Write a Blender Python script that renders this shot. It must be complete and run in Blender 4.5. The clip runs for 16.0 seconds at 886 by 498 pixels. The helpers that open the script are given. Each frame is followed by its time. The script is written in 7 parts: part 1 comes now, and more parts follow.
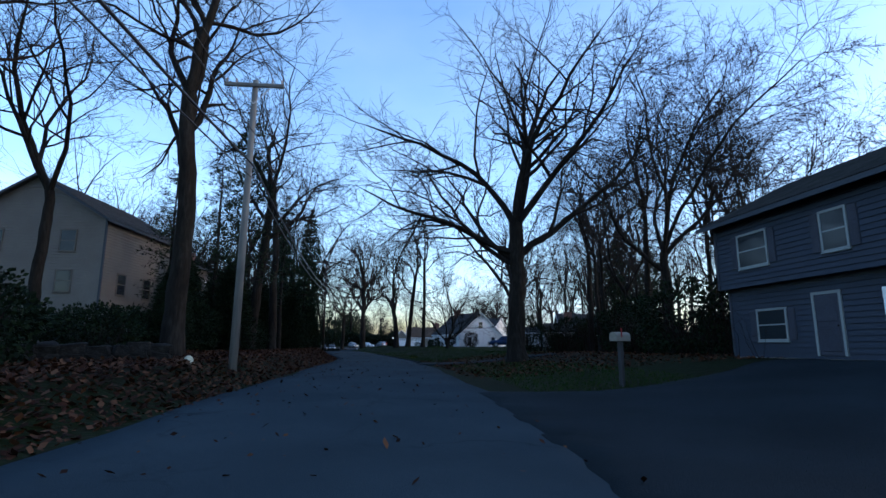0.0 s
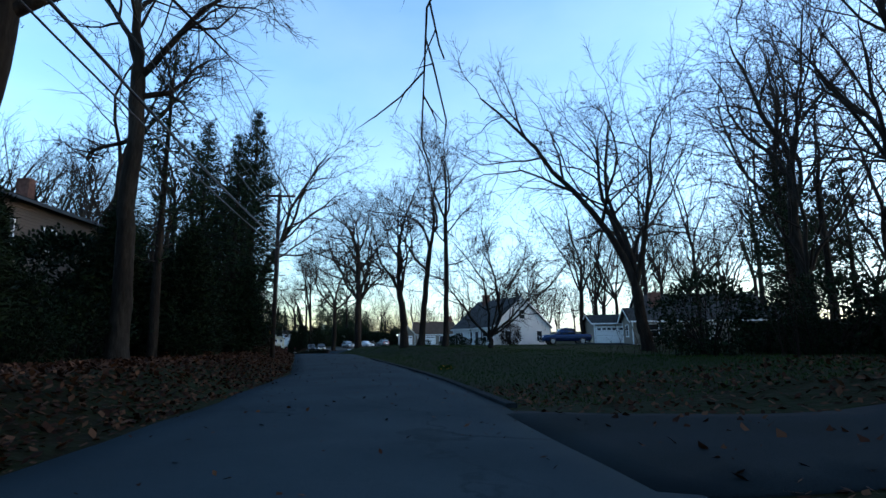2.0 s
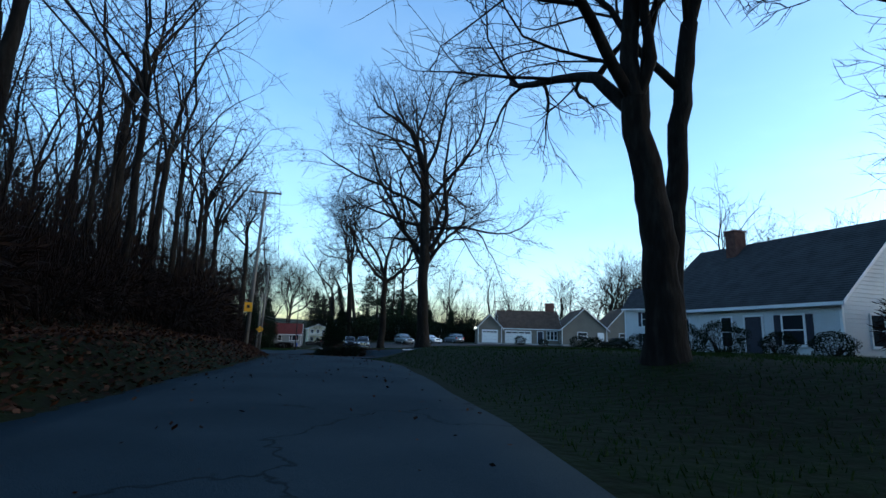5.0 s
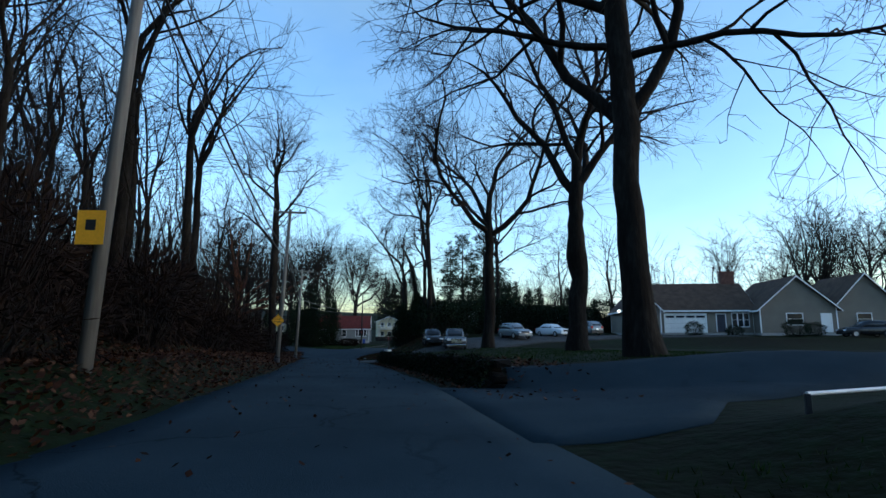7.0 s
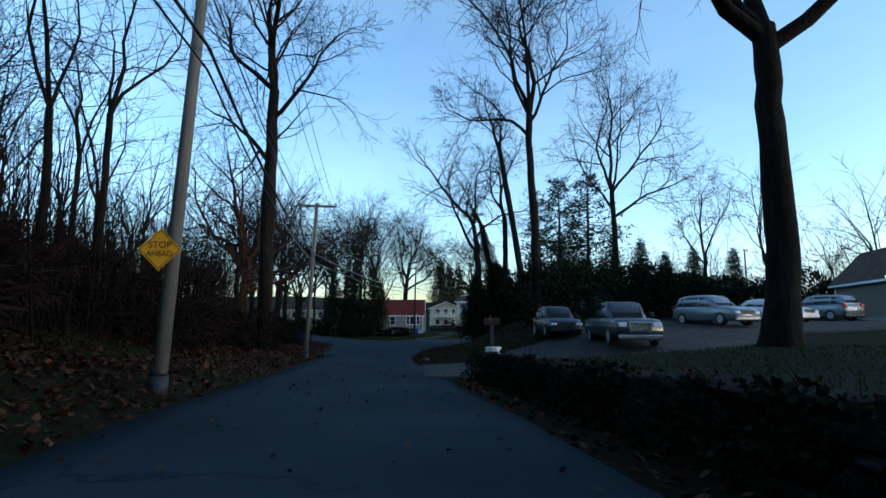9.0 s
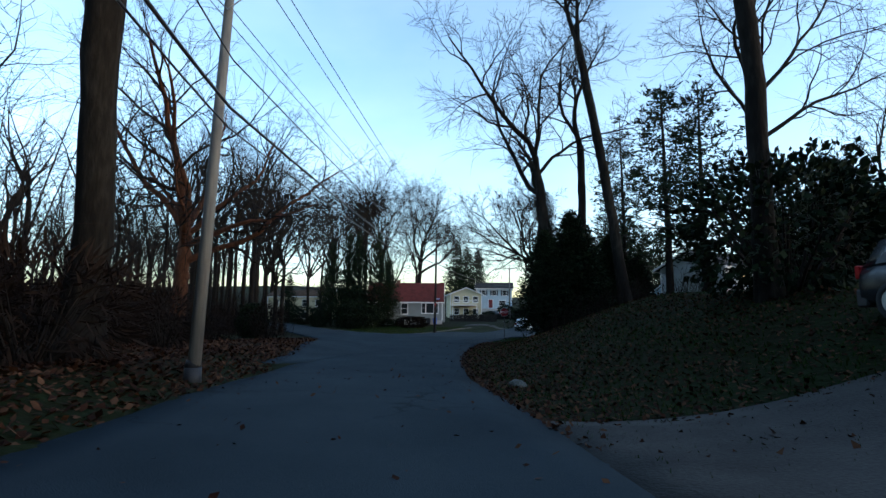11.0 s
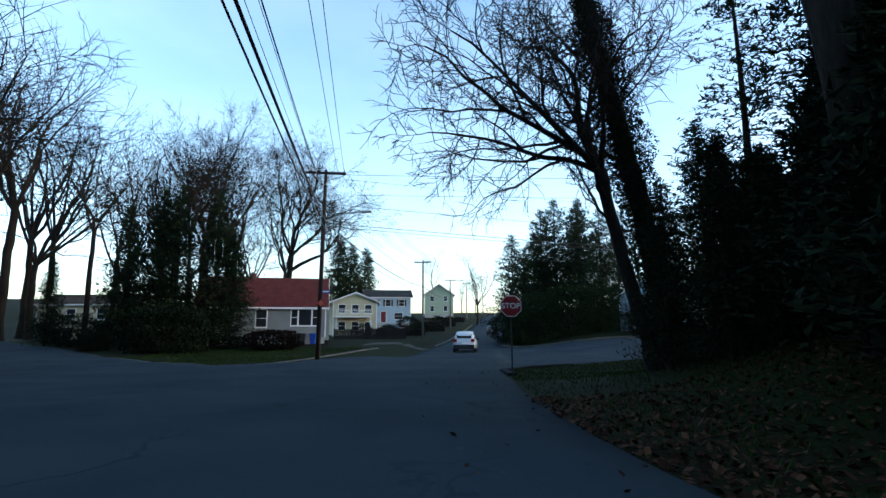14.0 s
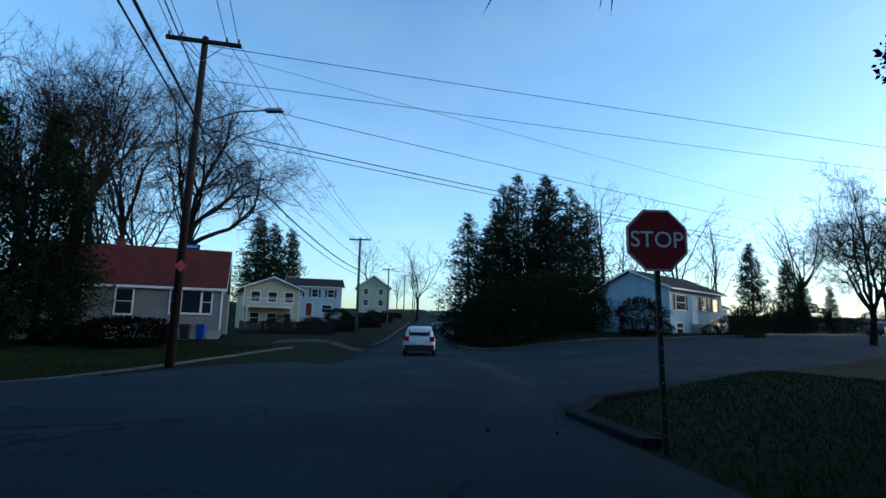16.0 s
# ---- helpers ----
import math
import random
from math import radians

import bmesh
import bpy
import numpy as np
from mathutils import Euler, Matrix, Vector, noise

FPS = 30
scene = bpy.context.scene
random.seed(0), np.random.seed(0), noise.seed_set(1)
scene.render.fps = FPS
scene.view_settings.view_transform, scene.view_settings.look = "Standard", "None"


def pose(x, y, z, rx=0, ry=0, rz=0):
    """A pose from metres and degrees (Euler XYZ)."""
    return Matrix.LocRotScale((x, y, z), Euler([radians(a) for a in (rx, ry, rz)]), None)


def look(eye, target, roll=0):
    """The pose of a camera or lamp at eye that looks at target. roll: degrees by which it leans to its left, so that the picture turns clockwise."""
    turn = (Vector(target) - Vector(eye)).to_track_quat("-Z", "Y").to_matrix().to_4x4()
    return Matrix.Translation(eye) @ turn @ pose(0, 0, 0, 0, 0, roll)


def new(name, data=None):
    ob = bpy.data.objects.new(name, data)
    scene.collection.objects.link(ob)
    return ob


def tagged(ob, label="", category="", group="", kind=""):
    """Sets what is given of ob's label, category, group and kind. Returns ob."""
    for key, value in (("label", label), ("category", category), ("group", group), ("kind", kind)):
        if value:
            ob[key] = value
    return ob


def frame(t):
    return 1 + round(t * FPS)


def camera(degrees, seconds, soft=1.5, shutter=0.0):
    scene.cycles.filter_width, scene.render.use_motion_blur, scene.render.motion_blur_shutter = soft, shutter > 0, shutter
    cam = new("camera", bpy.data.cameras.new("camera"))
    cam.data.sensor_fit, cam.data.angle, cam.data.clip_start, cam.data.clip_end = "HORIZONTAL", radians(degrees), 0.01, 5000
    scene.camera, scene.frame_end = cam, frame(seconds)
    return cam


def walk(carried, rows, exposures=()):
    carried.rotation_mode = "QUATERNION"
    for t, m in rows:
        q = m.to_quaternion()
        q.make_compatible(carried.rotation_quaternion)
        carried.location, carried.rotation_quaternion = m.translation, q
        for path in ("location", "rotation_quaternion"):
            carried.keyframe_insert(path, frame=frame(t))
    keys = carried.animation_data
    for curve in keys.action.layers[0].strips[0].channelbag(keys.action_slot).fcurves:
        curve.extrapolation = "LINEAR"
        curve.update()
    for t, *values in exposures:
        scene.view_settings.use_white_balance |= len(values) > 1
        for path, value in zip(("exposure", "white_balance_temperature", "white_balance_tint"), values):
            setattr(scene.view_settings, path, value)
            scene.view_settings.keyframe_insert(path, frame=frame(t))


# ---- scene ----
# ---- camera and its drive ----
cam = camera(79.9, 16.0)
PATH = [
    (0, (0.000, 0.000, 1.350), (-0.002, 9.836, 3.156), 0.14),
    (0.5, (-0.843, 7.544, 1.389), (-0.720, 17.376, 3.212), -0.48),
    (1, (-1.610, 15.100, 1.423), (-1.492, 24.931, 3.249), -0.15),
    (1.5, (-2.403, 22.654, 1.440), (-2.353, 32.493, 3.231), -0.01),
    (2, (-3.272, 30.186, 1.433), (-3.288, 40.028, 3.202), -0.65),
    (2.5, (-4.185, 37.679, 1.395), (-4.238, 47.516, 3.192), -0.79),
    (3, (-5.157, 45.129, 1.336), (-5.293, 54.964, 3.136), -0.45),
    (3.5, (-6.259, 52.520, 1.288), (-6.567, 62.352, 3.090), 0.31),
    (4, (-7.722, 59.873, 1.272), (-8.274, 69.685, 3.122), 1.27),
    (6.3, (-17.640, 96.203, 1.688), (-19.521, 105.912, 3.167), -0.05),
    (6.5, (-18.617, 98.975, 1.654), (-20.641, 108.657, 3.127), -0.21),
    (7, (-21.138, 105.884, 1.506), (-23.483, 115.481, 3.050), 0.04),
    (7.5, (-23.810, 112.399, 1.372), (-26.370, 121.939, 2.937), -0.92),
    (8, (-26.479, 118.615, 1.215), (-29.278, 128.110, 2.632), 0.10),
    (8.5, (-29.177, 124.657, 1.043), (-32.189, 134.085, 2.475), 0.50),
    (9, (-31.943, 130.535, 0.830), (-35.162, 139.903, 2.206), 0.36),
    (11.5, (-43.786, 154.479, -0.048), (-47.139, 163.818, 1.189), 0.46),
    (12, (-46.341, 159.603, -0.241), (-49.490, 169.003, 1.069), 0.18),
    (12.5, (-48.698, 164.808, -0.420), (-51.446, 174.317, 1.003), 0.01),
    (13, (-50.560, 169.759, -0.533), (-52.715, 179.401, 1.013), -0.34),
    (13.5, (-51.958, 174.227, -0.580), (-53.514, 183.982, 0.978), -0.20),
    (14, (-53.026, 178.429, -0.599), (-54.057, 188.243, 1.018), -0.22),
    (14.5, (-53.852, 182.496, -0.605), (-54.494, 192.337, 1.052), -0.60),
    (15, (-54.523, 186.106, -0.639), (-54.868, 195.976, 0.931), 0.75),
    (15.5, (-55.031, 189.085, -0.689), (-55.109, 198.960, 0.883), 0.86),
    (16, (-55.352, 191.555, -0.734), (-55.125, 201.424, 0.866), 1.04),
]
EXPOSURE = [(0.0, 0.5, 5350, 20), (1.0, 0.88, 5600, 17), (2.0, 0.68, 5550, 12), (4.0, 0.5, 5250, 10), (6.5, 0.25, 5350, 9), (9.0, 0.28, 5500, 9), (11.0, 0.75, 6100, 13), (12.5, 0.82, 6200, 11), (14.0, 0.88, 6100, 13), (15.0, 0.6, 5500, 10), (16.0, 0.0, 5200, 7)]
walk(cam, [(t, look(eye, target, roll)) for t, eye, target, roll in PATH], EXPOSURE)

# ---- world and sun ----
SUN_AZ = 84.0     # degrees to the right of +y
SUN_EL = 6.0
world = bpy.data.worlds.new("dusk_sky")
scene.world = world
world.use_nodes = True
wn = world.node_tree.nodes
wl = world.node_tree.links
sky = wn.new("ShaderNodeTexSky")
sky.sky_type = "NISHITA"
sky.sun_disc = False
sky.sun_elevation = radians(SUN_EL)
sky.sun_rotation = radians(SUN_AZ)
sky.air_density, sky.dust_density, sky.ozone_density = 1.0, 1.2, 2.0
wn["Background"].inputs["Strength"].default_value = 0.46
# a thin uneven veil of high cloud, paler than the clear sky behind it
sky_dir = wn.new("ShaderNodeTexCoord")
sky_map = wn.new("ShaderNodeMapping")
sky_map.inputs["Scale"].default_value = (1.0, 1.0, 2.4)
sky_map.inputs["Location"].default_value = (0.35, 0.1, 0.0)
veil = wn.new("ShaderNodeTexNoise")
veil.inputs["Scale"].default_value = 2.1
veil.inputs["Detail"].default_value = 6
veil.inputs["Roughness"].default_value = 0.55
veil_amount = wn.new("ShaderNodeMapRange")
veil_amount.inputs["From Min"].default_value = 0.40
veil_amount.inputs["From Max"].default_value = 0.68
veil_amount.inputs["To Max"].default_value = 0.4
pale = wn.new("ShaderNodeRGBToBW")
brighter = wn.new("ShaderNodeVectorMath")
brighter.operation = "MULTIPLY"
brighter.inputs[1].default_value = (1.0, 1.42, 1.68)
veiled = wn.new("ShaderNodeMix")
veiled.data_type = "RGBA"
wl.new(sky_dir.outputs["Generated"], sky_map.inputs["Vector"])
wl.new(sky_map.outputs["Vector"], veil.inputs["Vector"])
wl.new(veil.outputs["Fac"], veil_amount.inputs["Value"])
wl.new(veil_amount.outputs["Result"], veiled.inputs["Factor"])
wl.new(sky.outputs["Color"], pale.inputs["Color"])
wl.new(pale.outputs["Val"], brighter.inputs[0])
wl.new(sky.outputs["Color"], veiled.inputs[6])
wl.new(brighter.outputs[0], veiled.inputs[7])
wl.new(veiled.outputs[2], wn["Background"].inputs["Color"])
sun = new("sun", bpy.data.lights.new("sun", "SUN"))
sun.data.energy, sun.data.angle, sun.data.color = 0.12, radians(12), (1.0, 0.86, 0.72)
sun.matrix_world = pose(0, 0, 60, 90 - SUN_EL, 0, 180 - SUN_AZ)


# ---- materials ----
def node_mat(name, rough=0.8, metal=0.0, spec=0.3):
    m = bpy.data.materials.new(name)
    m.use_nodes = True
    nt = m.node_tree
    bsdf = nt.nodes["Principled BSDF"]
    bsdf.inputs["Roughness"].default_value = rough
    bsdf.inputs["Metallic"].default_value = metal
    bsdf.inputs["Specular IOR Level"].default_value = spec
    return m, nt, bsdf


def ramp_node(nt, stops):
    r = nt.nodes.new("ShaderNodeValToRGB")
    el = r.color_ramp.elements
    el[0].position, el[0].color = stops[0][0], (*stops[0][1], 1)
    el[1].position, el[1].color = stops[-1][0], (*stops[-1][1], 1)
    for p, c in stops[1:-1]:
        e = el.new(p)
        e.color = (*c, 1)
    return r


def noisy(name, stops, scale=3.0, fine=30.0, rough=0.85, bump=0.3, metal=0.0, spec=0.3, stretch=(1, 1, 1), island=0.0, bumpdist=0.02):
    """Two scales of noise over a colour ramp, with relief."""
    m, nt, bsdf = node_mat(name, rough, metal, spec)
    tc = nt.nodes.new("ShaderNodeTexCoord")
    mp = nt.nodes.new("ShaderNodeMapping")
    mp.inputs["Scale"].default_value = stretch
    nt.links.new(tc.outputs["Object"], mp.inputs["Vector"])
    n1 = nt.nodes.new("ShaderNodeTexNoise")
    n1.inputs["Scale"].default_value = scale
    n1.inputs["Detail"].default_value = 5
    n2 = nt.nodes.new("ShaderNodeTexNoise")
    n2.inputs["Scale"].default_value = fine
    n2.inputs["Detail"].default_value = 4
    for n in (n1, n2):
        nt.links.new(mp.outputs["Vector"], n.inputs["Vector"])
    mix = nt.nodes.new("ShaderNodeMath")
    mix.operation = "MULTIPLY_ADD"
    mix.inputs[1].default_value = 0.45
    half = nt.nodes.new("ShaderNodeMath")
    half.operation = "MULTIPLY"
    half.inputs[1].default_value = 0.55
    nt.links.new(n1.outputs["Fac"], half.inputs[0])
    nt.links.new(n2.outputs["Fac"], mix.inputs[0])
    nt.links.new(half.outputs[0], mix.inputs[2])
    fac = mix.outputs[0]
    if island:
        geo = nt.nodes.new("ShaderNodeNewGeometry")
        add = nt.nodes.new("ShaderNodeMath")
        add.operation = "MULTIPLY_ADD"
        add.inputs[1].default_value = island
        nt.links.new(geo.outputs["Random Per Island"], add.inputs[0])
        nt.links.new(fac, add.inputs[2])
        sub = nt.nodes.new("ShaderNodeMath")
        sub.operation = "SUBTRACT"
        sub.inputs[1].default_value = island / 2
        nt.links.new(add.outputs[0], sub.inputs[0])
        fac = sub.outputs[0]
    r = ramp_node(nt, stops)
    nt.links.new(fac, r.inputs["Fac"])
    nt.links.new(r.outputs["Color"], bsdf.inputs["Base Color"])
    if bump:
        b = nt.nodes.new("ShaderNodeBump")
        b.inputs["Strength"].default_value = bump
        b.inputs["Distance"].default_value = bumpdist
        nt.links.new(n2.outputs["Fac"], b.inputs["Height"])
        nt.links.new(b.outputs["Normal"], bsdf.inputs["Normal"])
    return m


def two(c, k=0.25, lo=0.38, hi=0.62):
    """Ramp stops that vary a colour by k."""
    return [(lo, tuple(v * (1 - k) for v in c)), (hi, tuple(min(1, v * (1 + k)) for v in c))]


# Dusk's blue skylight is tinted into this base colour; the asphalt is grey.
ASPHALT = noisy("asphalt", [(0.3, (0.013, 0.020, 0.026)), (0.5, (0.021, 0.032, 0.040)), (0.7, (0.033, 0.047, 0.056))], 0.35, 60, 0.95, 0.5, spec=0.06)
def add_cracks(mat, scale, amount):
    """Meandering dark crack lines and sealed seams over a paving material."""
    nt = mat.node_tree
    bsdf = nt.nodes["Principled BSDF"]
    old = bsdf.inputs["Base Color"].links[0].from_socket
    tc = nt.nodes.new("ShaderNodeTexCoord")
    wobble = nt.nodes.new("ShaderNodeTexNoise")
    wobble.inputs["Scale"].default_value = 0.9
    wobble.inputs["Detail"].default_value = 4
    bend = nt.nodes.new("ShaderNodeVectorMath")
    bend.operation = "MULTIPLY_ADD"
    bend.inputs[1].default_value = (2.2, 2.2, 0.0)
    cells = nt.nodes.new("ShaderNodeTexVoronoi")
    cells.feature = "DISTANCE_TO_EDGE"
    cells.inputs["Scale"].default_value = scale
    patchy = nt.nodes.new("ShaderNodeTexNoise")
    patchy.inputs["Scale"].default_value = 0.12
    line = nt.nodes.new("ShaderNodeMapRange")
    line.inputs["From Min"].default_value = 0.002
    line.inputs["From Max"].default_value = 0.011
    line.inputs["To Min"].default_value = amount
    line.inputs["To Max"].default_value = 0.0
    where = nt.nodes.new("ShaderNodeMapRange")
    where.inputs["From Min"].default_value = 0.42
    where.inputs["From Max"].default_value = 0.58
    both = nt.nodes.new("ShaderNodeMath")
    both.operation = "MULTIPLY"
    mix = nt.nodes.new("ShaderNodeMix")
    mix.data_type = "RGBA"
    mix.inputs[7].default_value = (0.006, 0.008, 0.01, 1)
    nt.links.new(tc.outputs["Object"], wobble.inputs["Vector"])
    nt.links.new(wobble.outputs["Color"], bend.inputs[0])
    nt.links.new(tc.outputs["Object"], bend.inputs[2])
    nt.links.new(bend.outputs[0], cells.inputs["Vector"])
    nt.links.new(tc.outputs["Object"], patchy.inputs["Vector"])
    nt.links.new(cells.outputs["Distance"], line.inputs["Value"])
    nt.links.new(patchy.outputs["Fac"], where.inputs["Value"])
    nt.links.new(line.outputs["Result"], both.inputs[0])
    nt.links.new(where.outputs["Result"], both.inputs[1])
    nt.links.new(both.outputs[0], mix.inputs["Factor"])
    nt.links.new(old, mix.inputs[6])
    nt.links.new(mix.outputs[2], bsdf.inputs["Base Color"])


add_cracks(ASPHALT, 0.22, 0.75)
DRIVE = noisy("driveway_asphalt", two((0.010, 0.014, 0.017), 0.3), 0.5, 50, 0.95, 0.5, spec=0.06)
GRAVEL = noisy("gravel_drive", two((0.028, 0.027, 0.025), 0.4), 1.0, 25, 0.95, 0.8)
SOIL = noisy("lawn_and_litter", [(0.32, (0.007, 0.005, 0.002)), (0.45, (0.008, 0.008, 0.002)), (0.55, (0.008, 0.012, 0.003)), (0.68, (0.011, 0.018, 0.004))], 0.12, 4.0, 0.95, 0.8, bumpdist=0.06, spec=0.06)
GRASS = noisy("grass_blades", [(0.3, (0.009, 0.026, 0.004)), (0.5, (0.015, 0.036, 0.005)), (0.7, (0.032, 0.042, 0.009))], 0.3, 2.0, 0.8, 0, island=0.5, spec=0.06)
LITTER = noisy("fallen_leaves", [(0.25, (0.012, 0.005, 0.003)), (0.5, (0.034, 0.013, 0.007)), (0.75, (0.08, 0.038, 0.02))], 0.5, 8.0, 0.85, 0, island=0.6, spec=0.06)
KERB = noisy("kerb_granite", two((0.065, 0.065, 0.06), 0.3), 2, 30, 0.85, 0.4)
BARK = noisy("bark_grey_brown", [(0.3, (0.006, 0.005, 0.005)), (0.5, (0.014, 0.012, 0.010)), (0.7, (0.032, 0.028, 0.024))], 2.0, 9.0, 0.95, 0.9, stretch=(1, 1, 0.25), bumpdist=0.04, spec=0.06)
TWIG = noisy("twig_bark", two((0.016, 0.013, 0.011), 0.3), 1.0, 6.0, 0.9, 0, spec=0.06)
BARK_RED = noisy("bark_reddish", [(0.3, (0.03, 0.014, 0.009)), (0.5, (0.075, 0.032, 0.018)), (0.7, (0.13, 0.06, 0.035))], 2.0, 9.0, 0.95, 0.9, stretch=(1, 1, 0.25), bumpdist=0.04, spec=0.06)
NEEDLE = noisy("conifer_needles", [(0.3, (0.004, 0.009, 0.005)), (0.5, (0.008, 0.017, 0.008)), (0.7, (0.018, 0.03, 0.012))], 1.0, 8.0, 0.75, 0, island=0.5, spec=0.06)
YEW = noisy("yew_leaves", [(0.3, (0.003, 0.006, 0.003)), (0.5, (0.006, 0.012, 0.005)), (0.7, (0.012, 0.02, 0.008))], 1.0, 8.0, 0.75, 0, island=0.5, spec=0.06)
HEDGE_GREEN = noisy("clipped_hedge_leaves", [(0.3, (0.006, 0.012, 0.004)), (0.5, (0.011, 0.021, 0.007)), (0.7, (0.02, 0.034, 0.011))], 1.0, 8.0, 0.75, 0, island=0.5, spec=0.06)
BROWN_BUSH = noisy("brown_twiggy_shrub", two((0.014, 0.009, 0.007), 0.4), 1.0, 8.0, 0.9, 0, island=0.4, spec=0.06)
POLE_WOOD = noisy("weathered_pole_wood", [(0.3, (0.075, 0.072, 0.068)), (0.7, (0.18, 0.172, 0.158))], 1.2, 14.0, 0.9, 0.5, stretch=(1, 1, 0.08))
POLE_DARK = noisy("creosoted_pole_wood", [(0.3, (0.011, 0.008, 0.007)), (0.7, (0.028, 0.02, 0.016))], 1.2, 14.0, 0.9, 0.5, stretch=(1, 1, 0.08))
WIRE = noisy("black_cable", two((0.015, 0.015, 0.017), 0.2), 2, 20, 0.6, 0)
STEEL = noisy("galvanised_steel", two((0.35, 0.36, 0.37), 0.2), 3, 40, 0.45, 0.1, metal=0.8)
PORCELAIN = noisy("porcelain", two((0.25, 0.2, 0.17), 0.15), 3, 20, 0.3, 0)
STONE = noisy("field_stone", [(0.3, (0.005, 0.005, 0.0045)), (0.5, (0.011, 0.010, 0.009)), (0.7, (0.032, 0.03, 0.027))], 1.5, 12, 0.95, 0.7, island=0.35, spec=0.06)
BOULDER = noisy("lichened_boulder", two((0.075, 0.08, 0.072), 0.5), 3, 22, 0.95, 0.8)
GLASS, _nt, _b = node_mat("window_glass", 0.07, 0.0, 0.3)
_b.inputs["Base Color"].default_value = (0.02, 0.024, 0.028, 1)
WHITE = noisy("white_paint", two((0.78, 0.78, 0.76), 0.05), 2, 25, 0.55, 0.1)
WHITE_SIDING = noisy("white_siding", two((0.58, 0.59, 0.58), 0.07), 0.8, 20, 0.6, 0.15)
GREY_SIDING = noisy("grey_siding", two((0.2, 0.215, 0.21), 0.08), 0.8, 20, 0.65, 0.15)
BLUE_SIDING = noisy("pale_blue_siding", two((0.36, 0.46, 0.52), 0.08), 0.8, 20, 0.65, 0.15)
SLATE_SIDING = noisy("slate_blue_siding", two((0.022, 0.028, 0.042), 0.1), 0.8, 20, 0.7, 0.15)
YELLOW_SIDING = noisy("pale_yellow_siding", two((0.48, 0.43, 0.28), 0.08), 0.8, 20, 0.65, 0.15)
TAN_SIDING = noisy("tan_siding", two((0.17, 0.15, 0.12), 0.1), 0.8, 20, 0.7, 0.15)
GREEN_SIDING = noisy("sage_green_siding", two((0.33, 0.38, 0.27), 0.08), 0.8, 20, 0.7, 0.15)
# A darker copy of TAN_SIDING: shade among the trees is in the colour.
DULL_TAN = noisy("dull_tan_siding", two((0.12, 0.105, 0.09), 0.12), 0.8, 20, 0.7, 0.15)
BROWN_SIDING = noisy("dull_brown_siding", two((0.075, 0.062, 0.05), 0.12), 0.8, 20, 0.7, 0.15)
DARK_TRIM = noisy("dark_trim_paint", two((0.03, 0.035, 0.045), 0.1), 2, 20, 0.6, 0.1)
DARK_SHINGLE = noisy("dark_asphalt_shingle", two((0.03, 0.031, 0.032), 0.35), 1.5, 18, 0.95, 0.5)
BROWN_SHINGLE = noisy("brown_asphalt_shingle", two((0.07, 0.045, 0.03), 0.3), 1.5, 18, 0.95, 0.5)
RED_SHINGLE = noisy("red_asphalt_shingle", two((0.09, 0.016, 0.012), 0.25), 1.5, 18, 0.95, 0.5)
BRICK = noisy("chimney_brick", two((0.11, 0.055, 0.042), 0.35), 4, 14, 0.9, 0.6)
CONCRETE = noisy("concrete", two((0.36, 0.35, 0.33), 0.15), 1, 20, 0.9, 0.3)
RUBBER = noisy("tyre_rubber", two((0.018, 0.018, 0.018), 0.2), 4, 40, 0.85, 0.2)
CHROME = noisy("chrome_trim", two((0.6, 0.61, 0.63), 0.05), 4, 20, 0.2, 0, metal=1.0)
BLACK = noisy("black_plastic", two((0.02, 0.02, 0.022), 0.2), 4, 30, 0.5, 0.1)
SIGN_YELLOW = noisy("sign_yellow", two((0.8, 0.38, 0.012), 0.1), 2, 20, 0.5, 0)
SIGN_RED = noisy("sign_red", two((0.22, 0.012, 0.016), 0.08), 2, 20, 0.5, 0)
SIGN_BLACK = noisy("sign_black", two((0.015, 0.015, 0.015), 0.1), 2, 20, 0.6, 0)
SHUTTER = noisy("dark_shutter", two((0.03, 0.032, 0.045), 0.15), 2, 20, 0.6, 0.1)
RED_DOOR = noisy("red_door_paint", two((0.15, 0.018, 0.018), 0.1), 2, 20, 0.5, 0)
BIN_BLUE = noisy("blue_bin_plastic", two((0.02, 0.07, 0.32), 0.1), 3, 20, 0.45, 0)
CREAM = noisy("faded_cream_plastic", two((0.42, 0.38, 0.26), 0.15), 3, 20, 0.6, 0)
BARREL_WHITE = noisy("pale_plastic", two((0.62, 0.63, 0.6), 0.08), 3, 20, 0.5, 0)


def car_paint(name, c, metal=0.4):
    return noisy(name, two(c, 0.05), 1, 30, 0.25, 0, metal=metal, spec=0.6)


PAINT_WHITE = car_paint("white_car_paint", (0.55, 0.56, 0.57), 0.0)
PAINT_SILVER = car_paint("silver_car_paint", (0.2, 0.22, 0.235))
PAINT_BLUE = car_paint("dark_blue_car_paint", (0.010, 0.028, 0.09))
PAINT_BLACK = car_paint("black_car_paint", (0.02, 0.022, 0.026))
PAINT_GREY = car_paint("grey_car_paint", (0.06, 0.066, 0.072))


def glowing(name, c, strength):
    m, nt, bsdf = node_mat(name, 0.3)
    bsdf.inputs["Base Color"].default_value = (*c, 1)
    bsdf.inputs["Emission Color"].default_value = (*c, 1)
    bsdf.inputs["Emission Strength"].default_value = strength
    return m


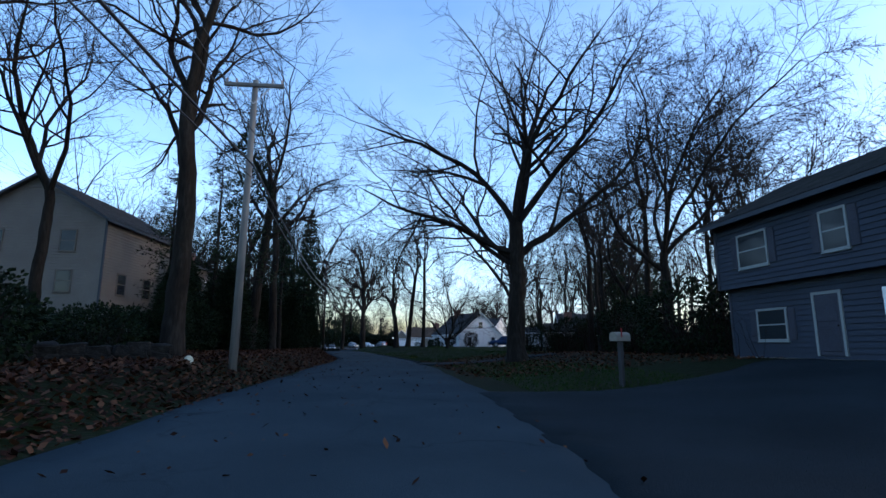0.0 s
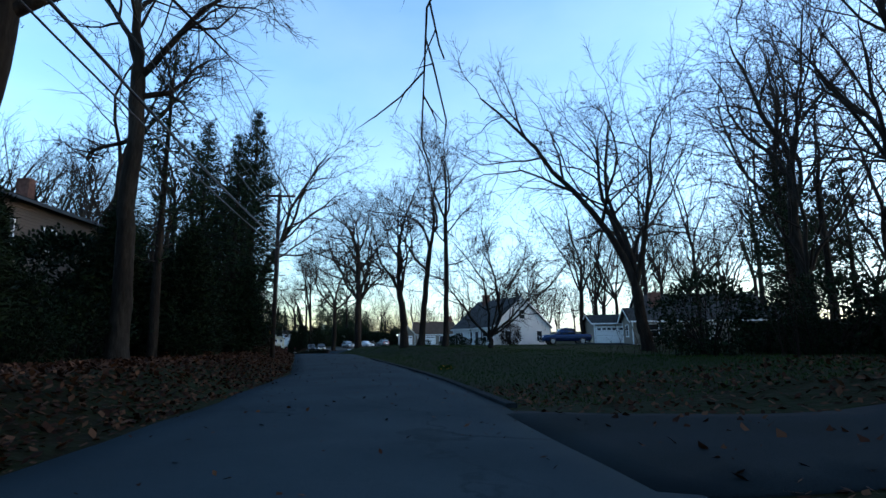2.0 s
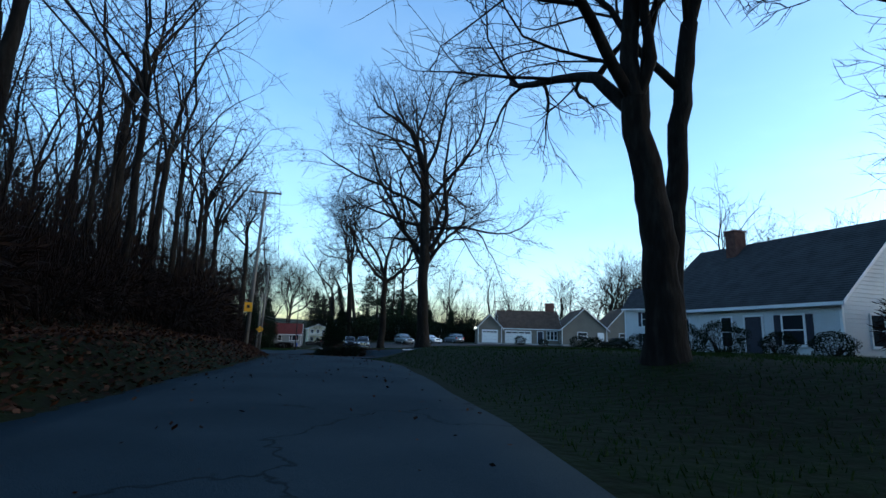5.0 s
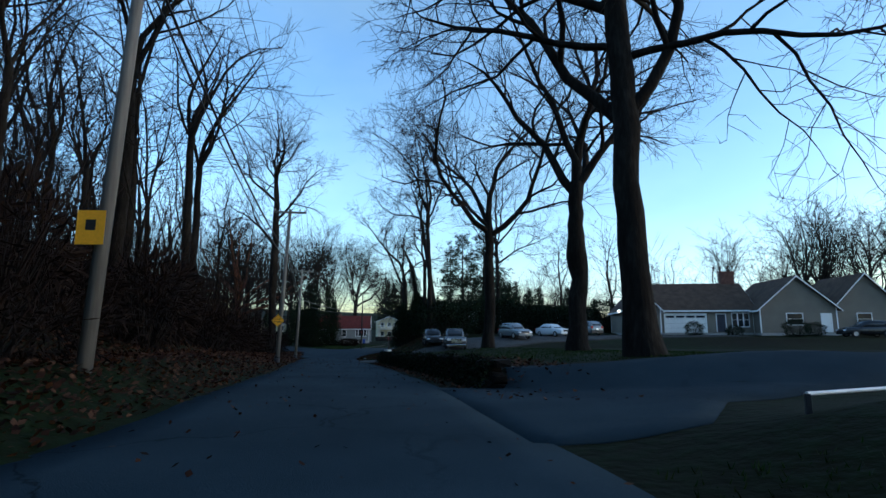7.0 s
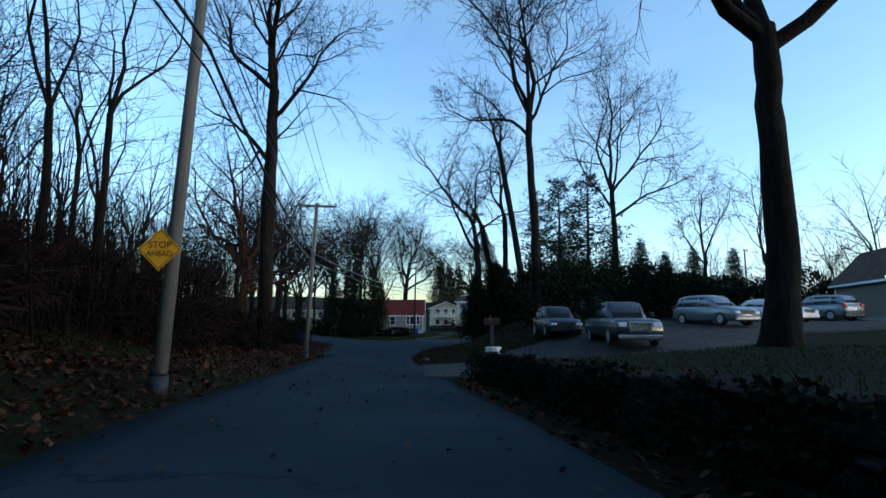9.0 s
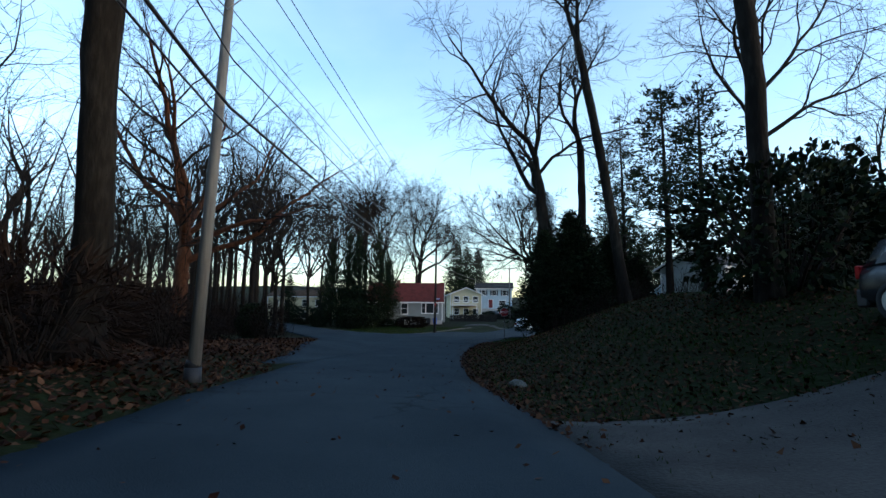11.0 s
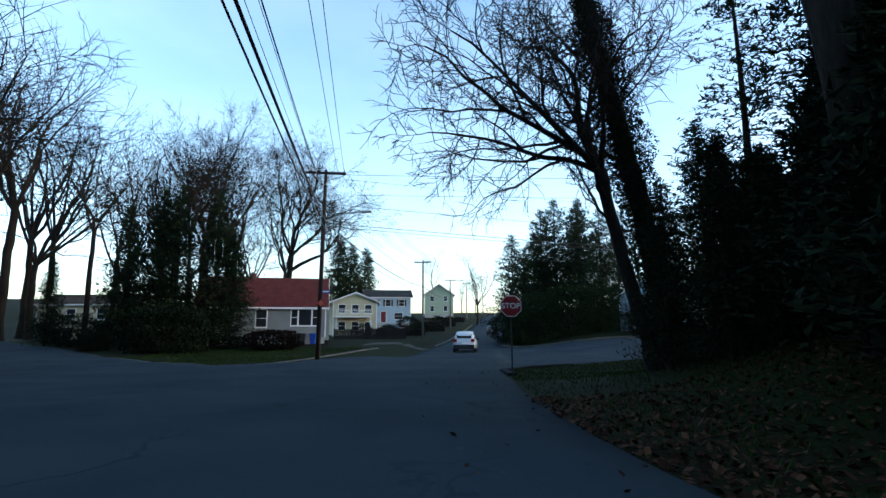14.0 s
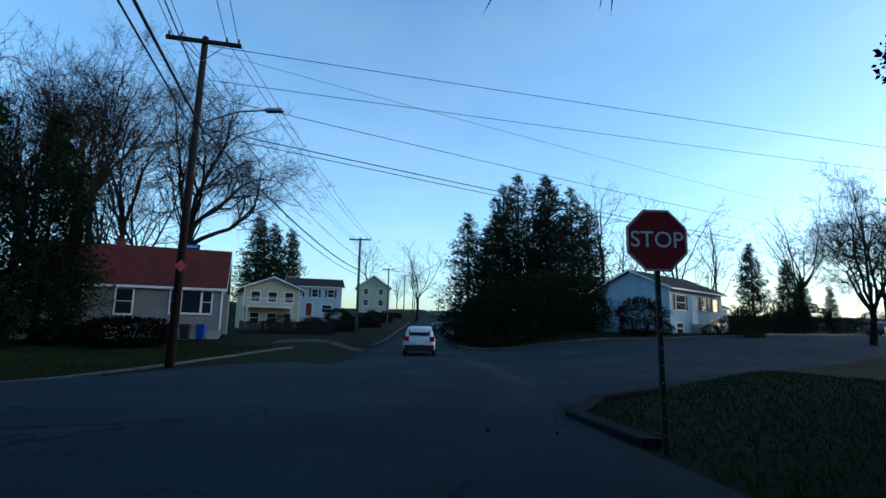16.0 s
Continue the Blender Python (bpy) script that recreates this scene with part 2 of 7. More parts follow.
TAIL_ON = glowing("brake_light_on", (1.0, 0.12, 0.08), 2.0)
LAMP_ON = glowing("lit_globe", (1.0, 0.92, 0.75), 1.5)
LAMP_WARM = glowing("lit_amber_lamp", (1.0, 0.55, 0.16), 1.6)
TAIL_OFF = noisy("red_lens", two((0.3, 0.012, 0.012), 0.1), 2, 20, 0.2, 0)
HEAD_OFF = noisy("clear_lens", two((0.7, 0.72, 0.75), 0.05), 2, 20, 0.1, 0, spec=0.7)


# ---- building blocks ----
def mesh_from(name, verts, faces, material, smooth=False):
    me = bpy.data.meshes.new(name)
    me.from_pydata([tuple(v) for v in verts], [], [tuple(f) for f in faces])
    me.materials.append(material)
    if smooth:
        me.polygons.foreach_set("use_smooth", [True] * len(me.polygons))
    me.update()
    return me


def part_data(name, me, parent, label=""):
    ob = new(name, me)
    if parent is not None:
        ob.parent = parent
    return tagged(ob, label) if label else ob


def part(name, bm, material, parent, label="", smooth=False):
    me = bpy.data.meshes.new(name)
    bm.to_mesh(me)
    bm.free()
    me.materials.append(material)
    if smooth:
        me.polygons.foreach_set("use_smooth", [True] * len(me.polygons))
    return part_data(name, me, parent, label)


def thing(name, x, y, z, turn=0.0, label="", category="", group="", kind=""):
    ob = new(name)
    ob.empty_display_size = 0.2
    ob.matrix_world = pose(x, y, z, 0, 0, turn)
    return tagged(ob, label, category, group, kind)


def box(bm, x0, y0, z0, x1, y1, z1, bevel=0.0):
    """A box from corner to corner, its edges bevelled."""
    r = bmesh.ops.create_cube(bm, size=1.0, matrix=Matrix.Translation(((x0 + x1) / 2, (y0 + y1) / 2, (z0 + z1) / 2)) @ Matrix.Diagonal((abs(x1 - x0), abs(y1 - y0), abs(z1 - z0), 1)))
    if bevel:
        edges = list({e for v in r["verts"] for e in v.link_edges})
        bmesh.ops.bevel(bm, geom=edges, offset=bevel, segments=1, affect="EDGES")
    return bm


def boxed(x0, y0, z0, x1, y1, z1, bevel=0.0):
    return box(bmesh.new(), x0, y0, z0, x1, y1, z1, bevel)


def rod(bm, a, b, ra, rb=None, sides=8):
    """A tapered round bar from a to b."""
    a, b = Vector(a), Vector(b)
    rb = ra if rb is None else rb
    q = (b - a).to_track_quat("Z", "Y").to_matrix().to_4x4()
    bmesh.ops.create_cone(bm, cap_ends=True, segments=sides, radius1=ra, radius2=rb, depth=(b - a).length, matrix=Matrix.Translation((a + b) / 2) @ q)
    return bm


def prism(bm, outline, depth, m=None):
    """A flat outline (x, z) pushed out along y by depth."""
    m = m or Matrix.Identity(4)
    front = [bm.verts.new(m @ Vector((x, 0, z))) for x, z in outline]
    back = [bm.verts.new(m @ Vector((x, depth, z))) for x, z in outline]
    n = len(outline)
    bm.faces.new(front)
    bm.faces.new(back[::-1])
    for i in range(n):
        bm.faces.new((front[(i + 1) % n], front[i], back[i], back[(i + 1) % n]))
    bmesh.ops.recalc_face_normals(bm, faces=bm.faces[:])
    return bm


class Soup:
    """Collects tubes and leaves as plain vertex and face arrays."""

    def __init__(self):
        self.v, self.q, self.t, self.n = [], [], [], 0

    def tubes(self, pts, rad, sides):
        """pts: (n, k, 3) centre lines, rad: (n, k) radii."""
        n, k = pts.shape[:2]
        d = np.gradient(pts, axis=1)
        d /= np.linalg.norm(d, axis=2, keepdims=True) + 1e-9
        ref = np.where(np.abs(d[:, :1, :1]) < 0.8, np.array([1.0, 0, 0]), np.array([0, 1.0, 0]))
        u = np.cross(d, np.broadcast_to(ref, d.shape))
        u /= np.linalg.norm(u, axis=2, keepdims=True) + 1e-9
        w = np.cross(d, u)
        a = (np.arange(sides) * 2 * np.pi / sides)[:, None]
        ring = pts[:, :, None] + rad[:, :, None, None] * (np.cos(a) * u[:, :, None] + np.sin(a) * w[:, :, None])
        self.v.append(ring.reshape(-1, 3))
        i = np.arange(sides)
        j = (i + 1) % sides
        o = self.n + (np.arange(n)[:, None] * k + np.arange(k - 1)[None, :]).reshape(-1, 1) * sides
        self.q.append(np.stack([o + i, o + j, o + sides + j, o + sides + i], -1).reshape(-1, 4))
        self.n += n * k * sides

    def tube(self, pts, rad, sides):
        self.tubes(np.asarray(pts, float)[None], np.asarray(rad, float)[None], sides)

    def quads(self, corners):
        """corners: (n, 4, 3) array."""
        n = len(corners)
        self.v.append(corners.reshape(-1, 3))
        self.q.append(self.n + np.arange(4 * n).reshape(n, 4))
        self.n += 4 * n

    def tris(self, corners):
        n = len(corners)
        self.v.append(corners.reshape(-1, 3))
        self.t.append(self.n + np.arange(3 * n).reshape(n, 3))
        self.n += 3 * n

    def spikes(self, a, b, r):
        """Thin pointed twigs from a to b, (n, 3) each, three-sided, r at the foot."""
        n = len(a)
        d = b - a
        d = d / (np.linalg.norm(d, axis=1, keepdims=True) + 1e-9)
        ref = np.where(np.abs(d[:, 2:3]) < 0.8, np.array([0, 0, 1.0]), np.array([1.0, 0, 0]))
        u = np.cross(d, ref)
        u /= np.linalg.norm(u, axis=1, keepdims=True) + 1e-9
        w = np.cross(d, u)
        r = np.broadcast_to(r, (n,))[:, None]
        ring = [a + r * (math.cos(k * 2.0944) * u + math.sin(k * 2.0944) * w) for k in range(3)]
        self.v.append(np.stack(ring + [b], 1).reshape(-1, 3))
        o = self.n + 4 * np.arange(n)[:, None]
        self.t.append(np.concatenate([o + np.array([0, 1, 3]), o + np.array([1, 2, 3]), o + np.array([2, 0, 3])]))
        self.n += 4 * n

    def mesh(self, name, material, smooth=False):
        me = bpy.data.meshes.new(name)
        v = np.concatenate(self.v).astype(np.float32)
        q = np.concatenate(self.q) if self.q else np.zeros((0, 4), int)
        t = np.concatenate(self.t) if self.t else np.zeros((0, 3), int)
        loops = np.r_[q.ravel(), t.ravel()].astype(np.int32)
        totals = np.r_[np.full(len(q), 4), np.full(len(t), 3)].astype(np.int32)
        me.vertices.add(len(v))
        me.vertices.foreach_set("co", v.ravel())
        me.loops.add(len(loops))
        me.loops.foreach_set("vertex_index", loops)
        me.polygons.add(len(totals))
        me.polygons.foreach_set("loop_start", (np.cumsum(totals) - totals).astype(np.int32))
        me.materials.append(material)
        if smooth:
            me.polygons.foreach_set("use_smooth", np.ones(len(totals), bool))
        me.update(calc_edges=True)
        return me


# ---- lie of the land ----
ROAD_Y = np.array([p[1][1] for p in PATH])
ROAD_X = np.array([p[1][0] for p in PATH])
ROAD_Z = np.array([p[1][2] for p in PATH]) - 1.27
RY = np.r_[-150, -60, ROAD_Y, 215, 225, 248, 280, 330, 420, 600]
RX = np.r_[19, 8, ROAD_X, -56.0, -56.3, -56.2, -55.5, -54, -51, -45]
RZ = np.r_[0.0, 0.05, ROAD_Z, -2.05, -2.0, -1.5, 0.1, 4.2, 9.5, 11.0]
SY = np.arange(-150, 600, 2.0)


def smoothed(vals, n):
    k = np.ones(n) / n
    v = np.interp(SY, RY, vals)
    return np.convolve(np.pad(v, n // 2, mode="edge"), k, mode="valid")[: len(SY)]


SX, SZ = smoothed(RX, 5), smoothed(RZ, 7)
BANK_Y = [-150, 20, 45, 80, 100, 113, 118, 140, 152, 165, 178, 188, 194, 200, 215, 236, 250, 300, 600]
BANK_R = [0.8, 0.8, 0.8, 0.9, 0.9, 0.9, 0.5, 0.5, 0.9, 2.6, 3.2, 2.9, 1.5, 0.2, 0.1, 1.5, 1.5, 0.5, 0.5]
BANK_L = [0.7, 0.7, 0.9, 1.1, 1.0, 0.9, 0.9, 0.7, 0.6, 0.5, 0.3, 0.1, 0.0, 0.0, 0.2, 0.8, 0.5, 0.5, 0.5]


def road_x(y):
    return np.interp(y, SY, SX)


def road_z(y):
    return np.interp(y, SY, SZ)


def ease(v):
    v = np.clip(v, 0, 1)
    return v * v * (3 - 2 * v)


def land(x, y):
    """Height of the ground."""
    x, y = np.asarray(x, float), np.asarray(y, float)
    d = x - road_x(y)
    right = np.interp(y, BANK_Y, BANK_R) * ease((d - 3.2) / np.interp(y, [80, 92, 113, 118], [11.0, 4.2, 4.2, 11.0]))
    left = np.interp(y, BANK_Y, BANK_L) * ease((-d - 4.0) / 2.4)
    wall = 0.62 * ease((d - 4.35) / 0.5) * ease((y - 120.5) / 1.5) * ease((149.5 - y) / 1.5)
    slope = 2.3 * ease((-d - 7.0) / 9.0) * ease((y - 76) / 24.0) * ease((168 - y) / 24.0)
    hills = 7.0 * ease((-d - 60) / 90.0) + 6.0 * ease((d - 62) / 90.0) * ease((200 - y) / 30.0)
    rough = (0.05 * np.sin(x * 0.37 + 2.1 * np.sin(y * 0.13)) * np.cos(y * 0.29 + 1.7 * np.sin(x * 0.21)) + 0.025 * np.sin(x * 1.13 + 3 * np.sin(y * 0.41)) * np.sin(y * 0.87 + 2.3 * np.sin(x * 0.33))) * ease((np.abs(d + 0.6) - 3.8) / 3.0)
    return road_z(y) + right + left + wall + slope + hills + rough - 0.03


def lz(x, y):
    return float(land(x, y))


def inside(x, y, outline):
    """True where a place lies within an outline."""
    hit = np.zeros(len(x), bool)
    for (ax, ay), (bx, by) in zip(outline, outline[1:] + outline[:1]):
        if ay != by:
            hit ^= ((ay > y) != (by > y)) & (x < (bx - ax) * (y - ay) / (by - ay) + ax)
    return hit


def west_edge(y):
    """Where the woods end at the side street."""
    return np.interp(y, [164, 165, 173, 181.7, 187.3, 196.8, 209, 224, 240], [0, -53.5, -57.6, -62.3, -66, -73.8, -86, -104, -125])


# ---- ground sheet ----
gx = np.r_[-2500, -1200, -600, -350, -220, np.arange(-160, -76, 1.5), np.arange(-76, 15, 0.6), np.arange(15, 90, 1.5), 130, 220, 400, 900, 2200]
gy = np.r_[-900, -400, -150, -80, np.arange(-40, -10, 1.5), np.arange(-10, 214, 1.0), np.arange(214, 300, 1.5), 320, 350, 400, 480, 600, 900, 1500, 3000]
GX, GY = np.meshgrid(gx, gy)
GZ = land(GX, GY)
nx = len(gx)
vv = np.stack([GX, GY, GZ], -1).reshape(-1, 3)
idx = (np.arange(len(gy) - 1)[:, None] * nx + np.arange(nx - 1)[None, :]).reshape(-1)
ff = np.stack([idx, idx + 1, idx + nx + 1, idx + nx], 1)
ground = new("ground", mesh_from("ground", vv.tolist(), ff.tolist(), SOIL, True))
tagged(ground, "dark lawn and leaf-strewn earth rolling beside the road", "ground", kind="structure")


def strip(name, left, right, lift, material, label, category="road"):
    """A paved strip between two edges, each a list of (x, y), laid on the road's own height, with a thickness."""
    vs, fs = [], []
    for (lx, ly), (rx, ry) in zip(left, right):
        for k in range(9):
            f = k / 8
            x, y = lx + (rx - lx) * f, ly + (ry - ly) * f
            vs.append((x, y, lift(x, y) + 0.06 * (1 - (2 * f - 1) ** 2)))
    for i in range(len(left) - 1):
        for k in range(8):
            o = i * 9 + k
            fs.append((o, o + 1, o + 10, o + 9))
    ob = new(name, mesh_from(name, vs, fs, material, True))
    sol = ob.modifiers.new("thickness", "SOLIDIFY")
    sol.thickness, sol.offset = 0.12, -1
    return tagged(ob, label, category, kind="structure")


ys = np.arange(-60, 420, 2.0)
wob = 0.12 * np.sin(ys * 0.35) + 0.08 * np.sin(ys * 0.9)
left_edge = [(road_x(y) - (4.0 if y < 205 else 3.4) + w, y) for y, w in zip(ys, wob)]
right_edge = [(road_x(y) + (2.75 if y < 205 else 3.4) + w * 0.7, y) for y, w in zip(ys, wob[::-1])]
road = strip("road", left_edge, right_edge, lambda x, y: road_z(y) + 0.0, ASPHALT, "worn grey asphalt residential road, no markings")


def paved(name, outline, lift, material, label, category="road"):
    """A paved area inside an outline of (x, y), cut small enough to follow the land."""
    bm = bmesh.new()
    bm.faces.new([bm.verts.new((x, y, 0)) for x, y in outline])
    bmesh.ops.triangulate(bm, faces=bm.faces[:])
    for _ in range(9):
        long = [e for e in bm.edges if e.calc_length() > 1.3]
        if not long:
            break
        bmesh.ops.subdivide_edges(bm, edges=long, cuts=1)
        bmesh.ops.triangulate(bm, faces=bm.faces[:])
    for v in bm.verts:
        v.co.z = lift(v.co.x, v.co.y) - (0.05 if v.is_boundary else 0.0)
    ob = part(name, bm, material, None, smooth=True)
    sol = ob.modifiers.new("thickness", "SOLIDIFY")
    sol.thickness, sol.offset = 0.06, -1
    return tagged(ob, label, category, kind="structure")


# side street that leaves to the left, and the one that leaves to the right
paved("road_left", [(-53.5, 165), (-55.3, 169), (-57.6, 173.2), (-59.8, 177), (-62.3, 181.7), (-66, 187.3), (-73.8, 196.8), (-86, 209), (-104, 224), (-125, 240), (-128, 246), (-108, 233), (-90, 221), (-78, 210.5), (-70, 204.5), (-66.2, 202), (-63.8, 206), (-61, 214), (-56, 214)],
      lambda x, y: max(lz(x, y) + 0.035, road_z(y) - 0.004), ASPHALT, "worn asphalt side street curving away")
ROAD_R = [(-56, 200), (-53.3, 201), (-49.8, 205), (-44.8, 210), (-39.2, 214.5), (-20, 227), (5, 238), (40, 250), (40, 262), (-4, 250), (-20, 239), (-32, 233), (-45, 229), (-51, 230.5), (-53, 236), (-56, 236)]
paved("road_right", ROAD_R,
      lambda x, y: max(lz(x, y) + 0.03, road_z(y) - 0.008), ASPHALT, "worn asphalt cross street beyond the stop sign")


# ---- trees ----
def unit(v):
    return v / (np.linalg.norm(v) + 1e-9)


def branch_path(rng, start, way, length, segs, wander, lift):
    """A crooked way outward from start."""
    pts, d = [np.array(start, float)], unit(np.array(way, float))
    for _ in range(segs):
        d = unit(d + rng.normal(0, wander, 3) + np.array([0, 0, lift]))
        pts.append(pts[-1] + d * length / segs)
    return np.array(pts)


def side_way(rng, d, angle, spin):
    """A way that leaves d at an angle, turned round it by spin."""
    ref = np.array([0, 0, 1.0]) if abs(d[2]) < 0.9 else np.array([1.0, 0, 0])
    u = unit(np.cross(d, ref))
    w = np.cross(d, u)
    return unit(np.cos(angle) * d + np.sin(angle) * (np.cos(spin) * u + np.sin(spin) * w))


def unit_rows(v):
    return v / (np.linalg.norm(v, axis=-1, keepdims=True) + 1e-9)


SEGS = (8, 9, 6, 3, 2)
COARSE_SEGS = (5, 6, 4, 2, 1)
SIDES = (10, 8, 5, 3, 3)
COARSE_SIDES = (8, 6, 3, 3, 3)
WANDER = (0.08, 0.17, 0.22, 0.26, 0.3, 0.3)
LIFT = (0.05, 0.045, 0.025, 0.02, 0.0, 0.0)
COUNT = (8, 9, 7, 5, 2, 0)


def grow(rng, wood, twigs, start, way, length, radius, level, depth, dens, droop, thin):
    """All limbs of one level at once, then their side branches, down to fine pointed twigs. Arrays: start and way (n, 3), length and radius (n)."""
    n = len(length)
    if level >= depth:
        d = unit_rows(unit_rows(way) + rng.normal(0, 0.12, (n, 3)) + np.array([0, 0, -droop]))
        twigs.spikes(start, start + d * np.minimum(1.35 * length, 0.75)[:, None], np.minimum(radius, thin) * 0.85)
        return
    coarse = thin > 0.0105
    segs = (COARSE_SEGS if coarse else SEGS)[level]
    up = np.array([0, 0, LIFT[level] - (droop if level >= 2 else 0)])
    pts = [start]
    d = unit_rows(way)
    for _ in range(segs):
        d = unit_rows(d + rng.normal(0, WANDER[level], (n, 3)) + up)
        pts.append(pts[-1] + d * (length / segs)[:, None])
    pts = np.stack(pts, 1)
    tip = np.maximum(radius * 0.2, thin * 0.8)
    f = np.linspace(0, 1, segs + 1)
    rad = radius[:, None] * (1 - f) + tip[:, None] * f
    (wood if level <= 1 else twigs).tubes(pts, rad, (COARSE_SIDES if coarse else SIDES)[level])
    c = max(2 if level == 4 else 3, int(round(dens * COUNT[level])))
    g = 0.2 + 0.8 * (np.arange(c)[None, :] + rng.uniform(0.1, 0.9, (n, c))) / c
    g[:, -1] = 0.995
    k = np.minimum((g * segs).astype(int), segs - 1)
    h = (g * segs - k)[..., None]
    row = np.arange(n)[:, None]
    at = pts[row, k] * (1 - h) + pts[row, k + 1] * h
    dd = unit_rows(pts[row, k + 1] - pts[row, k])
    spin = rng.uniform(0, 6.28, (n, 1)) + 2.4 * np.arange(c)[None, :] + rng.normal(0, 0.4, (n, c))
    ang = rng.uniform(0.5, 1.05, (n, c))
    ang[:, -1] = rng.uniform(0.15, 0.45, n)
    ref = np.where(np.abs(dd[..., 2:3]) < 0.9, np.array([0, 0, 1.0]), np.array([1.0, 0, 0]))
    u = unit_rows(np.cross(dd, ref))
    w = np.cross(dd, u)
    ways = np.cos(ang)[..., None] * dd + np.sin(ang)[..., None] * (np.cos(spin)[..., None] * u + np.sin(spin)[..., None] * w)
    ln = length[:, None] * rng.uniform(0.36, 0.64, (n, c)) * (1.3 - 0.72 * g) * (0.95 if level >= 3 else 1.0)
    r = np.maximum((radius[:, None] * (1 - g) + tip[:, None] * g) * rng.uniform(0.5, 0.68, (n, c)), thin * (1.5, 1.5, 1.45, 1.15, 1.0)[level])
    grow(rng, wood, twigs, at.reshape(-1, 3), ways.reshape(-1, 3), ln.reshape(-1), r.reshape(-1), level + 1, depth, dens, droop, thin)


def bare_tree(seed, height, radius, fork, limbs, lean=(0.0, 0.0), spread=0.55, depth=4, dens=1.0, droop=0.0, bark=BARK, extra=(), burl=0.0, flare=1.5, thin=0.008, reach=0.88):
    """Meshes of a leafless tree: trunk with limbs, and crown of fine twigs. limbs: how many leave the trunk at its fork;
    extra: further limbs as (height, azimuth in degrees, rise in degrees, length, radius)."""
    rng = np.random.default_rng(seed)
    wood, twigs = Soup(), Soup()
    n = 17
    fz = height * fork
    tz = np.linspace(-0.3, fz, n)
    bend = rng.normal(0, 0.11, (n, 2)).cumsum(0) * radius
    pts = np.stack([lean[0] * tz + bend[:, 0], lean[1] * tz + bend[:, 1], tz], 1)
    rad = radius * (1 - 0.28 * np.linspace(0, 1, n)) * rng.uniform(0.95, 1.05, n)
    rad[0] *= flare
    rad[1] *= 1 + (flare - 1) * 0.4
    rad[2] *= 1 + (flare - 1) * 0.12
    if burl:
        rad *= 1 + burl * np.exp(-((np.arange(n) - 9) / 1.2) ** 2)
    wood.tube(pts, rad, 14)
    top, r_top = pts[-1], rad[-1]
    d0 = unit(pts[-1] - pts[-2])
    spin = rng.uniform(0, 6.28)
    S, W, L, R = [], [], [], []
    for i in range(limbs):
        ang = spread * rng.uniform(0.6, 1.25) if i else spread * 0.3
        W.append(side_way(rng, d0, ang, spin + i * 6.28 / max(limbs - 1, 1) + rng.normal(0, 0.3)))
        S.append(top - d0 * rng.uniform(0.1, 0.5) * radius)
        L.append((height - fz) * rng.uniform(0.85, 1.05) * reach)
        R.append(r_top * (0.8 if i == 0 else rng.uniform(0.5, 0.68)))
    for hz, az, rise, length, r in extra:
        k = np.interp(hz, tz, np.arange(n))
        S.append(np.array([np.interp(k, np.arange(n), pts[:, c]) for c in range(3)]))
        W.append(np.array([math.sin(radians(az)) * math.cos(radians(rise)), math.cos(radians(az)) * math.cos(radians(rise)), math.sin(radians(rise))]))
        L.append(length)
        R.append(r)
    grow(rng, wood, twigs, np.array(S), np.array(W), np.array(L), np.array(R), 1, depth, dens, droop, thin)
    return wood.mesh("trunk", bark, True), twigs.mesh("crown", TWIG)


TREE_GROUP = "bare roadside trees"


def place_tree(meshes, x, y, label, turn=0.0, scale=1.0, group=TREE_GROUP, sink=0.0, name="tree"):
    t = thing(name, x, y, lz(x, y) - sink, turn, label, "tree", group)
    part_data("trunk", meshes[0], t)
    part_data("crown", meshes[1], t, "fine bare twigs")
    t.scale = (scale, scale, scale)
    return t


OAK = "large bare oak with a dark trunk and spreading limbs"
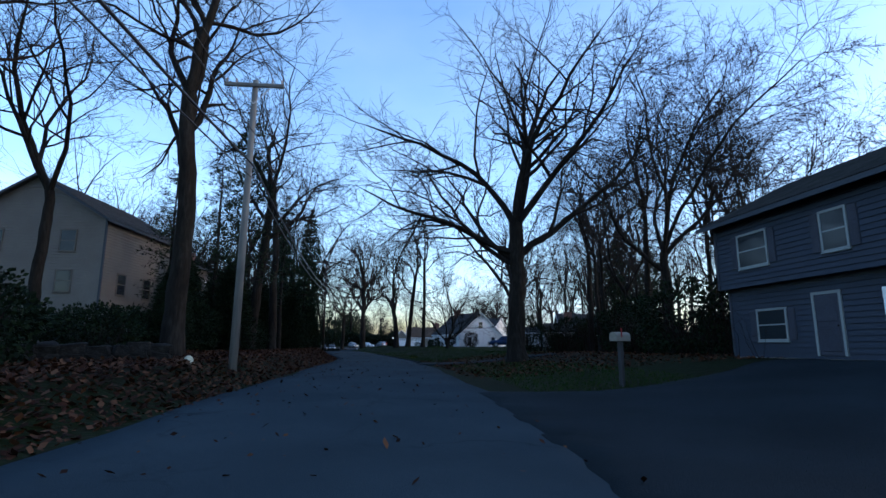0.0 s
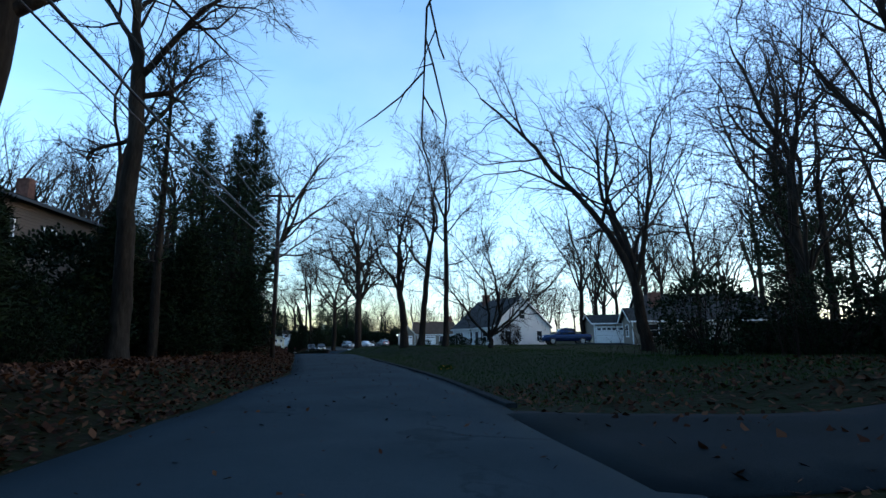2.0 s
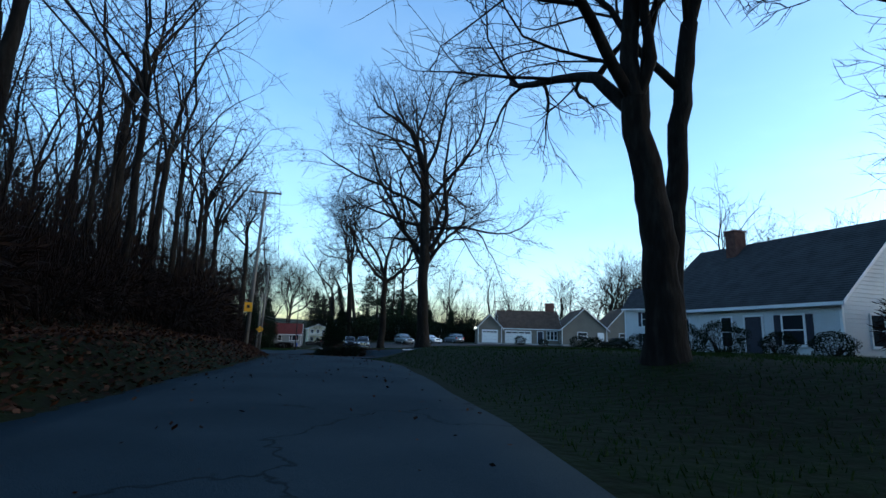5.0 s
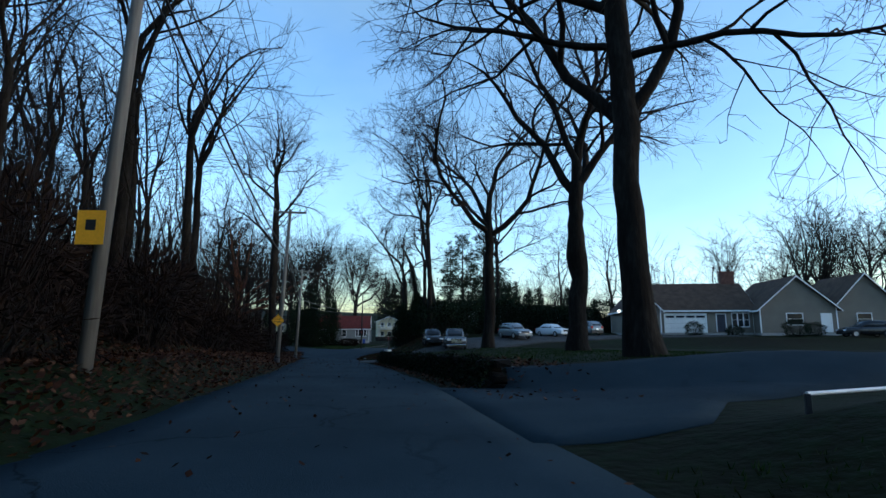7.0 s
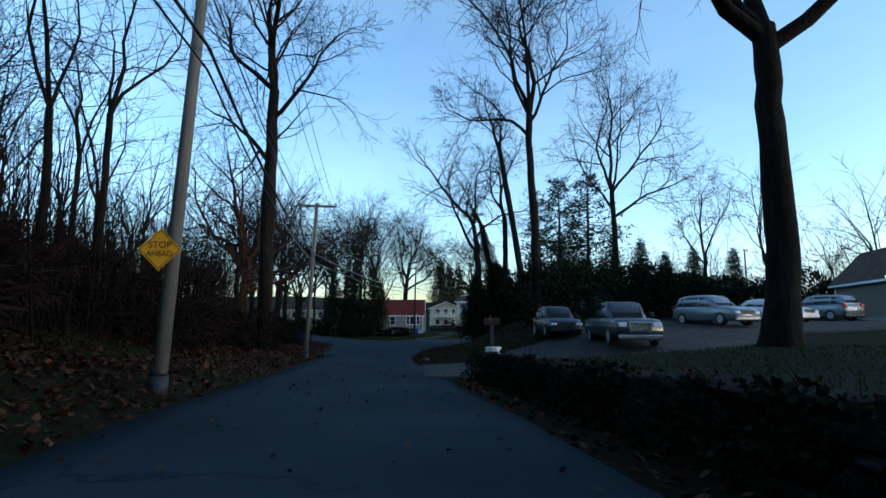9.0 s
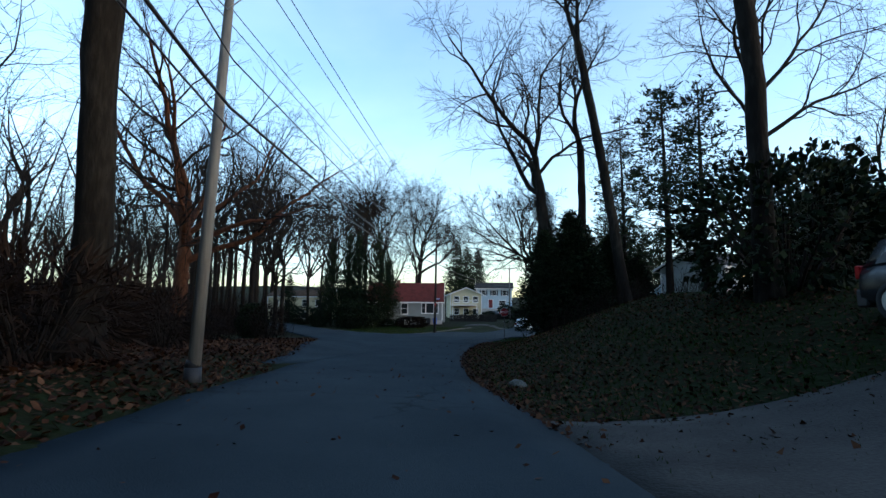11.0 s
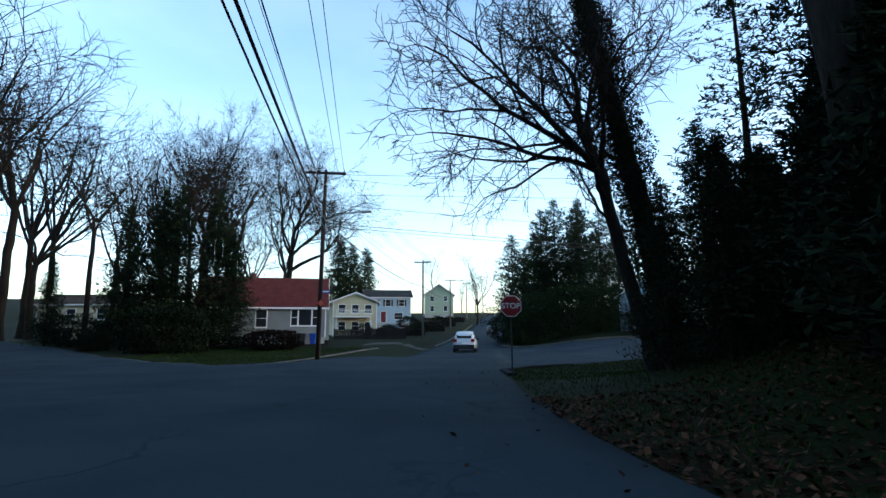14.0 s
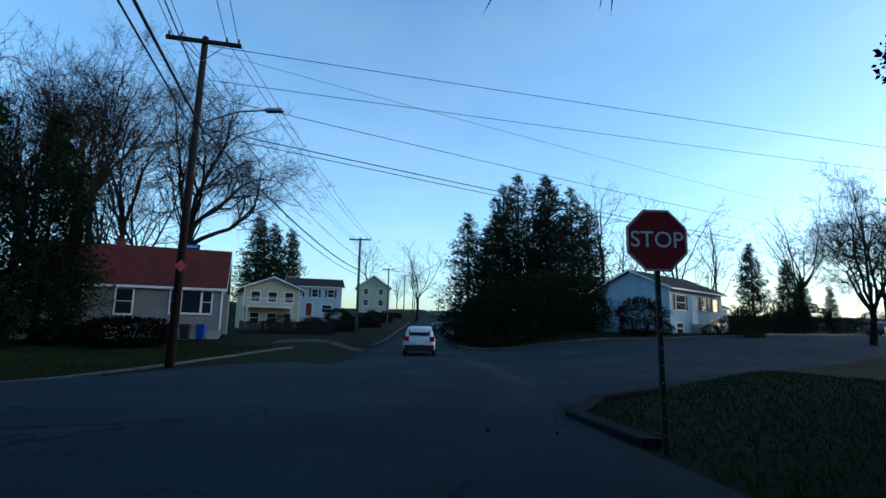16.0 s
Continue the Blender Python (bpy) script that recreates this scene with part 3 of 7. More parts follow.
# roadside trees in order along the road: (x, y, seed, height, radius, fork, limbs, lean, spread, extra limbs, label)
BIG = [
    (-11.6, 22.9, 11, 24, 0.46, 0.50, 3, (-0.02, 0.02), 0.4, ((8.0, 285, 40, 9, 0.2), (10.0, 80, 45, 8, 0.18)), "tall bare tree with a forked grey trunk on the leafy bank"),
    (-21.7, 28.2, 40, 22, 0.34, 0.4, 4, (0.02, 0.0), 0.45, (), "tall bare tree beside the tan house"),
    (-16.5, 16.0, 41, 20, 0.3, 0.4, 4, (0.0, 0.0), 0.5, (), "bare tree on the leafy bank"),
    (-15.4, 42.3, 12, 25, 0.42, 0.50, 3, (0.10, 0.0), 0.4, ((9.0, 80, 35, 9, 0.2), (10.5, 290, 50, 7, 0.17)), "bare tree with a leaning dark trunk"),
    (-16.7, 52.1, 13, 24, 0.40, 0.54, 2, (-0.05, 0.0), 0.4, ((11.5, 75, 5, 4.0, 0.15), (12.4, 80, 38, 8, 0.17), (9.5, 290, 30, 4, 0.12)), "grey bare tree with a broken lower limb"),
    (4.25, 32.0, 214, 25, 0.57, 0.34, 5, (-0.03, 0.0), 0.5, ((5.6, 285, 28, 8.5, 0.18), (6.0, 280, 46, 12, 0.18), (6.6, 270, 30, 11, 0.2), (6.2, 85, 46, 12, 0.24)), OAK),
    (9.4, 63.9, 115, 22, 0.42, 0.18, 2, (-0.08, 0.0), 0.25, ((4.0, 278, 76, 17, 0.27), (4.2, 250, 84, 16, 0.2), (4.2, 90, 66, 13, 0.18)), "bare multi-stemmed tree with curving trunks"),
    (24.5, 72.5, 116, 27, 0.42, 0.40, 5, (0.0, 0.0), 0.35, ((7.0, 280, 62, 12, 0.16), (8.0, 90, 60, 12, 0.16), (9.0, 200, 66, 11, 0.15)), "tall bare tree with upswept limbs and ivy on its trunk"),
    (18.5, 62.2, 16, 24, 0.36, 0.45, 4, (0.0, 0.0), 0.4, (), "tall bare tree beside the single-storey house"),
    (0.8, 76.3, 17, 12.5, 0.26, 0.08, 5, (0.02, 0.0), 0.75, ((0.9, 285, 38, 7.5, 0.14), (1.0, 100, 48, 6.5, 0.13)), "low bare ornamental tree with several stems on the lawn"),
    (-3.2, 86.0, 18, 25, 0.30, 0.55, 3, (0.0, 0.0), 0.3, ((7.0, 280, 15, 5, 0.07), (8.5, 90, 20, 5, 0.07), (11, 270, 40, 6, 0.09), (12, 85, 40, 6, 0.09)), "tall slim bare tree on the lawn"),
    (-7.7, 88.9, 19, 20, 0.46, 0.32, 3, (-0.08, 0.0), 0.5, ((6.0, 290, 45, 10, 0.2), (5.5, 85, 55, 8, 0.16)), "bare tree with a thick leaning trunk on the lawn"),
    (-6.2, 94.0, 20, 25, 0.40, 0.46, 3, (0.12, 0.0), 0.4, ((9.0, 285, 50, 9, 0.18),), "bare tree leaning outward on the lawn"),
    (14.2, 33.0, 37, 21, 0.34, 0.3, 4, (0.0, 0.0), 0.4, ((5.0, 280, 50, 10, 0.16), (6.0, 80, 48, 10, 0.16)), "bare tree with many rising limbs behind the lawn"),
    (21.0, 37.0, 38, 20, 0.3, 0.26, 4, (0.0, 0.0), 0.45, (), "bare tree with many rising limbs behind the lawn"),
    (-20.6, 78.3, 36, 23, 0.44, 0.2, 2, (-0.01, 0.0), 0.3, ((4.0, 275, 66, 17, 0.26), (4.6, 85, 62, 16, 0.24), (9.0, 285, 45, 8, 0.12)), "bare tree with a low wide fork beside the conifers"),
    (-18.7, 126.1, 21, 31, 0.56, 0.56, 4, (-0.02, 0.0), 0.5, ((8.6, 278, 38, 16, 0.28), (9.0, 95, 42, 14, 0.26), (12.0, 270, 18, 11, 0.17), (11.5, 90, 14, 11, 0.17), (13.5, 285, 42, 13, 0.22), (14.0, 80, 42, 13, 0.22), (15.5, 180, 45, 11, 0.2), (15.0, 0, 40, 11, 0.2)), OAK),
    (-20.8, 139.4, 22, 26, 0.60, 0.40, 3, (-0.02, 0.0), 0.5, ((9.6, 285, 45, 12, 0.3), (10.0, 80, 52, 11, 0.28)), "large bare oak with a knotted trunk"),
    (-27.8, 148.2, 23, 27, 0.46, 0.36, 2, (0.03, 0.0), 0.4, ((9.0, 75, 48, 13, 0.26), (9.3, 285, 52, 14, 0.25), (10.2, 270, 58, 10, 0.16)), "large bare oak with a forked trunk above the stone wall"),
    (-37.7, 167.2, 24, 29, 0.32, 0.52, 4, (-0.02, 0.0), 0.42, ((13.5, 280, 42, 8, 0.13), (14.5, 85, 50, 8, 0.14)), "tall slim bare tree"),
    (-32.9, 190.4, 25, 30, 0.36, 0.5, 4, (0.0, 0.0), 0.5, ((12.0, 90, 32, 10, 0.17), (13.0, 285, 45, 9, 0.15)), "tall slim bare tree"),
    (-23.0, 198.0, 26, 20, 0.27, 0.5, 2, (0.0, 0.0), 0.3, ((9.0, 280, 55, 6, 0.09),), "slim bare tree with a broken top"),
    (-53.6, 158.6, 27, 31, 0.45, 0.55, 3, (0.02, 0.0), 0.45, ((12.0, 280, 20, 9, 0.2), (15.0, 80, 30, 8, 0.16), (17.0, 285, 40, 9, 0.18)), "large bare oak at the edge of the woods"),
    (-73.3, 180.5, 28, 24, 0.60, 0.34, 4, (0.0, 0.0), 0.5, ((5.4, 78, 34, 14, 0.25), (6.6, 84, 32, 11, 0.26), (7.6, 60, 52, 10, 0.24), (7.4, 290, 40, 11, 0.22), (6.4, 130, 40, 10, 0.2)), "spreading bare tree with reddish bark and long low limbs"),
    (-46.6, 187.6, 29, 24, 0.44, 0.46, 2, (-0.10, 0.0), 0.35, ((9.5, 280, 32, 12, 0.2), (11.0, 80, 50, 8, 0.15)), "bare tree with twin leaning trunks on the bank"),
    (-45.0, 189.6, 30, 24, 0.36, 0.55, 2, (0.02, 0.0), 0.3, (), "bare straight tree on the bank"),
    (-41.8, 186.8, 31, 26, 0.38, 0.72, 2, (-0.15, 0.0), 0.35, (), "bare tree with a long leaning trunk"),
    (-48.2, 195.9, 32, 14, 0.25, 0.46, 3, (-0.24, -0.05), 0.4, ((6.6, 250, 35, 7, 0.12), (6.2, 225, 48, 7, 0.13), (6.3, 270, 42, 6, 0.11), (5.4, 200, 30, 6, 0.1), (4.6, 245, 22, 3.5, 0.06)), "small bare tree with drooping twigs leaning over the street"),
    (-46.6, 198.4, 33, 22, 0.40, 0.7, 2, (-0.2, -0.03), 0.4, ((7.5, 285, 15, 2.2, 0.06), (9.0, 285, 20, 2.6, 0.07), (11.5, 290, 25, 3.4, 0.08)), "leaning tree thick with dark ivy"),
    (-83.8, 252.0, 34, 30, 0.5, 0.4, 6, (0.05, -0.02), 0.62, ((9.5, 75, 42, 15, 0.28), (13.0, 110, 38, 9, 0.14)), "big bare spreading tree behind the red-roofed house"),
    (-95.0, 250.0, 37, 33, 0.42, 0.4, 5, (0.03, 0.0), 0.42, (), "tall bare tree with a fan of upright limbs"),
    (-93.5, 240.5, 38, 28, 0.36, 0.42, 5, (-0.02, 0.0), 0.42, (), "tall bare tree with a fan of upright limbs"),
    (-24.5, 228.0, 35, 11.5, 0.26, 0.2, 7, (0, 0), 0.6, (), "rounded bare tree beside the cross street"),
]
for x, y, seed, hh, rr, fork, limbs, lean, spread, extra, label in BIG:
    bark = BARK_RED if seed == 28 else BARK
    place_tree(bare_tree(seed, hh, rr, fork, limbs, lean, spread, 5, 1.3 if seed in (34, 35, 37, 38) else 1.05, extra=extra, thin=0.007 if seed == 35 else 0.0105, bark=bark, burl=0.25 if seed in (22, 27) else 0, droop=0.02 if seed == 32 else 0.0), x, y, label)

# trees of the woods: a few kinds, set out again and again
WOOD_KINDS = [bare_tree(60 + k, h, r, f, n, spread=s, depth=4, dens=0.66, thin=0.0125) for k, (h, r, f, n, s) in enumerate([(20, 0.2, 0.5, 3, 0.3), (23, 0.25, 0.42, 3, 0.38), (17, 0.15, 0.45, 3, 0.34), (25, 0.3, 0.5, 4, 0.38), (14, 0.11, 0.3, 3, 0.4)])]
FAR_KINDS = [bare_tree(80 + k, h, r, f, n, spread=s, depth=4, dens=0.66, thin=0.017) for k, (h, r, f, n, s) in enumerate([(19, 0.3, 0.3, 5, 0.55), (22, 0.28, 0.4, 4, 0.45), (16, 0.24, 0.28, 5, 0.6)])]

FULL_KINDS = [bare_tree(94 + k, h, r, f, n, spread=sp, depth=4, dens=0.9, thin=0.017) for k, (h, r, f, n, sp) in enumerate([(21, 0.3, 0.32, 6, 0.5), (24, 0.34, 0.4, 5, 0.45)])]

def scatter(kinds, spots, label, group, rng, lo=0.8, hi=1.2, name="tree"):
    for x, y in spots:
        kind, turn, k = kinds[int(rng.integers(len(kinds)))], float(rng.uniform(0, 360)), float(rng.uniform(lo, hi))
        if not (-38 < x < -26 and 52 < y < 71) and not (-33 < x < -19 and 31 < y < 46):    # the plots of the houses on the bank
            place_tree(kind, x, y, label, turn, k, group, 0.1, name)


FAR_OFF = []


def far_scatter(kinds, spots, rng, lo=0.8, hi=1.2):
    """Trees too far off and too many to tell apart, gathered for one mesh."""
    for x, y in spots:
        meshes = kinds[int(rng.integers(len(kinds)))]
        k = float(rng.uniform(lo, hi))
        m = pose(x, y, lz(x, y) - 0.1, 0, 0, float(rng.uniform(0, 360))) @ Matrix.Scale(k, 4)
        FAR_OFF.extend((me, m) for me in meshes)


def gathered(pairs):
    s = Soup()
    for me, m in pairs:
        v = np.empty(len(me.vertices) * 3, np.float32)
        me.vertices.foreach_get("co", v)
        q = np.empty(len(me.loops), np.int32)
        me.loops.foreach_get("vertex_index", q)
        a = np.array(m)
        v = v.reshape(-1, 3) @ a[:3, :3].T + a[:3, 3]
        four = int((len(q) - 3 * len(me.polygons)))
        s.v.append(v)
        s.q.append(q[: 4 * four].reshape(-1, 4) + s.n)
        s.t.append(q[4 * four:].reshape(-1, 3) + s.n)
        s.n += len(v)
    return s


rng = np.random.default_rng(5)


def spots_in(rng, n, y0, y1, d0, d1, gap):
    """Places spaced at random beside the road, d metres to its side."""
    out = []
    for _ in range(n * 30):
        y = rng.uniform(y0, y1)
        x = road_x(y) + rng.uniform(d0, d1)
        if d1 < 0 and x > west_edge(y) - 2.5:
            continue
        if all((x - a) ** 2 + (y - b) ** 2 > gap * gap for a, b in out):
            out.append((x, y))
        if len(out) == n:
            break
    return out


W_LABEL, F_LABEL = "slender bare tree in dense leafless woods", "bare tree behind the houses"
scatter(WOOD_KINDS, spots_in(rng, 112, 84, 152, -44, -9.5, 1.7), W_LABEL, "woodland trees", rng)
scatter(WOOD_KINDS, spots_in(rng, 75, 148, 212, -66, -17, 2.4), W_LABEL, "woodland trees", rng, 0.7, 1.05)
scatter(WOOD_KINDS, spots_in(rng, 12, 58, 86, -34, -14, 3.2), W_LABEL, "woodland trees", rng)
scatter(WOOD_KINDS, spots_in(rng, 14, -5, 58, -45, -20, 4), W_LABEL, "woodland trees", rng, 0.7, 1.0)
scatter(WOOD_KINDS, spots_in(rng, 24, 28, 62, 17, 46, 3.6), "slender bare tree behind the lawns", "woodland trees", rng, 0.65, 0.95)
scatter(FAR_KINDS, [(13, 47), (18, 52), (24, 46), (29, 55), (16, 58), (36, 50), (22, 60)], "bare tree behind the lawns", "distant bare trees", rng, 0.9, 1.15)
scatter(FAR_KINDS, [(11.9, 192), (16.5, 193), (21, 194), (25.7, 196), (14, 196), (19, 198), (-8, 191), (1.7, 193), (5.4, 194)], "bare tree behind the ranch house", "distant bare trees", rng, 0.72, 1.0)
far_scatter(FAR_KINDS, spots_in(rng, 34, 60, 220, -100, -50, 6), rng, 0.7, 1.0)
scatter(FULL_KINDS, [(12.5, 195), (16.5, 198), (20, 195.5), (24, 199)], "large dense bare tree behind the ranch house", "distant bare trees", np.random.default_rng(12), 0.95, 1.1)
far_scatter(FULL_KINDS, [(30, 200), (36, 192), (43, 186), (50, 178), (38, 178), (47, 168), (34, 208), (56, 160)], np.random.default_rng(13), 0.8, 1.0)
scatter(FULL_KINDS, [(-76.5, 196.0), (-79.5, 201.2), (-84.6, 204.6)], "bare many-branched tree beside the side street", "bare roadside trees", rng, 0.62, 0.8)
scatter(WOOD_KINDS[1:4], [(-93.0, 226.2), (-91.2, 227.4), (-86.4, 233.0), (-83.6, 235.4), (-88.5, 236.0)], "tall bare tree behind the side street", "bare roadside trees", rng, 0.85, 1.0)
far_scatter(WOOD_KINDS, spots_in(rng, 70, 88, 152, -62, -20, 2.0), rng, 0.8, 1.15)
far_scatter(FAR_KINDS, [(20, 112), (28, 106), (34, 100), (40, 112), (46, 104), (30, 122), (52, 90), (58, 118), (14, 140), (15, 101), (19, 104), (23, 99), (37, 140), (28, 95), (34, 92)], rng)
far_scatter(FAR_KINDS, [(-8, 205), (2, 200), (10, 198), (18, 202), (26, 196), (34, 205), (42, 196), (-14, 210), (50, 210), (-4, 222), (60, 190), (13, 203), (16, 198), (20, 206), (23, 200), (-20, 214), (6, 208)], rng, 0.9, 1.15)
far_scatter(FAR_KINDS, [(-58, 300), (-72, 330), (-45, 300), (-38, 285), (-30, 268), (-34, 262), (-22, 262), (-14, 268), (-6, 262), (2, 272), (10, 266), (20, 276), (32, 280), (-40, 275), (-26, 272), (-18, 276), (-10, 274), (-34, 280)], rng, 0.8, 1.1)
far_scatter(FAR_KINDS, spots_in(rng, 24, 176, 240, -75, -26, 5), rng, 0.7, 0.95)
far_scatter(FULL_KINDS, [(-110, 262), (-102, 266), (-92, 258), (-91, 269), (-89, 251)], rng, 0.9, 1.15)
far_scatter(FULL_KINDS, [(-109, 233), (-116, 246.5), (-113, 241), (-115, 259), (-114.5, 269), (-106.5, 268.5), (-99.5, 267), (-123, 250), (-122, 240), (-110, 262)], np.random.default_rng(5), 1.35, 1.65)
scatter(FULL_KINDS, [(22.3, 109.5)], "large bare tree behind the garage", "distant bare trees", np.random.default_rng(6), 1.0, 1.05)
far_scatter(FULL_KINDS, [(32, 116), (30.5, 103.5), (36.7, 107.4), (41, 96), (38.4, 101), (44, 88), (46, 98), (27, 112)], np.random.default_rng(8), 0.85, 1.05)
far_scatter(FAR_KINDS, [(-60, 340), (-48, 345), (-40, 360), (-66, 365), (-52, 390), (-44, 400), (-60, 410), (-75, 380), (-30, 380)], rng, 0.6, 0.8)



def conifer(seed, height, radius, width, base, needle=NEEDLE, tiers=26, per=7, ragged=0.35, tuft=0.34, clumps=7, taper=0.8, inner=0.3, spray=0.05):
    """An evergreen: trunk, whorls of limbs, and needle tufts along them."""
    rng = np.random.default_rng(seed)
    wood, leaf = Soup(), Soup()
    tz = np.linspace(-0.3, height, 10)
    pts = np.stack([np.cumsum(rng.normal(0, 0.03, 10)), np.cumsum(rng.normal(0, 0.03, 10)), tz], 1)
    wood.tube(pts, np.linspace(radius, 0.03, 10), 8)
    tufts = []
    for i in range(tiers):
        f = (i + rng.uniform(0, 1)) / tiers
        z = base + (height - base) * f
        reach = width * (1 - f) ** taper * min(1.0, 0.55 + f * 2.2 if taper < 0.7 else 1.0) + 0.25
        c = np.array([np.interp(z, tz, pts[:, 0]), np.interp(z, tz, pts[:, 1]), z])
        for k in range(per):
            if rng.random() < ragged * 0.5 * (1 - f):
                continue
            a = rng.uniform(0, 6.28)
            length = reach * rng.uniform(1 - ragged, 1.1)
            w = np.array([math.cos(a), math.sin(a), rng.uniform(-0.1, 0.3)])
            p = branch_path(rng, c, w, length, 4, 0.12, 0.03)
            wood.tube(p[::2], np.linspace(max(0.02, radius * 0.2 * (1 - f)), 0.008, 3), 3)
            for _ in range(max(2, int(clumps * 1.5 * min(1.0, length / (0.6 * width))))):
                g = rng.uniform(inner, 1.05)
                kk = min(int(g * 4), 3)
                tufts.append(p[kk] + (p[kk + 1] - p[kk]) * (g * 4 - kk) + rng.normal(0, 0.12 + spray * reach, 3))
    tufts = np.array(tufts)
    n = len(tufts)
    for _ in range(3):
        d = rng.normal(0, 1, (n, 3))
        d[:, 2] = np.abs(d[:, 2]) * 0.6
        d /= np.linalg.norm(d, axis=1)[:, None]
        s = np.cross(d, rng.normal(0, 1, (n, 3)))
        s /= np.linalg.norm(s, axis=1)[:, None]
        ln = tuft * 0.72 * rng.uniform(0.6, 1.35, (n, 1))
        foot = tufts + rng.normal(0, 0.06, (n, 3))
        leaf.tris(np.stack([foot - s * ln * 0.17, foot + s * ln * 0.17, foot + d * ln * 1.15], 1))
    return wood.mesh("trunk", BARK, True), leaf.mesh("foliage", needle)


def place_conifer(meshes, x, y, label, turn=0.0, scale=1.0, group="evergreens", sink=0.0):
    t = thing("evergreen_tree", x, y, lz(x, y) - sink, turn, label, "tree", group)
    part_data("trunk", meshes[0], t)
    part_data("foliage", meshes[1], t, "dark green needles")
    t.scale = (scale, scale, scale)
    return t


TALL_CON = conifer(201, 18, 0.3, 3.2, 0.8, tiers=56, per=9, ragged=0.3, clumps=9)
PINE_OPEN = conifer(202, 15, 0.28, 4.8, 4.0, tiers=16, per=7, ragged=0.6, tuft=0.42, clumps=14, taper=0.6, inner=0.45, spray=0.05)
PINE_TALL = conifer(203, 22, 0.32, 4.0, 5.5, tiers=26, per=6, ragged=0.65, tuft=0.4, clumps=11, taper=0.65, inner=0.4, spray=0.05)
PINE_FULL = conifer(207, 16, 0.3, 5.4, 1.6, tiers=34, per=7, ragged=0.6, tuft=0.42, clumps=18, taper=0.8, inner=0.3, spray=0.06)
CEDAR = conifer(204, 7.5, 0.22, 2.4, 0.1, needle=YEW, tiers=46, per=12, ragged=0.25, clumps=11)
SPRUCE = conifer(205, 11, 0.22, 2.8, 0.4, tiers=44, per=9, ragged=0.3, clumps=9)
CEDAR_SLIM = conifer(206, 14, 0.2, 3.5, 0.4, tiers=54, per=9, ragged=0.6, tuft=0.32, clumps=12)

CON = "tall dark conifer thick with ivy beside the road"
place_conifer(TALL_CON, -17.5, 68.5, CON, 20)
place_conifer(TALL_CON, -20.0, 66.0, CON, 140, 0.9)
place_conifer(TALL_CON, -16.6, 63.2, CON, 240, 0.78)
PINE_L = "pine with ragged dark limbs on the bank"
place_conifer(PINE_TALL, -13.8, 36.0, PINE_L, 0, 0.8)
place_conifer(PINE_TALL, -19.4, 44.5, PINE_L, 90, 0.8)
place_conifer(PINE_TALL, -19.0, 36.5, PINE_L, 190, 0.62)
place_conifer(PINE_TALL, -16.8, 55.0, PINE_L, 250, 0.75)
for x, y, k in [(22.6, 69.6, 0.95), (27.0, 69.0, 0.9), (20.4, 66.2, 0.7), (29.0, 74.0, 0.9)]:
    place_conifer(PINE_OPEN, x, y, "dark ragged evergreen beside the low house", k * 700, k)
YEWS = "broad dark evergreen on the leafy bank"
for x, y, k in [(-14.9, 29.0, 0.55), (-16.6, 33, 0.7), (-15.5, 38.5, 0.75), (-18.5, 46, 0.8), (-16.6, 57.5, 0.8), (-18.2, 61, 0.8), (-15.8, 63.5, 0.6), (-21.5, 50, 0.9), (-20, 41, 0.85), (-19.5, 56, 0.9)]:
    place_conifer(CEDAR, x, y, YEWS, k * 500, k * 1.1)
CED_B = "dense dark cedar on the bank"
for x, y, k in [(-46.9, 185.4, 0.8), (-45.4, 187.4, 0.92), (-45.0, 190.4, 0.9), (-45.2, 194.5, 0.7), (-43.0, 195, 0.9), (-41.0, 198, 0.8)]:
    place_conifer(CEDAR, x, y, CED_B, k * 700, k * 1.1)
PINE_B = "dark pine with layered limbs on the bank"
place_conifer(PINE_OPEN, -35.9, 196.0, PINE_B, 0, 1.35)
place_conifer(PINE_OPEN, -38.8, 192.0, PINE_B, 100, 1.2)
for x, y, k in [(-48.4, 193.6, 0.38), (-47.4, 192.2, 0.42), (-45.0, 199.6, 0.7), (-43.4, 201.6, 0.7)]:
    place_conifer(CEDAR_SLIM, x, y, "dense dark evergreen beside the ivy-clad tree", k * 600, k)
place_conifer(PINE_TALL, -43.2, 199.6, "tall pine with ragged dark limbs", 0, 0.8)
place_conifer(PINE_TALL, -42.0, 196.5, "tall pine with ragged dark limbs", 60, 0.85)
for x, y, k in [(-51.2, 251, 0.85), (-50.0, 243, 0.66), (-47.2, 250, 1.0), (-48.5, 247, 0.8), (-43.0, 246, 0.95), (-45.0, 253, 1.1), (-39.5, 250, 0.95), (-41.5, 254, 1.1), (-36.5, 254, 0.9)]:
    place_conifer(PINE_FULL, x, y, "tall full pine behind the clipped hedge", k * 300, k * 1.05)
for x, y, k in [(-83.0, 222.3, 0.95), (-81.2, 222.0, 0.95), (-77.9, 222.6, 0.93), (-76.2, 222.6, 0.68), (-85.2, 221.0, 0.85), (-91, 229, 0.65), (-95.5, 224.6, 0.55)]:
    place_conifer(CEDAR_SLIM, x, y, "ragged dark cedar beside the red-roofed house", k * 400, k * 1.08)
for x, y, k in [(-87.2, 287.5, 1.2), (-84.9, 289, 1.1), (-82.2, 291, 1.05)]:
    place_conifer(SPRUCE, x, y, "dark spruce behind the houses", k * 300, k * 1.45)
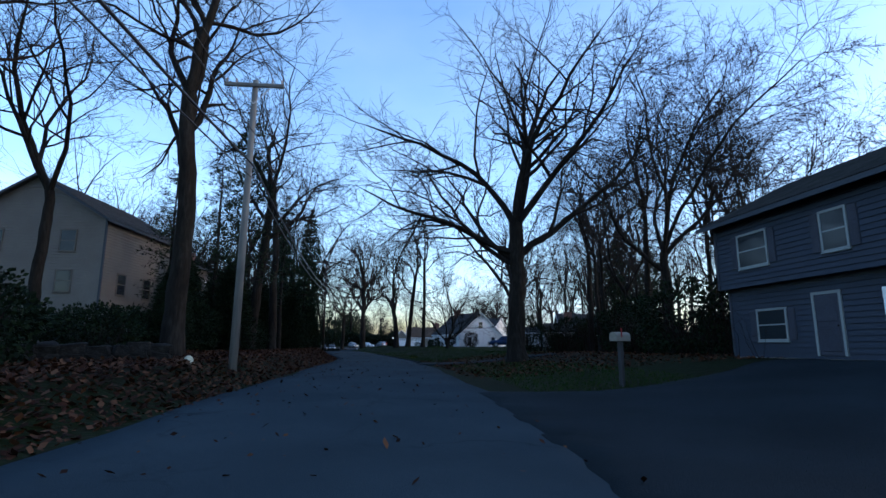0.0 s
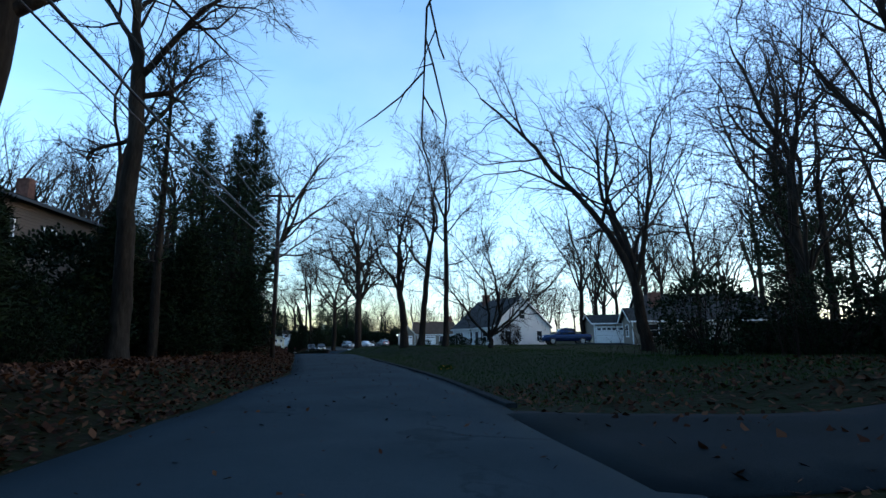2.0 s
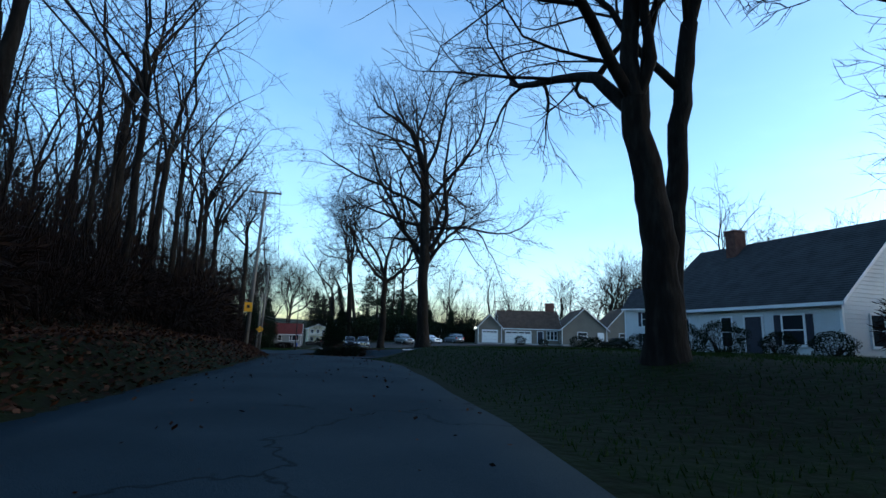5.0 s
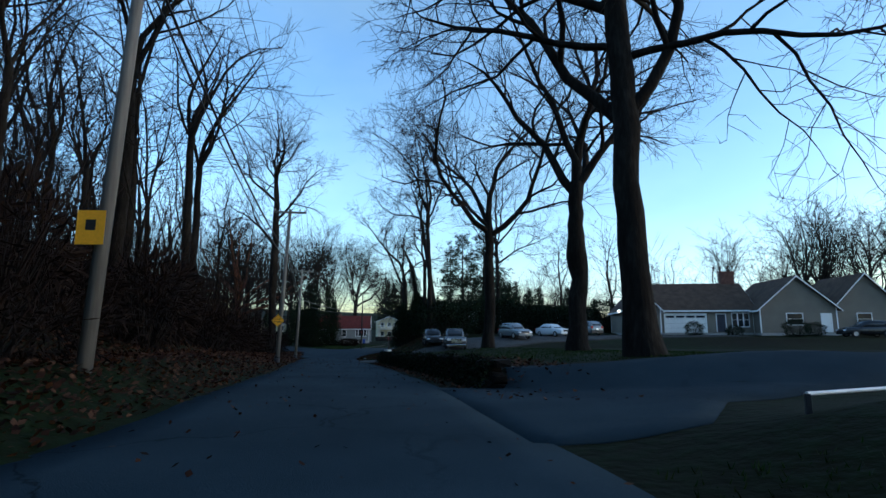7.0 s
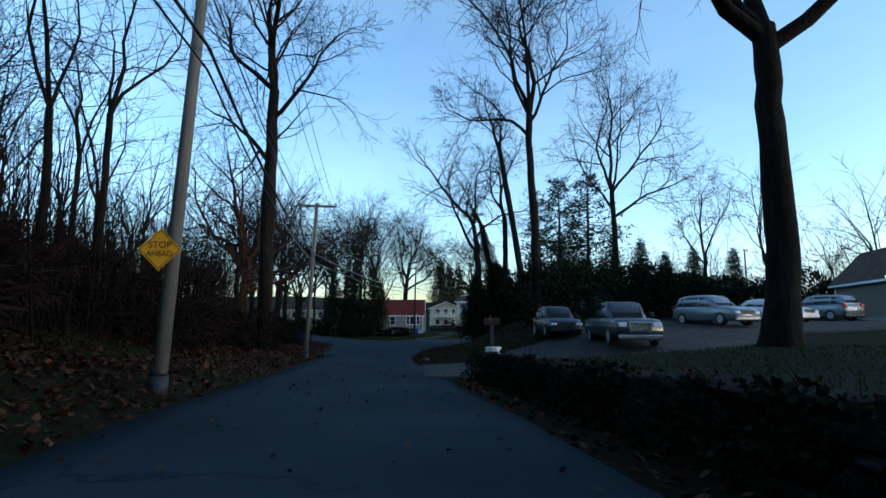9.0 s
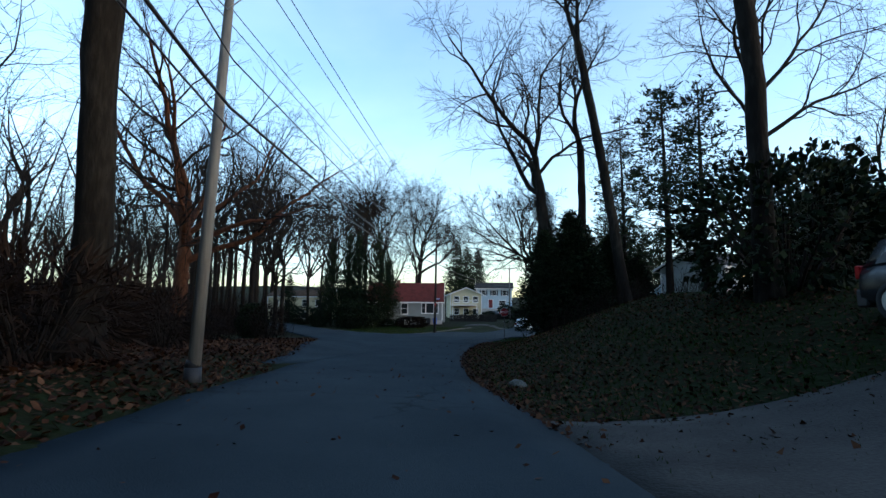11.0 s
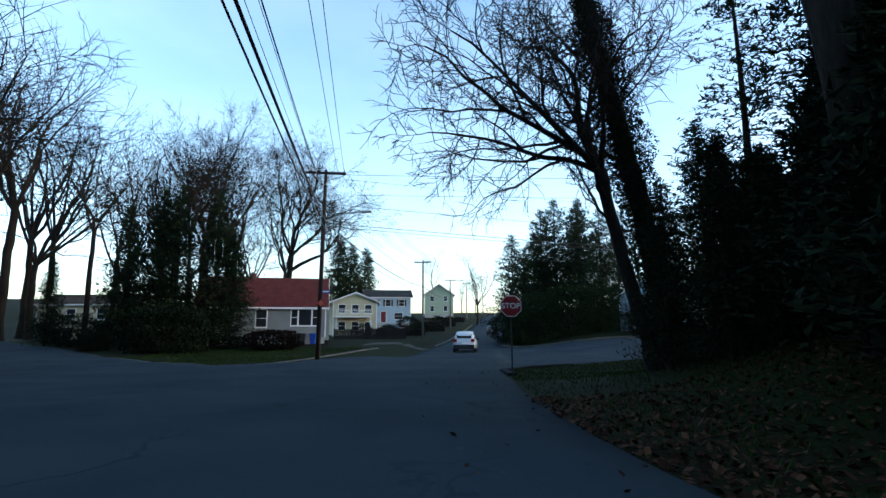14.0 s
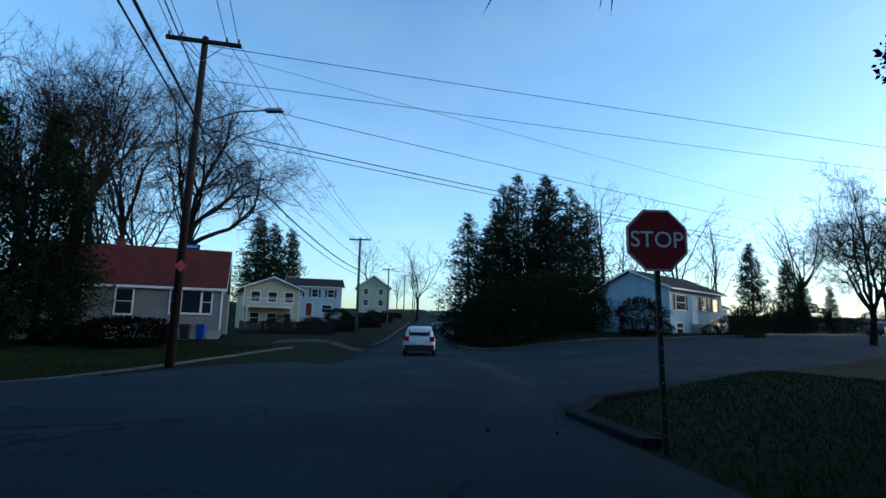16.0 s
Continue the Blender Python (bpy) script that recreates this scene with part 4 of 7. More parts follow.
for x, y, k in [(-26, 184, 0.6), (-30.5, 184.5, 0.7), (-28, 190, 0.7), (-22, 188, 0.65), (-18, 192, 0.6), (-33, 178.5, 0.6)]:
    place_conifer(SPRUCE, x, y, "dark spruce behind the parked cars", k * 500, k)
for x, y, k in [(-23.5, 243, 0.8), (-18, 246, 0.7), (-12, 248, 0.45), (-20.5, 240.5, 0.5)]:
    place_conifer(SPRUCE, x, y, "dark pointed evergreen beside the pale blue house", k * 500, k)


def shrub_mesh(seed, wide, deep, tall, n, leaf_size, material, name="foliage", squareness=2.5, twiggy=False):
    """A bush of small leaves over an uneven rounded body."""
    rng = np.random.default_rng(seed)
    s = Soup()
    d = rng.normal(0, 1, (n, 3))
    d /= (np.abs(d) ** squareness).sum(1)[:, None] ** (1 / squareness)
    lump = 1 + 0.12 * np.sin(d[:, 0] * 5 + seed) * np.cos(d[:, 1] * 6) + 0.1 * np.sin(d[:, 2] * 7 + seed)
    p = d * lump[:, None] * rng.uniform(0.72, 1.04, (n, 1)) * np.array([wide / 2, deep / 2, tall / 2]) + np.array([0, 0, tall / 2])
    keep = p[:, 2] > 0.0
    p, d = p[keep], d[keep]
    n = len(p)
    w = d + rng.normal(0, 0.6, (n, 3))
    w /= np.linalg.norm(w, axis=1)[:, None]
    q = np.cross(w, rng.normal(0, 1, (n, 3)))
    q /= np.linalg.norm(q, axis=1)[:, None]
    ln = leaf_size * rng.uniform(0.6, 1.4, (n, 1))
    thin = 0.06 if twiggy else 0.32
    s.quads(np.stack([p, p + w * ln * 0.5 + q * ln * thin, p + w * ln, p + w * ln * 0.5 - q * ln * thin], 1))
    return s.mesh(name, material)


def core_mesh(seed, wide, deep, tall, material, squareness=2.5):
    """The dark woody heart of a bush, so that one cannot look through it."""
    rng = np.random.default_rng(seed)
    s = Soup()
    for _ in range(26):
        a = rng.uniform(0, 6.28)
        e = np.array([math.cos(a) * wide * 0.36, math.sin(a) * deep * 0.36, tall * rng.uniform(0.4, 0.9)])
        st = np.array([math.cos(a) * wide * 0.06, math.sin(a) * deep * 0.06, -0.05])
        s.tube(np.array([st, (st + e) / 2 + rng.normal(0, 0.06, 3), e]), [0.03, 0.022, 0.008], 4)
    return s.mesh("stem", material)


def shrub(x, y, wide, deep, tall, seed, material, label, group="shrubs", n=2600, leaf=0.16, turn=0.0, squareness=2.5, name="shrub", twiggy=False):
    t = thing(name, x, y, lz(x, y) - 0.05, turn, label, "shrub", group)
    part_data("foliage", shrub_mesh(seed, wide, deep, tall, n, leaf, material, squareness=squareness, twiggy=twiggy), t)
    part_data("stem", core_mesh(seed, wide, deep, tall, TWIG), t, "bare woody stems")
    return t


shrub(-78.5, 217.0, 6.5, 4.5, 3.3, 1, YEW, "broad dark rounded evergreen bush on the corner", n=9000, leaf=0.2)
shrub(-69.5, 184.0, 2.0, 2.0, 2.6, 2, YEW, "dark rounded evergreen shrub beside the side street", n=3500)
for k, (x, y, w, t) in enumerate([(-48.8, 235.5, 4.0, 4.6), (-45.5, 236.0, 4.5, 5.0), (-42.3, 237.0, 4.0, 4.8), (-50.8, 238.5, 3.0, 4.2)]):
    shrub(x, y, w, 3.2, t, 20 + k, HEDGE_GREEN, "tall clipped dark green hedge section behind the kerb", "hedge sections", 12000, 0.13, squareness=5, name="hedge")

def ivy_on(x, y, lean, tall, thick, n, seed, label):
    """Ivy wrapped thickly round a trunk that leans by so much a metre: leaves and three climbing stems."""
    rng = np.random.default_rng(seed)
    leaves = Soup()
    hz = rng.uniform(0.2, tall + 1.5, n)
    aa = rng.uniform(0, 6.28, n)
    rr = rng.uniform(0.3, 1.2, n) * thick * (1 + 0.18 * np.sin(hz * 1.7) + 0.16 * np.sin(hz * 4.1 + aa * 2)) * np.clip((tall + 2.5 - hz) / 4.0, 0.3, 1)
    p = np.stack([lean[0] * hz + np.cos(aa) * rr, lean[1] * hz + np.sin(aa) * rr, hz], 1)
    w = unit_rows(np.stack([np.cos(aa), np.sin(aa), rng.uniform(-0.6, 0.4, n)], 1) + rng.normal(0, 0.5, (n, 3)))
    q = unit_rows(np.cross(w, rng.normal(0, 1, (n, 3))))
    ln = rng.uniform(0.05, 0.11, (n, 1))
    leaves.quads(np.stack([p, p + w * ln * 0.5 + q * ln * 0.4, p + w * ln, p + w * ln * 0.5 - q * ln * 0.4], 1))
    vine = thing("ivy", x, y, lz(x, y), 0, label, "ivy")
    part_data("foliage", leaves.mesh("foliage", YEW), vine)
    for k in range(3):
        stem = Soup()
        f = np.linspace(0, 1, 40)
        a = 1.5 * f * 6.28 + k * 2.1
        r = 0.43 - 0.1 * f
        stem.tube(np.stack([lean[0] * tall * f + np.cos(a) * r, lean[1] * tall * f + np.sin(a) * r, tall * f], 1), 0.035 - 0.02 * f, 6)
        part_data("stem", stem.mesh("stem", TWIG), vine, "woody climbing stem")


ivy_on(-46.6, 198.4, (-0.2, -0.03), 14.0, 0.8, 42000, 77, "dark ivy wrapped thickly round a leaning trunk")
ivy_on(24.5, 72.5, (0.0, 0.0), 15.0, 1.25, 30000, 78, "dark ivy wrapped thickly round a tall trunk")

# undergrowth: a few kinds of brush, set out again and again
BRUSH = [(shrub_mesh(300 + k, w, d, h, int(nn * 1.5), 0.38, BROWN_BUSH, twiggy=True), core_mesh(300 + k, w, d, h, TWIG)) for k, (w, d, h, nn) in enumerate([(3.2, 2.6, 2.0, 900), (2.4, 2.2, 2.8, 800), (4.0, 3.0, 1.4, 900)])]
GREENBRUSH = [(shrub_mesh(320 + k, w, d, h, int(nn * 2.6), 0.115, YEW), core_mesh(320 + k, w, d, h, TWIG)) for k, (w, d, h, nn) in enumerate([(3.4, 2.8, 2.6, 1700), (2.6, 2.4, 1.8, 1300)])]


def brush(kinds, spots, label, group, rng, lo=0.7, hi=1.3):
    for x, y in spots:
        a, b = kinds[int(rng.integers(len(kinds)))]
        k = float(rng.uniform(lo, hi))
        t = thing("shrub", x, y, lz(x, y) - 0.05, float(rng.uniform(0, 360)), label, "shrub", group)
        part_data("foliage", a, t)
        part_data("stem", b, t)
        t.scale = (k, k, k)


rng = np.random.default_rng(9)
B1, B2, B3 = "brown leafless brush at the edge of the woods", "dark evergreen undergrowth on the bank", "dark foundation and garden shrub"
brush(BRUSH, spots_in(rng, 82, 72, 158, -20, -7.5, 1.7), B1, "woodland brush", rng, 0.9, 1.5)
brush(BRUSH, spots_in(rng, 24, 156, 186, -24, -8.5, 1.8), B1, "woodland brush", rng, 0.6, 1.1)


def thicket(name, n, y0, y1, d0, d1, tall, label):
    """Twigs and saplings beyond counting, standing close in the woods."""
    y = rng.uniform(y0, y1, n)
    x = road_x(y) + rng.uniform(d0, d1, n)
    if d1 < 0:
        x = np.minimum(x, west_edge(y) - rng.uniform(1.5, 14.0, n))
    p = np.stack([x, y, land(x, y) - 0.05], 1)
    up = unit_rows(np.stack([rng.normal(0, 0.25, n), rng.normal(0, 0.25, n), np.ones(n)], 1))
    ln = tall * rng.uniform(0.25, 1.0, n) ** 1.5 + 0.3
    s = Soup()
    mid = p + up * (ln * 0.5)[:, None] + rng.normal(0, 0.08, (n, 3))
    tip = p + up * ln[:, None] + rng.normal(0, 0.15, (n, 3))
    s.tubes(np.stack([p, mid, tip], 1), np.stack([0.006 + ln * 0.005, 0.004 + ln * 0.003, np.full(n, 0.004)], 1), 3)
    for _ in range(2):
        f = rng.uniform(0.3, 0.9, (n, 1))
        st = p + (tip - p) * f
        w = unit_rows(up + rng.normal(0, 0.7, (n, 3)))
        s.tubes(np.stack([st, st + w * (ln * 0.4)[:, None]], 1), np.stack([np.full(n, 0.008), np.full(n, 0.004)], 1), 3)
    return tagged(new(name, s.mesh(name, BROWN_BUSH)), label, "undergrowth", kind="stuff")


thicket("undergrowth", 13000, 80, 160, -45, -9, 7.5, "dense leafless saplings and brush filling the woods")
thicket("undergrowth", 6000, 156, 212, -70, -13, 4.5, "dense leafless saplings and brush filling the woods")
far_scatter(WOOD_KINDS, spots_in(rng, 60, 186, 244, -80, -20, 2.6), rng, 0.7, 1.05)
thicket("undergrowth", 6000, 146, 215, -110, -36, 8.0, "dense leafless saplings and brush filling the woods")
tagged(new("distant_woods", gathered(FAR_OFF).mesh("distant_woods", TWIG)), "far bare trees standing behind the houses and deep in the woods", "trees", kind="stuff")
thicket("undergrowth", 2500, 20, 62, 14, 50, 4.0, "leafless saplings and brush behind the lawns")
thicket("undergrowth", 1500, 175, 200, 7, 28, 1.6, "leafless brush on the bank")
brush(GREENBRUSH, spots_in(rng, 34, 4, 76, -22, -10.5, 2.0), B2, "bank evergreens", rng, 0.8, 1.4)
brush(GREENBRUSH, spots_in(rng, 14, 0, 80, -50, -22, 4.0), B2, "bank evergreens", rng, 1.2, 1.9)
brush(GREENBRUSH, spots_in(rng, 34, 26, 56, 13, 40, 2.4), "dark mixed shrubs behind the lawn", "garden shrubs", rng, 1.0, 1.9)
brush(GREENBRUSH + BRUSH, spots_in(rng, 12, 176, 198, 10, 26, 2.6), B2, "bank evergreens", rng, 0.3, 0.6)
brush(GREENBRUSH, [(-37, 168), (-35.5, 171), (-34, 177), (-30, 179), (-27, 181), (-24, 183), (-21, 186), (-31.5, 180.5), (-18, 184), (-25.5, 186), (-22.5, 188), (-20, 189), (-17, 187.5), (-14.5, 186), (-13, 183.5), (-28.5, 184)], "dark evergreen shrubs behind the parked cars", "garden shrubs", rng, 1.6, 2.2)
brush(GREENBRUSH, [(-52, 248), (-46, 244), (-42, 243), (-38, 246), (-34, 250), (-49, 246)], "dark shrubs below the pines", "garden shrubs", rng, 1.2, 1.6)
brush(GREENBRUSH, [(-88, 222), (-86, 219), (-92, 224), (-98, 229), (-95, 233), (-104, 236), (-110, 240)], "dark shrubs beside the side street", "garden shrubs", rng, 0.8, 1.2)
brush(GREENBRUSH, [(-71.5, 250), (-69, 254), (-66.5, 262), (-70, 266), (-66, 270), (-68, 276), (-66, 290), (-64.5, 300)], B3, "garden shrubs", rng, 0.6, 0.9)
brush(GREENBRUSH, [(12.0, 55.5), (14.5, 55.0), (16.5, 56.5), (19, 55), (21.5, 57), (17.5, 60), (24, 58), (13.5, 59), (11.0, 51.5), (14, 50), (15.5, 61.5), (20.5, 61.5), (22.5, 63.0), (17.0, 63.5), (25.5, 62.0)], "dark evergreen shrubs beside the lawn", "garden shrubs", rng, 0.6, 0.9)
brush(GREENBRUSH, [(-0.5, 98.5), (-1.5, 101.5), (-2.2, 104), (1.2, 98.0)], B3, "garden shrubs", rng, 0.45, 0.6)
brush(GREENBRUSH, [(2.0, 139.5), (4.5, 139.8), (7.0, 141.0), (9.5, 142.0), (-0.5, 140.5), (12.0, 143.5)], "dark clipped shrubs before the white house", "garden shrubs", rng, 0.9, 1.1)
brush(GREENBRUSH, [(18.6, 87.4), (20.4, 86.9), (21.6, 86.0), (28.0, 86.4), (30.5, 86.0), (22.6, 84.8)], B3, "garden shrubs", rng, 0.7, 1.0)
brush(GREENBRUSH, [(-22, 256), (-16, 258), (-10, 260), (-4, 262), (2, 264), (8, 266), (14, 268), (20, 270), (-13, 253), (27, 272)], "dark shrubs along the cross street", "garden shrubs", rng, 1.1, 1.6)
brush(GREENBRUSH, [(-33, 233.5), (-31, 234.5), (-28.5, 236.5), (-30, 233), (-26.5, 238), (-36.0, 235)], B3, "garden shrubs", rng, 0.5, 0.7)
brush(GREENBRUSH, [(1.5, 169), (-4, 170.5), (4, 171), (10, 173), (-8, 171)], B3, "garden shrubs", rng, 0.5, 0.8)
shrub(-71.5, 220.7, 4.2, 2.6, 1.6, 41, BROWN_BUSH, "low rounded brownish shrub on the lawn", n=4200, leaf=0.2)
shrub(-75.7, 221.6, 2.8, 2.2, 1.1, 42, YEW, "low dark shrub before the front wall", n=2200)
shrub(-67.8, 264.5, 3.4, 3.2, 2.8, 43, YEW, "round dark shrub beside the utility pole", n=3600)
shrub(5.2, 99.2, 2.2, 1.6, 2.6, 47, BROWN_BUSH, "leafless twiggy shrub before the white gable", n=1800, leaf=0.4, twiggy=True)
shrub(-23.0, 57.0, 6.0, 5.0, 6.6, 48, YEW, "tall dark rounded evergreen bush before the brown house", n=8000, leaf=0.25)
shrub(-24.0, 63.5, 6.0, 5.0, 6.0, 49, YEW, "tall dark rounded evergreen bush before the brown house", n=8000, leaf=0.25)
shrub(-38.2, 234.5, 3.4, 3.2, 2.8, 44, BROWN_BUSH, "rounded leafless shrub beside the hedge", n=4200, leaf=0.4, twiggy=True)


# ---- utility poles and wires ----
def utility_pole(x, y, height, top_r, base_r, wood, arm_turn, arm=2.4, label="weathered wooden utility pole with a crossarm", lean=(0, 0), arms=(0.25,), lamp=None, sleeve=False):
    t = thing("utility_pole", x, y, lz(x, y), 0, label, "utility pole", "utility poles")
    lx, ly = lean
    part("pole", rod(bmesh.new(), (0, 0, -0.4), (lx, ly, height), base_r, top_r, 14), wood, t, smooth=True)
    ca, sa = math.cos(radians(arm_turn)), math.sin(radians(arm_turn))
    for drop in arms:
        bm = bmesh.new()
        box(bm, -arm / 2, -0.06, -0.07, arm / 2, 0.06, 0.07, 0.012)
        bm.transform(pose(lx, ly, height - drop, 0, 0, arm_turn) @ Matrix.Translation((0, -top_r - 0.05, 0)))
        part("crossarm", bm, wood, t)
        for s in (-0.46, -0.3, 0.3, 0.46):
            bm = bmesh.new()
            rod(bm, (0, 0, 0.06), (0, 0, 0.2), 0.02, 0.02, 6)
            rod(bm, (0, 0, 0.12), (0, 0, 0.18), 0.05, 0.04, 8)
            rod(bm, (0, 0, 0.19), (0, 0, 0.25), 0.045, 0.03, 8)
            bm.transform(pose(lx, ly, height - drop, 0, 0, arm_turn) @ Matrix.Translation((arm * s, -top_r - 0.05, 0)))
            part("insulator", bm, PORCELAIN, t)
        for s in (-1, 1):
            bm = bmesh.new()
            rod(bm, (0, 0, -0.75), (s * arm * 0.3, -0.02, -0.05), 0.018, 0.018, 5)
            bm.transform(pose(lx, ly, height - drop, 0, 0, arm_turn) @ Matrix.Translation((0, -top_r - 0.05, 0)))
            part("brace", bm, STEEL, t)
    if lamp:
        az, reach, hz = lamp
        c, s = math.sin(radians(az)), math.cos(radians(az))
        bm = bmesh.new()
        rod(bm, (lx, ly, hz), (c * reach * 0.6, s * reach * 0.6, hz + 0.45), 0.03, 0.03, 8)
        rod(bm, (c * reach * 0.6, s * reach * 0.6, hz + 0.45), (c * reach, s * reach, hz + 0.5), 0.03, 0.03, 8)
        part("lamp_arm", bm, STEEL, t)
        bm = bmesh.new()
        box(bm, -0.12, -0.05, -0.08, 0.12, 0.6, 0.06, 0.04)
        bm.transform(pose(c * reach, s * reach, hz + 0.5, 0, 0, -az))
        part("lamp_head", bm, STEEL, t, "grey street lamp head")
    if sleeve:
        bm = rod(bmesh.new(), (0, 0, -0.2), (0, 0, 0.34), 0.2, 0.19, 14)
        rod(bm, (0, 0, 0.34), (0, 0, 0.5), 0.19, 0.15, 14)
        part("base_sleeve", bm, BLACK, t, "black plastic guard round the foot", smooth=True)
    return t


#        x       y     height lean  dark
POLES = [(-7.3, 18.8, 10.8, (0.1, 0.0)), (-14.6, 65.5, 11.2, (0.0, 0.0)), (-30.6, 114.6, 12.1, (0.45, 0.2)), (-40.9, 139.0, 10.7, (0.5, 0.0)), (-50.8, 159.3, 9.8, (0.42, 0.0)), (-63.75, 209.3, 11.6, (0.15, 0.0)), (-62.6, 245.0, 9.9, (0.0, 0.0)), (-62.6, 283.0, 9.6, (0, 0)), (-61.5, 318.0, 9.6, (0, 0)), (-60.0, 356, 9.6, (0, 0))]
ARM_TURN = [6, 8, 18, 24, 26, 12, 0, 0, 0, 0]
for k, (x, y, hh, lean) in enumerate(POLES):
    dark = k in (1, 5)
    utility_pole(x, y, hh, 0.105, 0.15, POLE_DARK if dark else POLE_WOOD, ARM_TURN[k], 2.5 if k in (2, 4, 5) else 2.2,
                 "dark wooden utility pole with a crossarm and street lamp" if dark else "weathered grey wooden utility pole with a crossarm", lean,
                 lamp=(95, 2.6, 8.3) if k == 5 else ((70, 2.4, 7.6) if k == 1 else None), sleeve=k in (3, 4))


def cable(points, radius, sag, label="black overhead cable between the poles"):
    """One cable hung over several points."""
    t = Soup()
    run = []
    for a, b in zip(points[:-1], points[1:]):
        a, b = np.array(a), np.array(b)
        f = np.linspace(0, 1, 15)[:, None]
        p = a + (b - a) * f
        p[:, 2] -= (sag * 4 * f * (1 - f))[:, 0]
        run.append(p[:-1])
    run = np.concatenate(run + [np.array(points[-1])[None]])
    t.tube(run, np.full(len(run), radius), 5)
    ob = new("overhead_cable", t.mesh("overhead_cable", WIRE))
    return tagged(ob, label, "cable", "overhead cables")


def pole_at(k, side, down):
    x, y, hh, lean = POLES[k]
    a = radians(ARM_TURN[k])
    return (x + lean[0] + math.cos(a) * side, y + lean[1] + math.sin(a) * side, lz(x, y) + hh - down)


BACK = (-2.5, -20.0, 10.0)
for side, down, r, sag in [(-1.1, 0.0, 0.013, 0.5), (-0.7, 0.0, 0.013, 0.5), (0.7, 0.0, 0.013, 0.5), (1.1, 0.0, 0.013, 0.5), (0.15, 2.2, 0.02, 0.6), (0.15, 3.4, 0.04, 0.7), (0.15, 3.9, 0.024, 0.7)]:
    cable([(BACK[0] + side, BACK[1], BACK[2] - down)] + [pole_at(k, side, down) for k in range(10)], r, sag)
# lines that cross the end of the street toward the right
for x, y, hh in [(-4.5, 251.5, 14.0), (-12.9, 229.0, 13.2)]:
    utility_pole(x, y, hh - lz(x, y), 0.12, 0.17, POLE_WOOD, 60, 2.0, "weathered grey wooden utility pole beside the cross street")
for down, end, r, sag in [(0.3, (-12.9, 229.0, 12.9), 0.014, 0.1), (1.6, (-12.9, 229.0, 11.2), 0.012, 0.1), (0.5, (-4.5, 251.5, 13.4), 0.009, 0.3), (2.2, (-4.5, 251.5, 10.8), 0.014, 0.3), (3.4, (-4.5, 251.5, 8.8), 0.02, 0.4), (3.6, (-4.5, 251.5, 8.4), 0.016, 0.4)]:
    x, y, z = pole_at(5, 0.2, down)
    cable([(x, y, z), end], r, sag, "black overhead cable crossing the junction")


# ---- houses ----
def loft(bm, rings):
    """Skins closed rings of points and caps both ends."""
    rows = [[bm.verts.new(p) for p in r] for r in rings]
    n = len(rows[0])
    for a, b in zip(rows[:-1], rows[1:]):
        for i in range(n):
            bm.faces.new((a[i], a[(i + 1) % n], b[(i + 1) % n], b[i]))
    bm.faces.new(rows[0][::-1])
    bm.faces.new(rows[-1])
    bmesh.ops.recalc_face_normals(bm, faces=bm.faces[:])
    return bm


def siding_wall(bm, length, height, course=0.19, gable=None):
    """Lapped boards on a wall in the plane y=0 that faces -y, from x=0 to length; gable: (ridge x, ridge z)."""
    top = gable[1] if gable else height

    def span(h):
        if not gable or h <= height:
            return 0.0, length
        f = (h - height) / (gable[1] - height)
        return gable[0] * f, length - (length - gable[0]) * f

    n = int(top / course)
    levels = [top * k / n for k in range(n + 1)]
    rows = []
    for z, z1 in zip(levels[:-1], levels[1:]):
        rows += [(span(z), -0.048, z), (span(z1), -0.004, z1)]
    vs = [(bm.verts.new((a, y, z)), bm.verts.new((b, y, z))) for (a, b), y, z in rows]
    for lo, hi in zip(vs[:-1], vs[1:]):
        bm.faces.new((lo[0], lo[1], hi[1], hi[0]))
    return bm


def wall_part(house, m, length, height, material, gable=None, thick=0.18, name="wall"):
    bm = bmesh.new()
    siding_wall(bm, length, height, gable=gable)
    out = [(0, 0), (length, 0), (length, height)] + ([gable] if gable else []) + [(0, height)]
    prism(bm, out, thick)
    bm.transform(m)
    return part(name, bm, material, house)


def window_part(house, m, x, z, w, h, shutters=False, bars=True, name="window", trim=WHITE):
    """A sash window at x, z on a wall's face: frame, sill, panes, shutters."""
    bm = bmesh.new()
    f = 0.09
    for a in ((x - w / 2 - f, z - f, x - w / 2, z + h + f), (x + w / 2, z - f, x + w / 2 + f, z + h + f), (x - w / 2, z + h, x + w / 2, z + h + f), (x - w / 2, z - f, x + w / 2, z)):
        box(bm, a[0], -0.085, a[1], a[2], 0.02, a[3], 0.008)
    if bars:
        box(bm, x - w / 2, -0.075, z + h / 2 - 0.025, x + w / 2, 0.0, z + h / 2 + 0.025)
    bm.transform(m)
    win = part(name, bm, trim, house, "white-framed window")
    bm = boxed(x - w / 2, -0.064, z, x + w / 2, -0.054, z + h)
    bm.transform(m)
    part("pane", bm, GLASS, win)
    bm = boxed(x - w / 2 - f - 0.03, -0.11, z - f - 0.04, x + w / 2 + f + 0.03, 0.0, z - f, 0.01)
    bm.transform(m)
    part("sill", bm, trim, win)
    if shutters:
        for s in (-1, 1):
            c = x + s * (w / 2 + f + 0.2)
            bm = boxed(c - 0.17, -0.075, z - 0.04, c + 0.17, -0.02, z + h + 0.04, 0.01)
            for k in range(8):
                zz = z + 0.05 + (h - 0.1) * k / 8
                box(bm, c - 0.13, -0.088, zz, c + 0.13, -0.07, zz + h / 18)
            bm.transform(m)
            part("shutter", bm, SHUTTER, win, "dark louvred shutter")
    return win


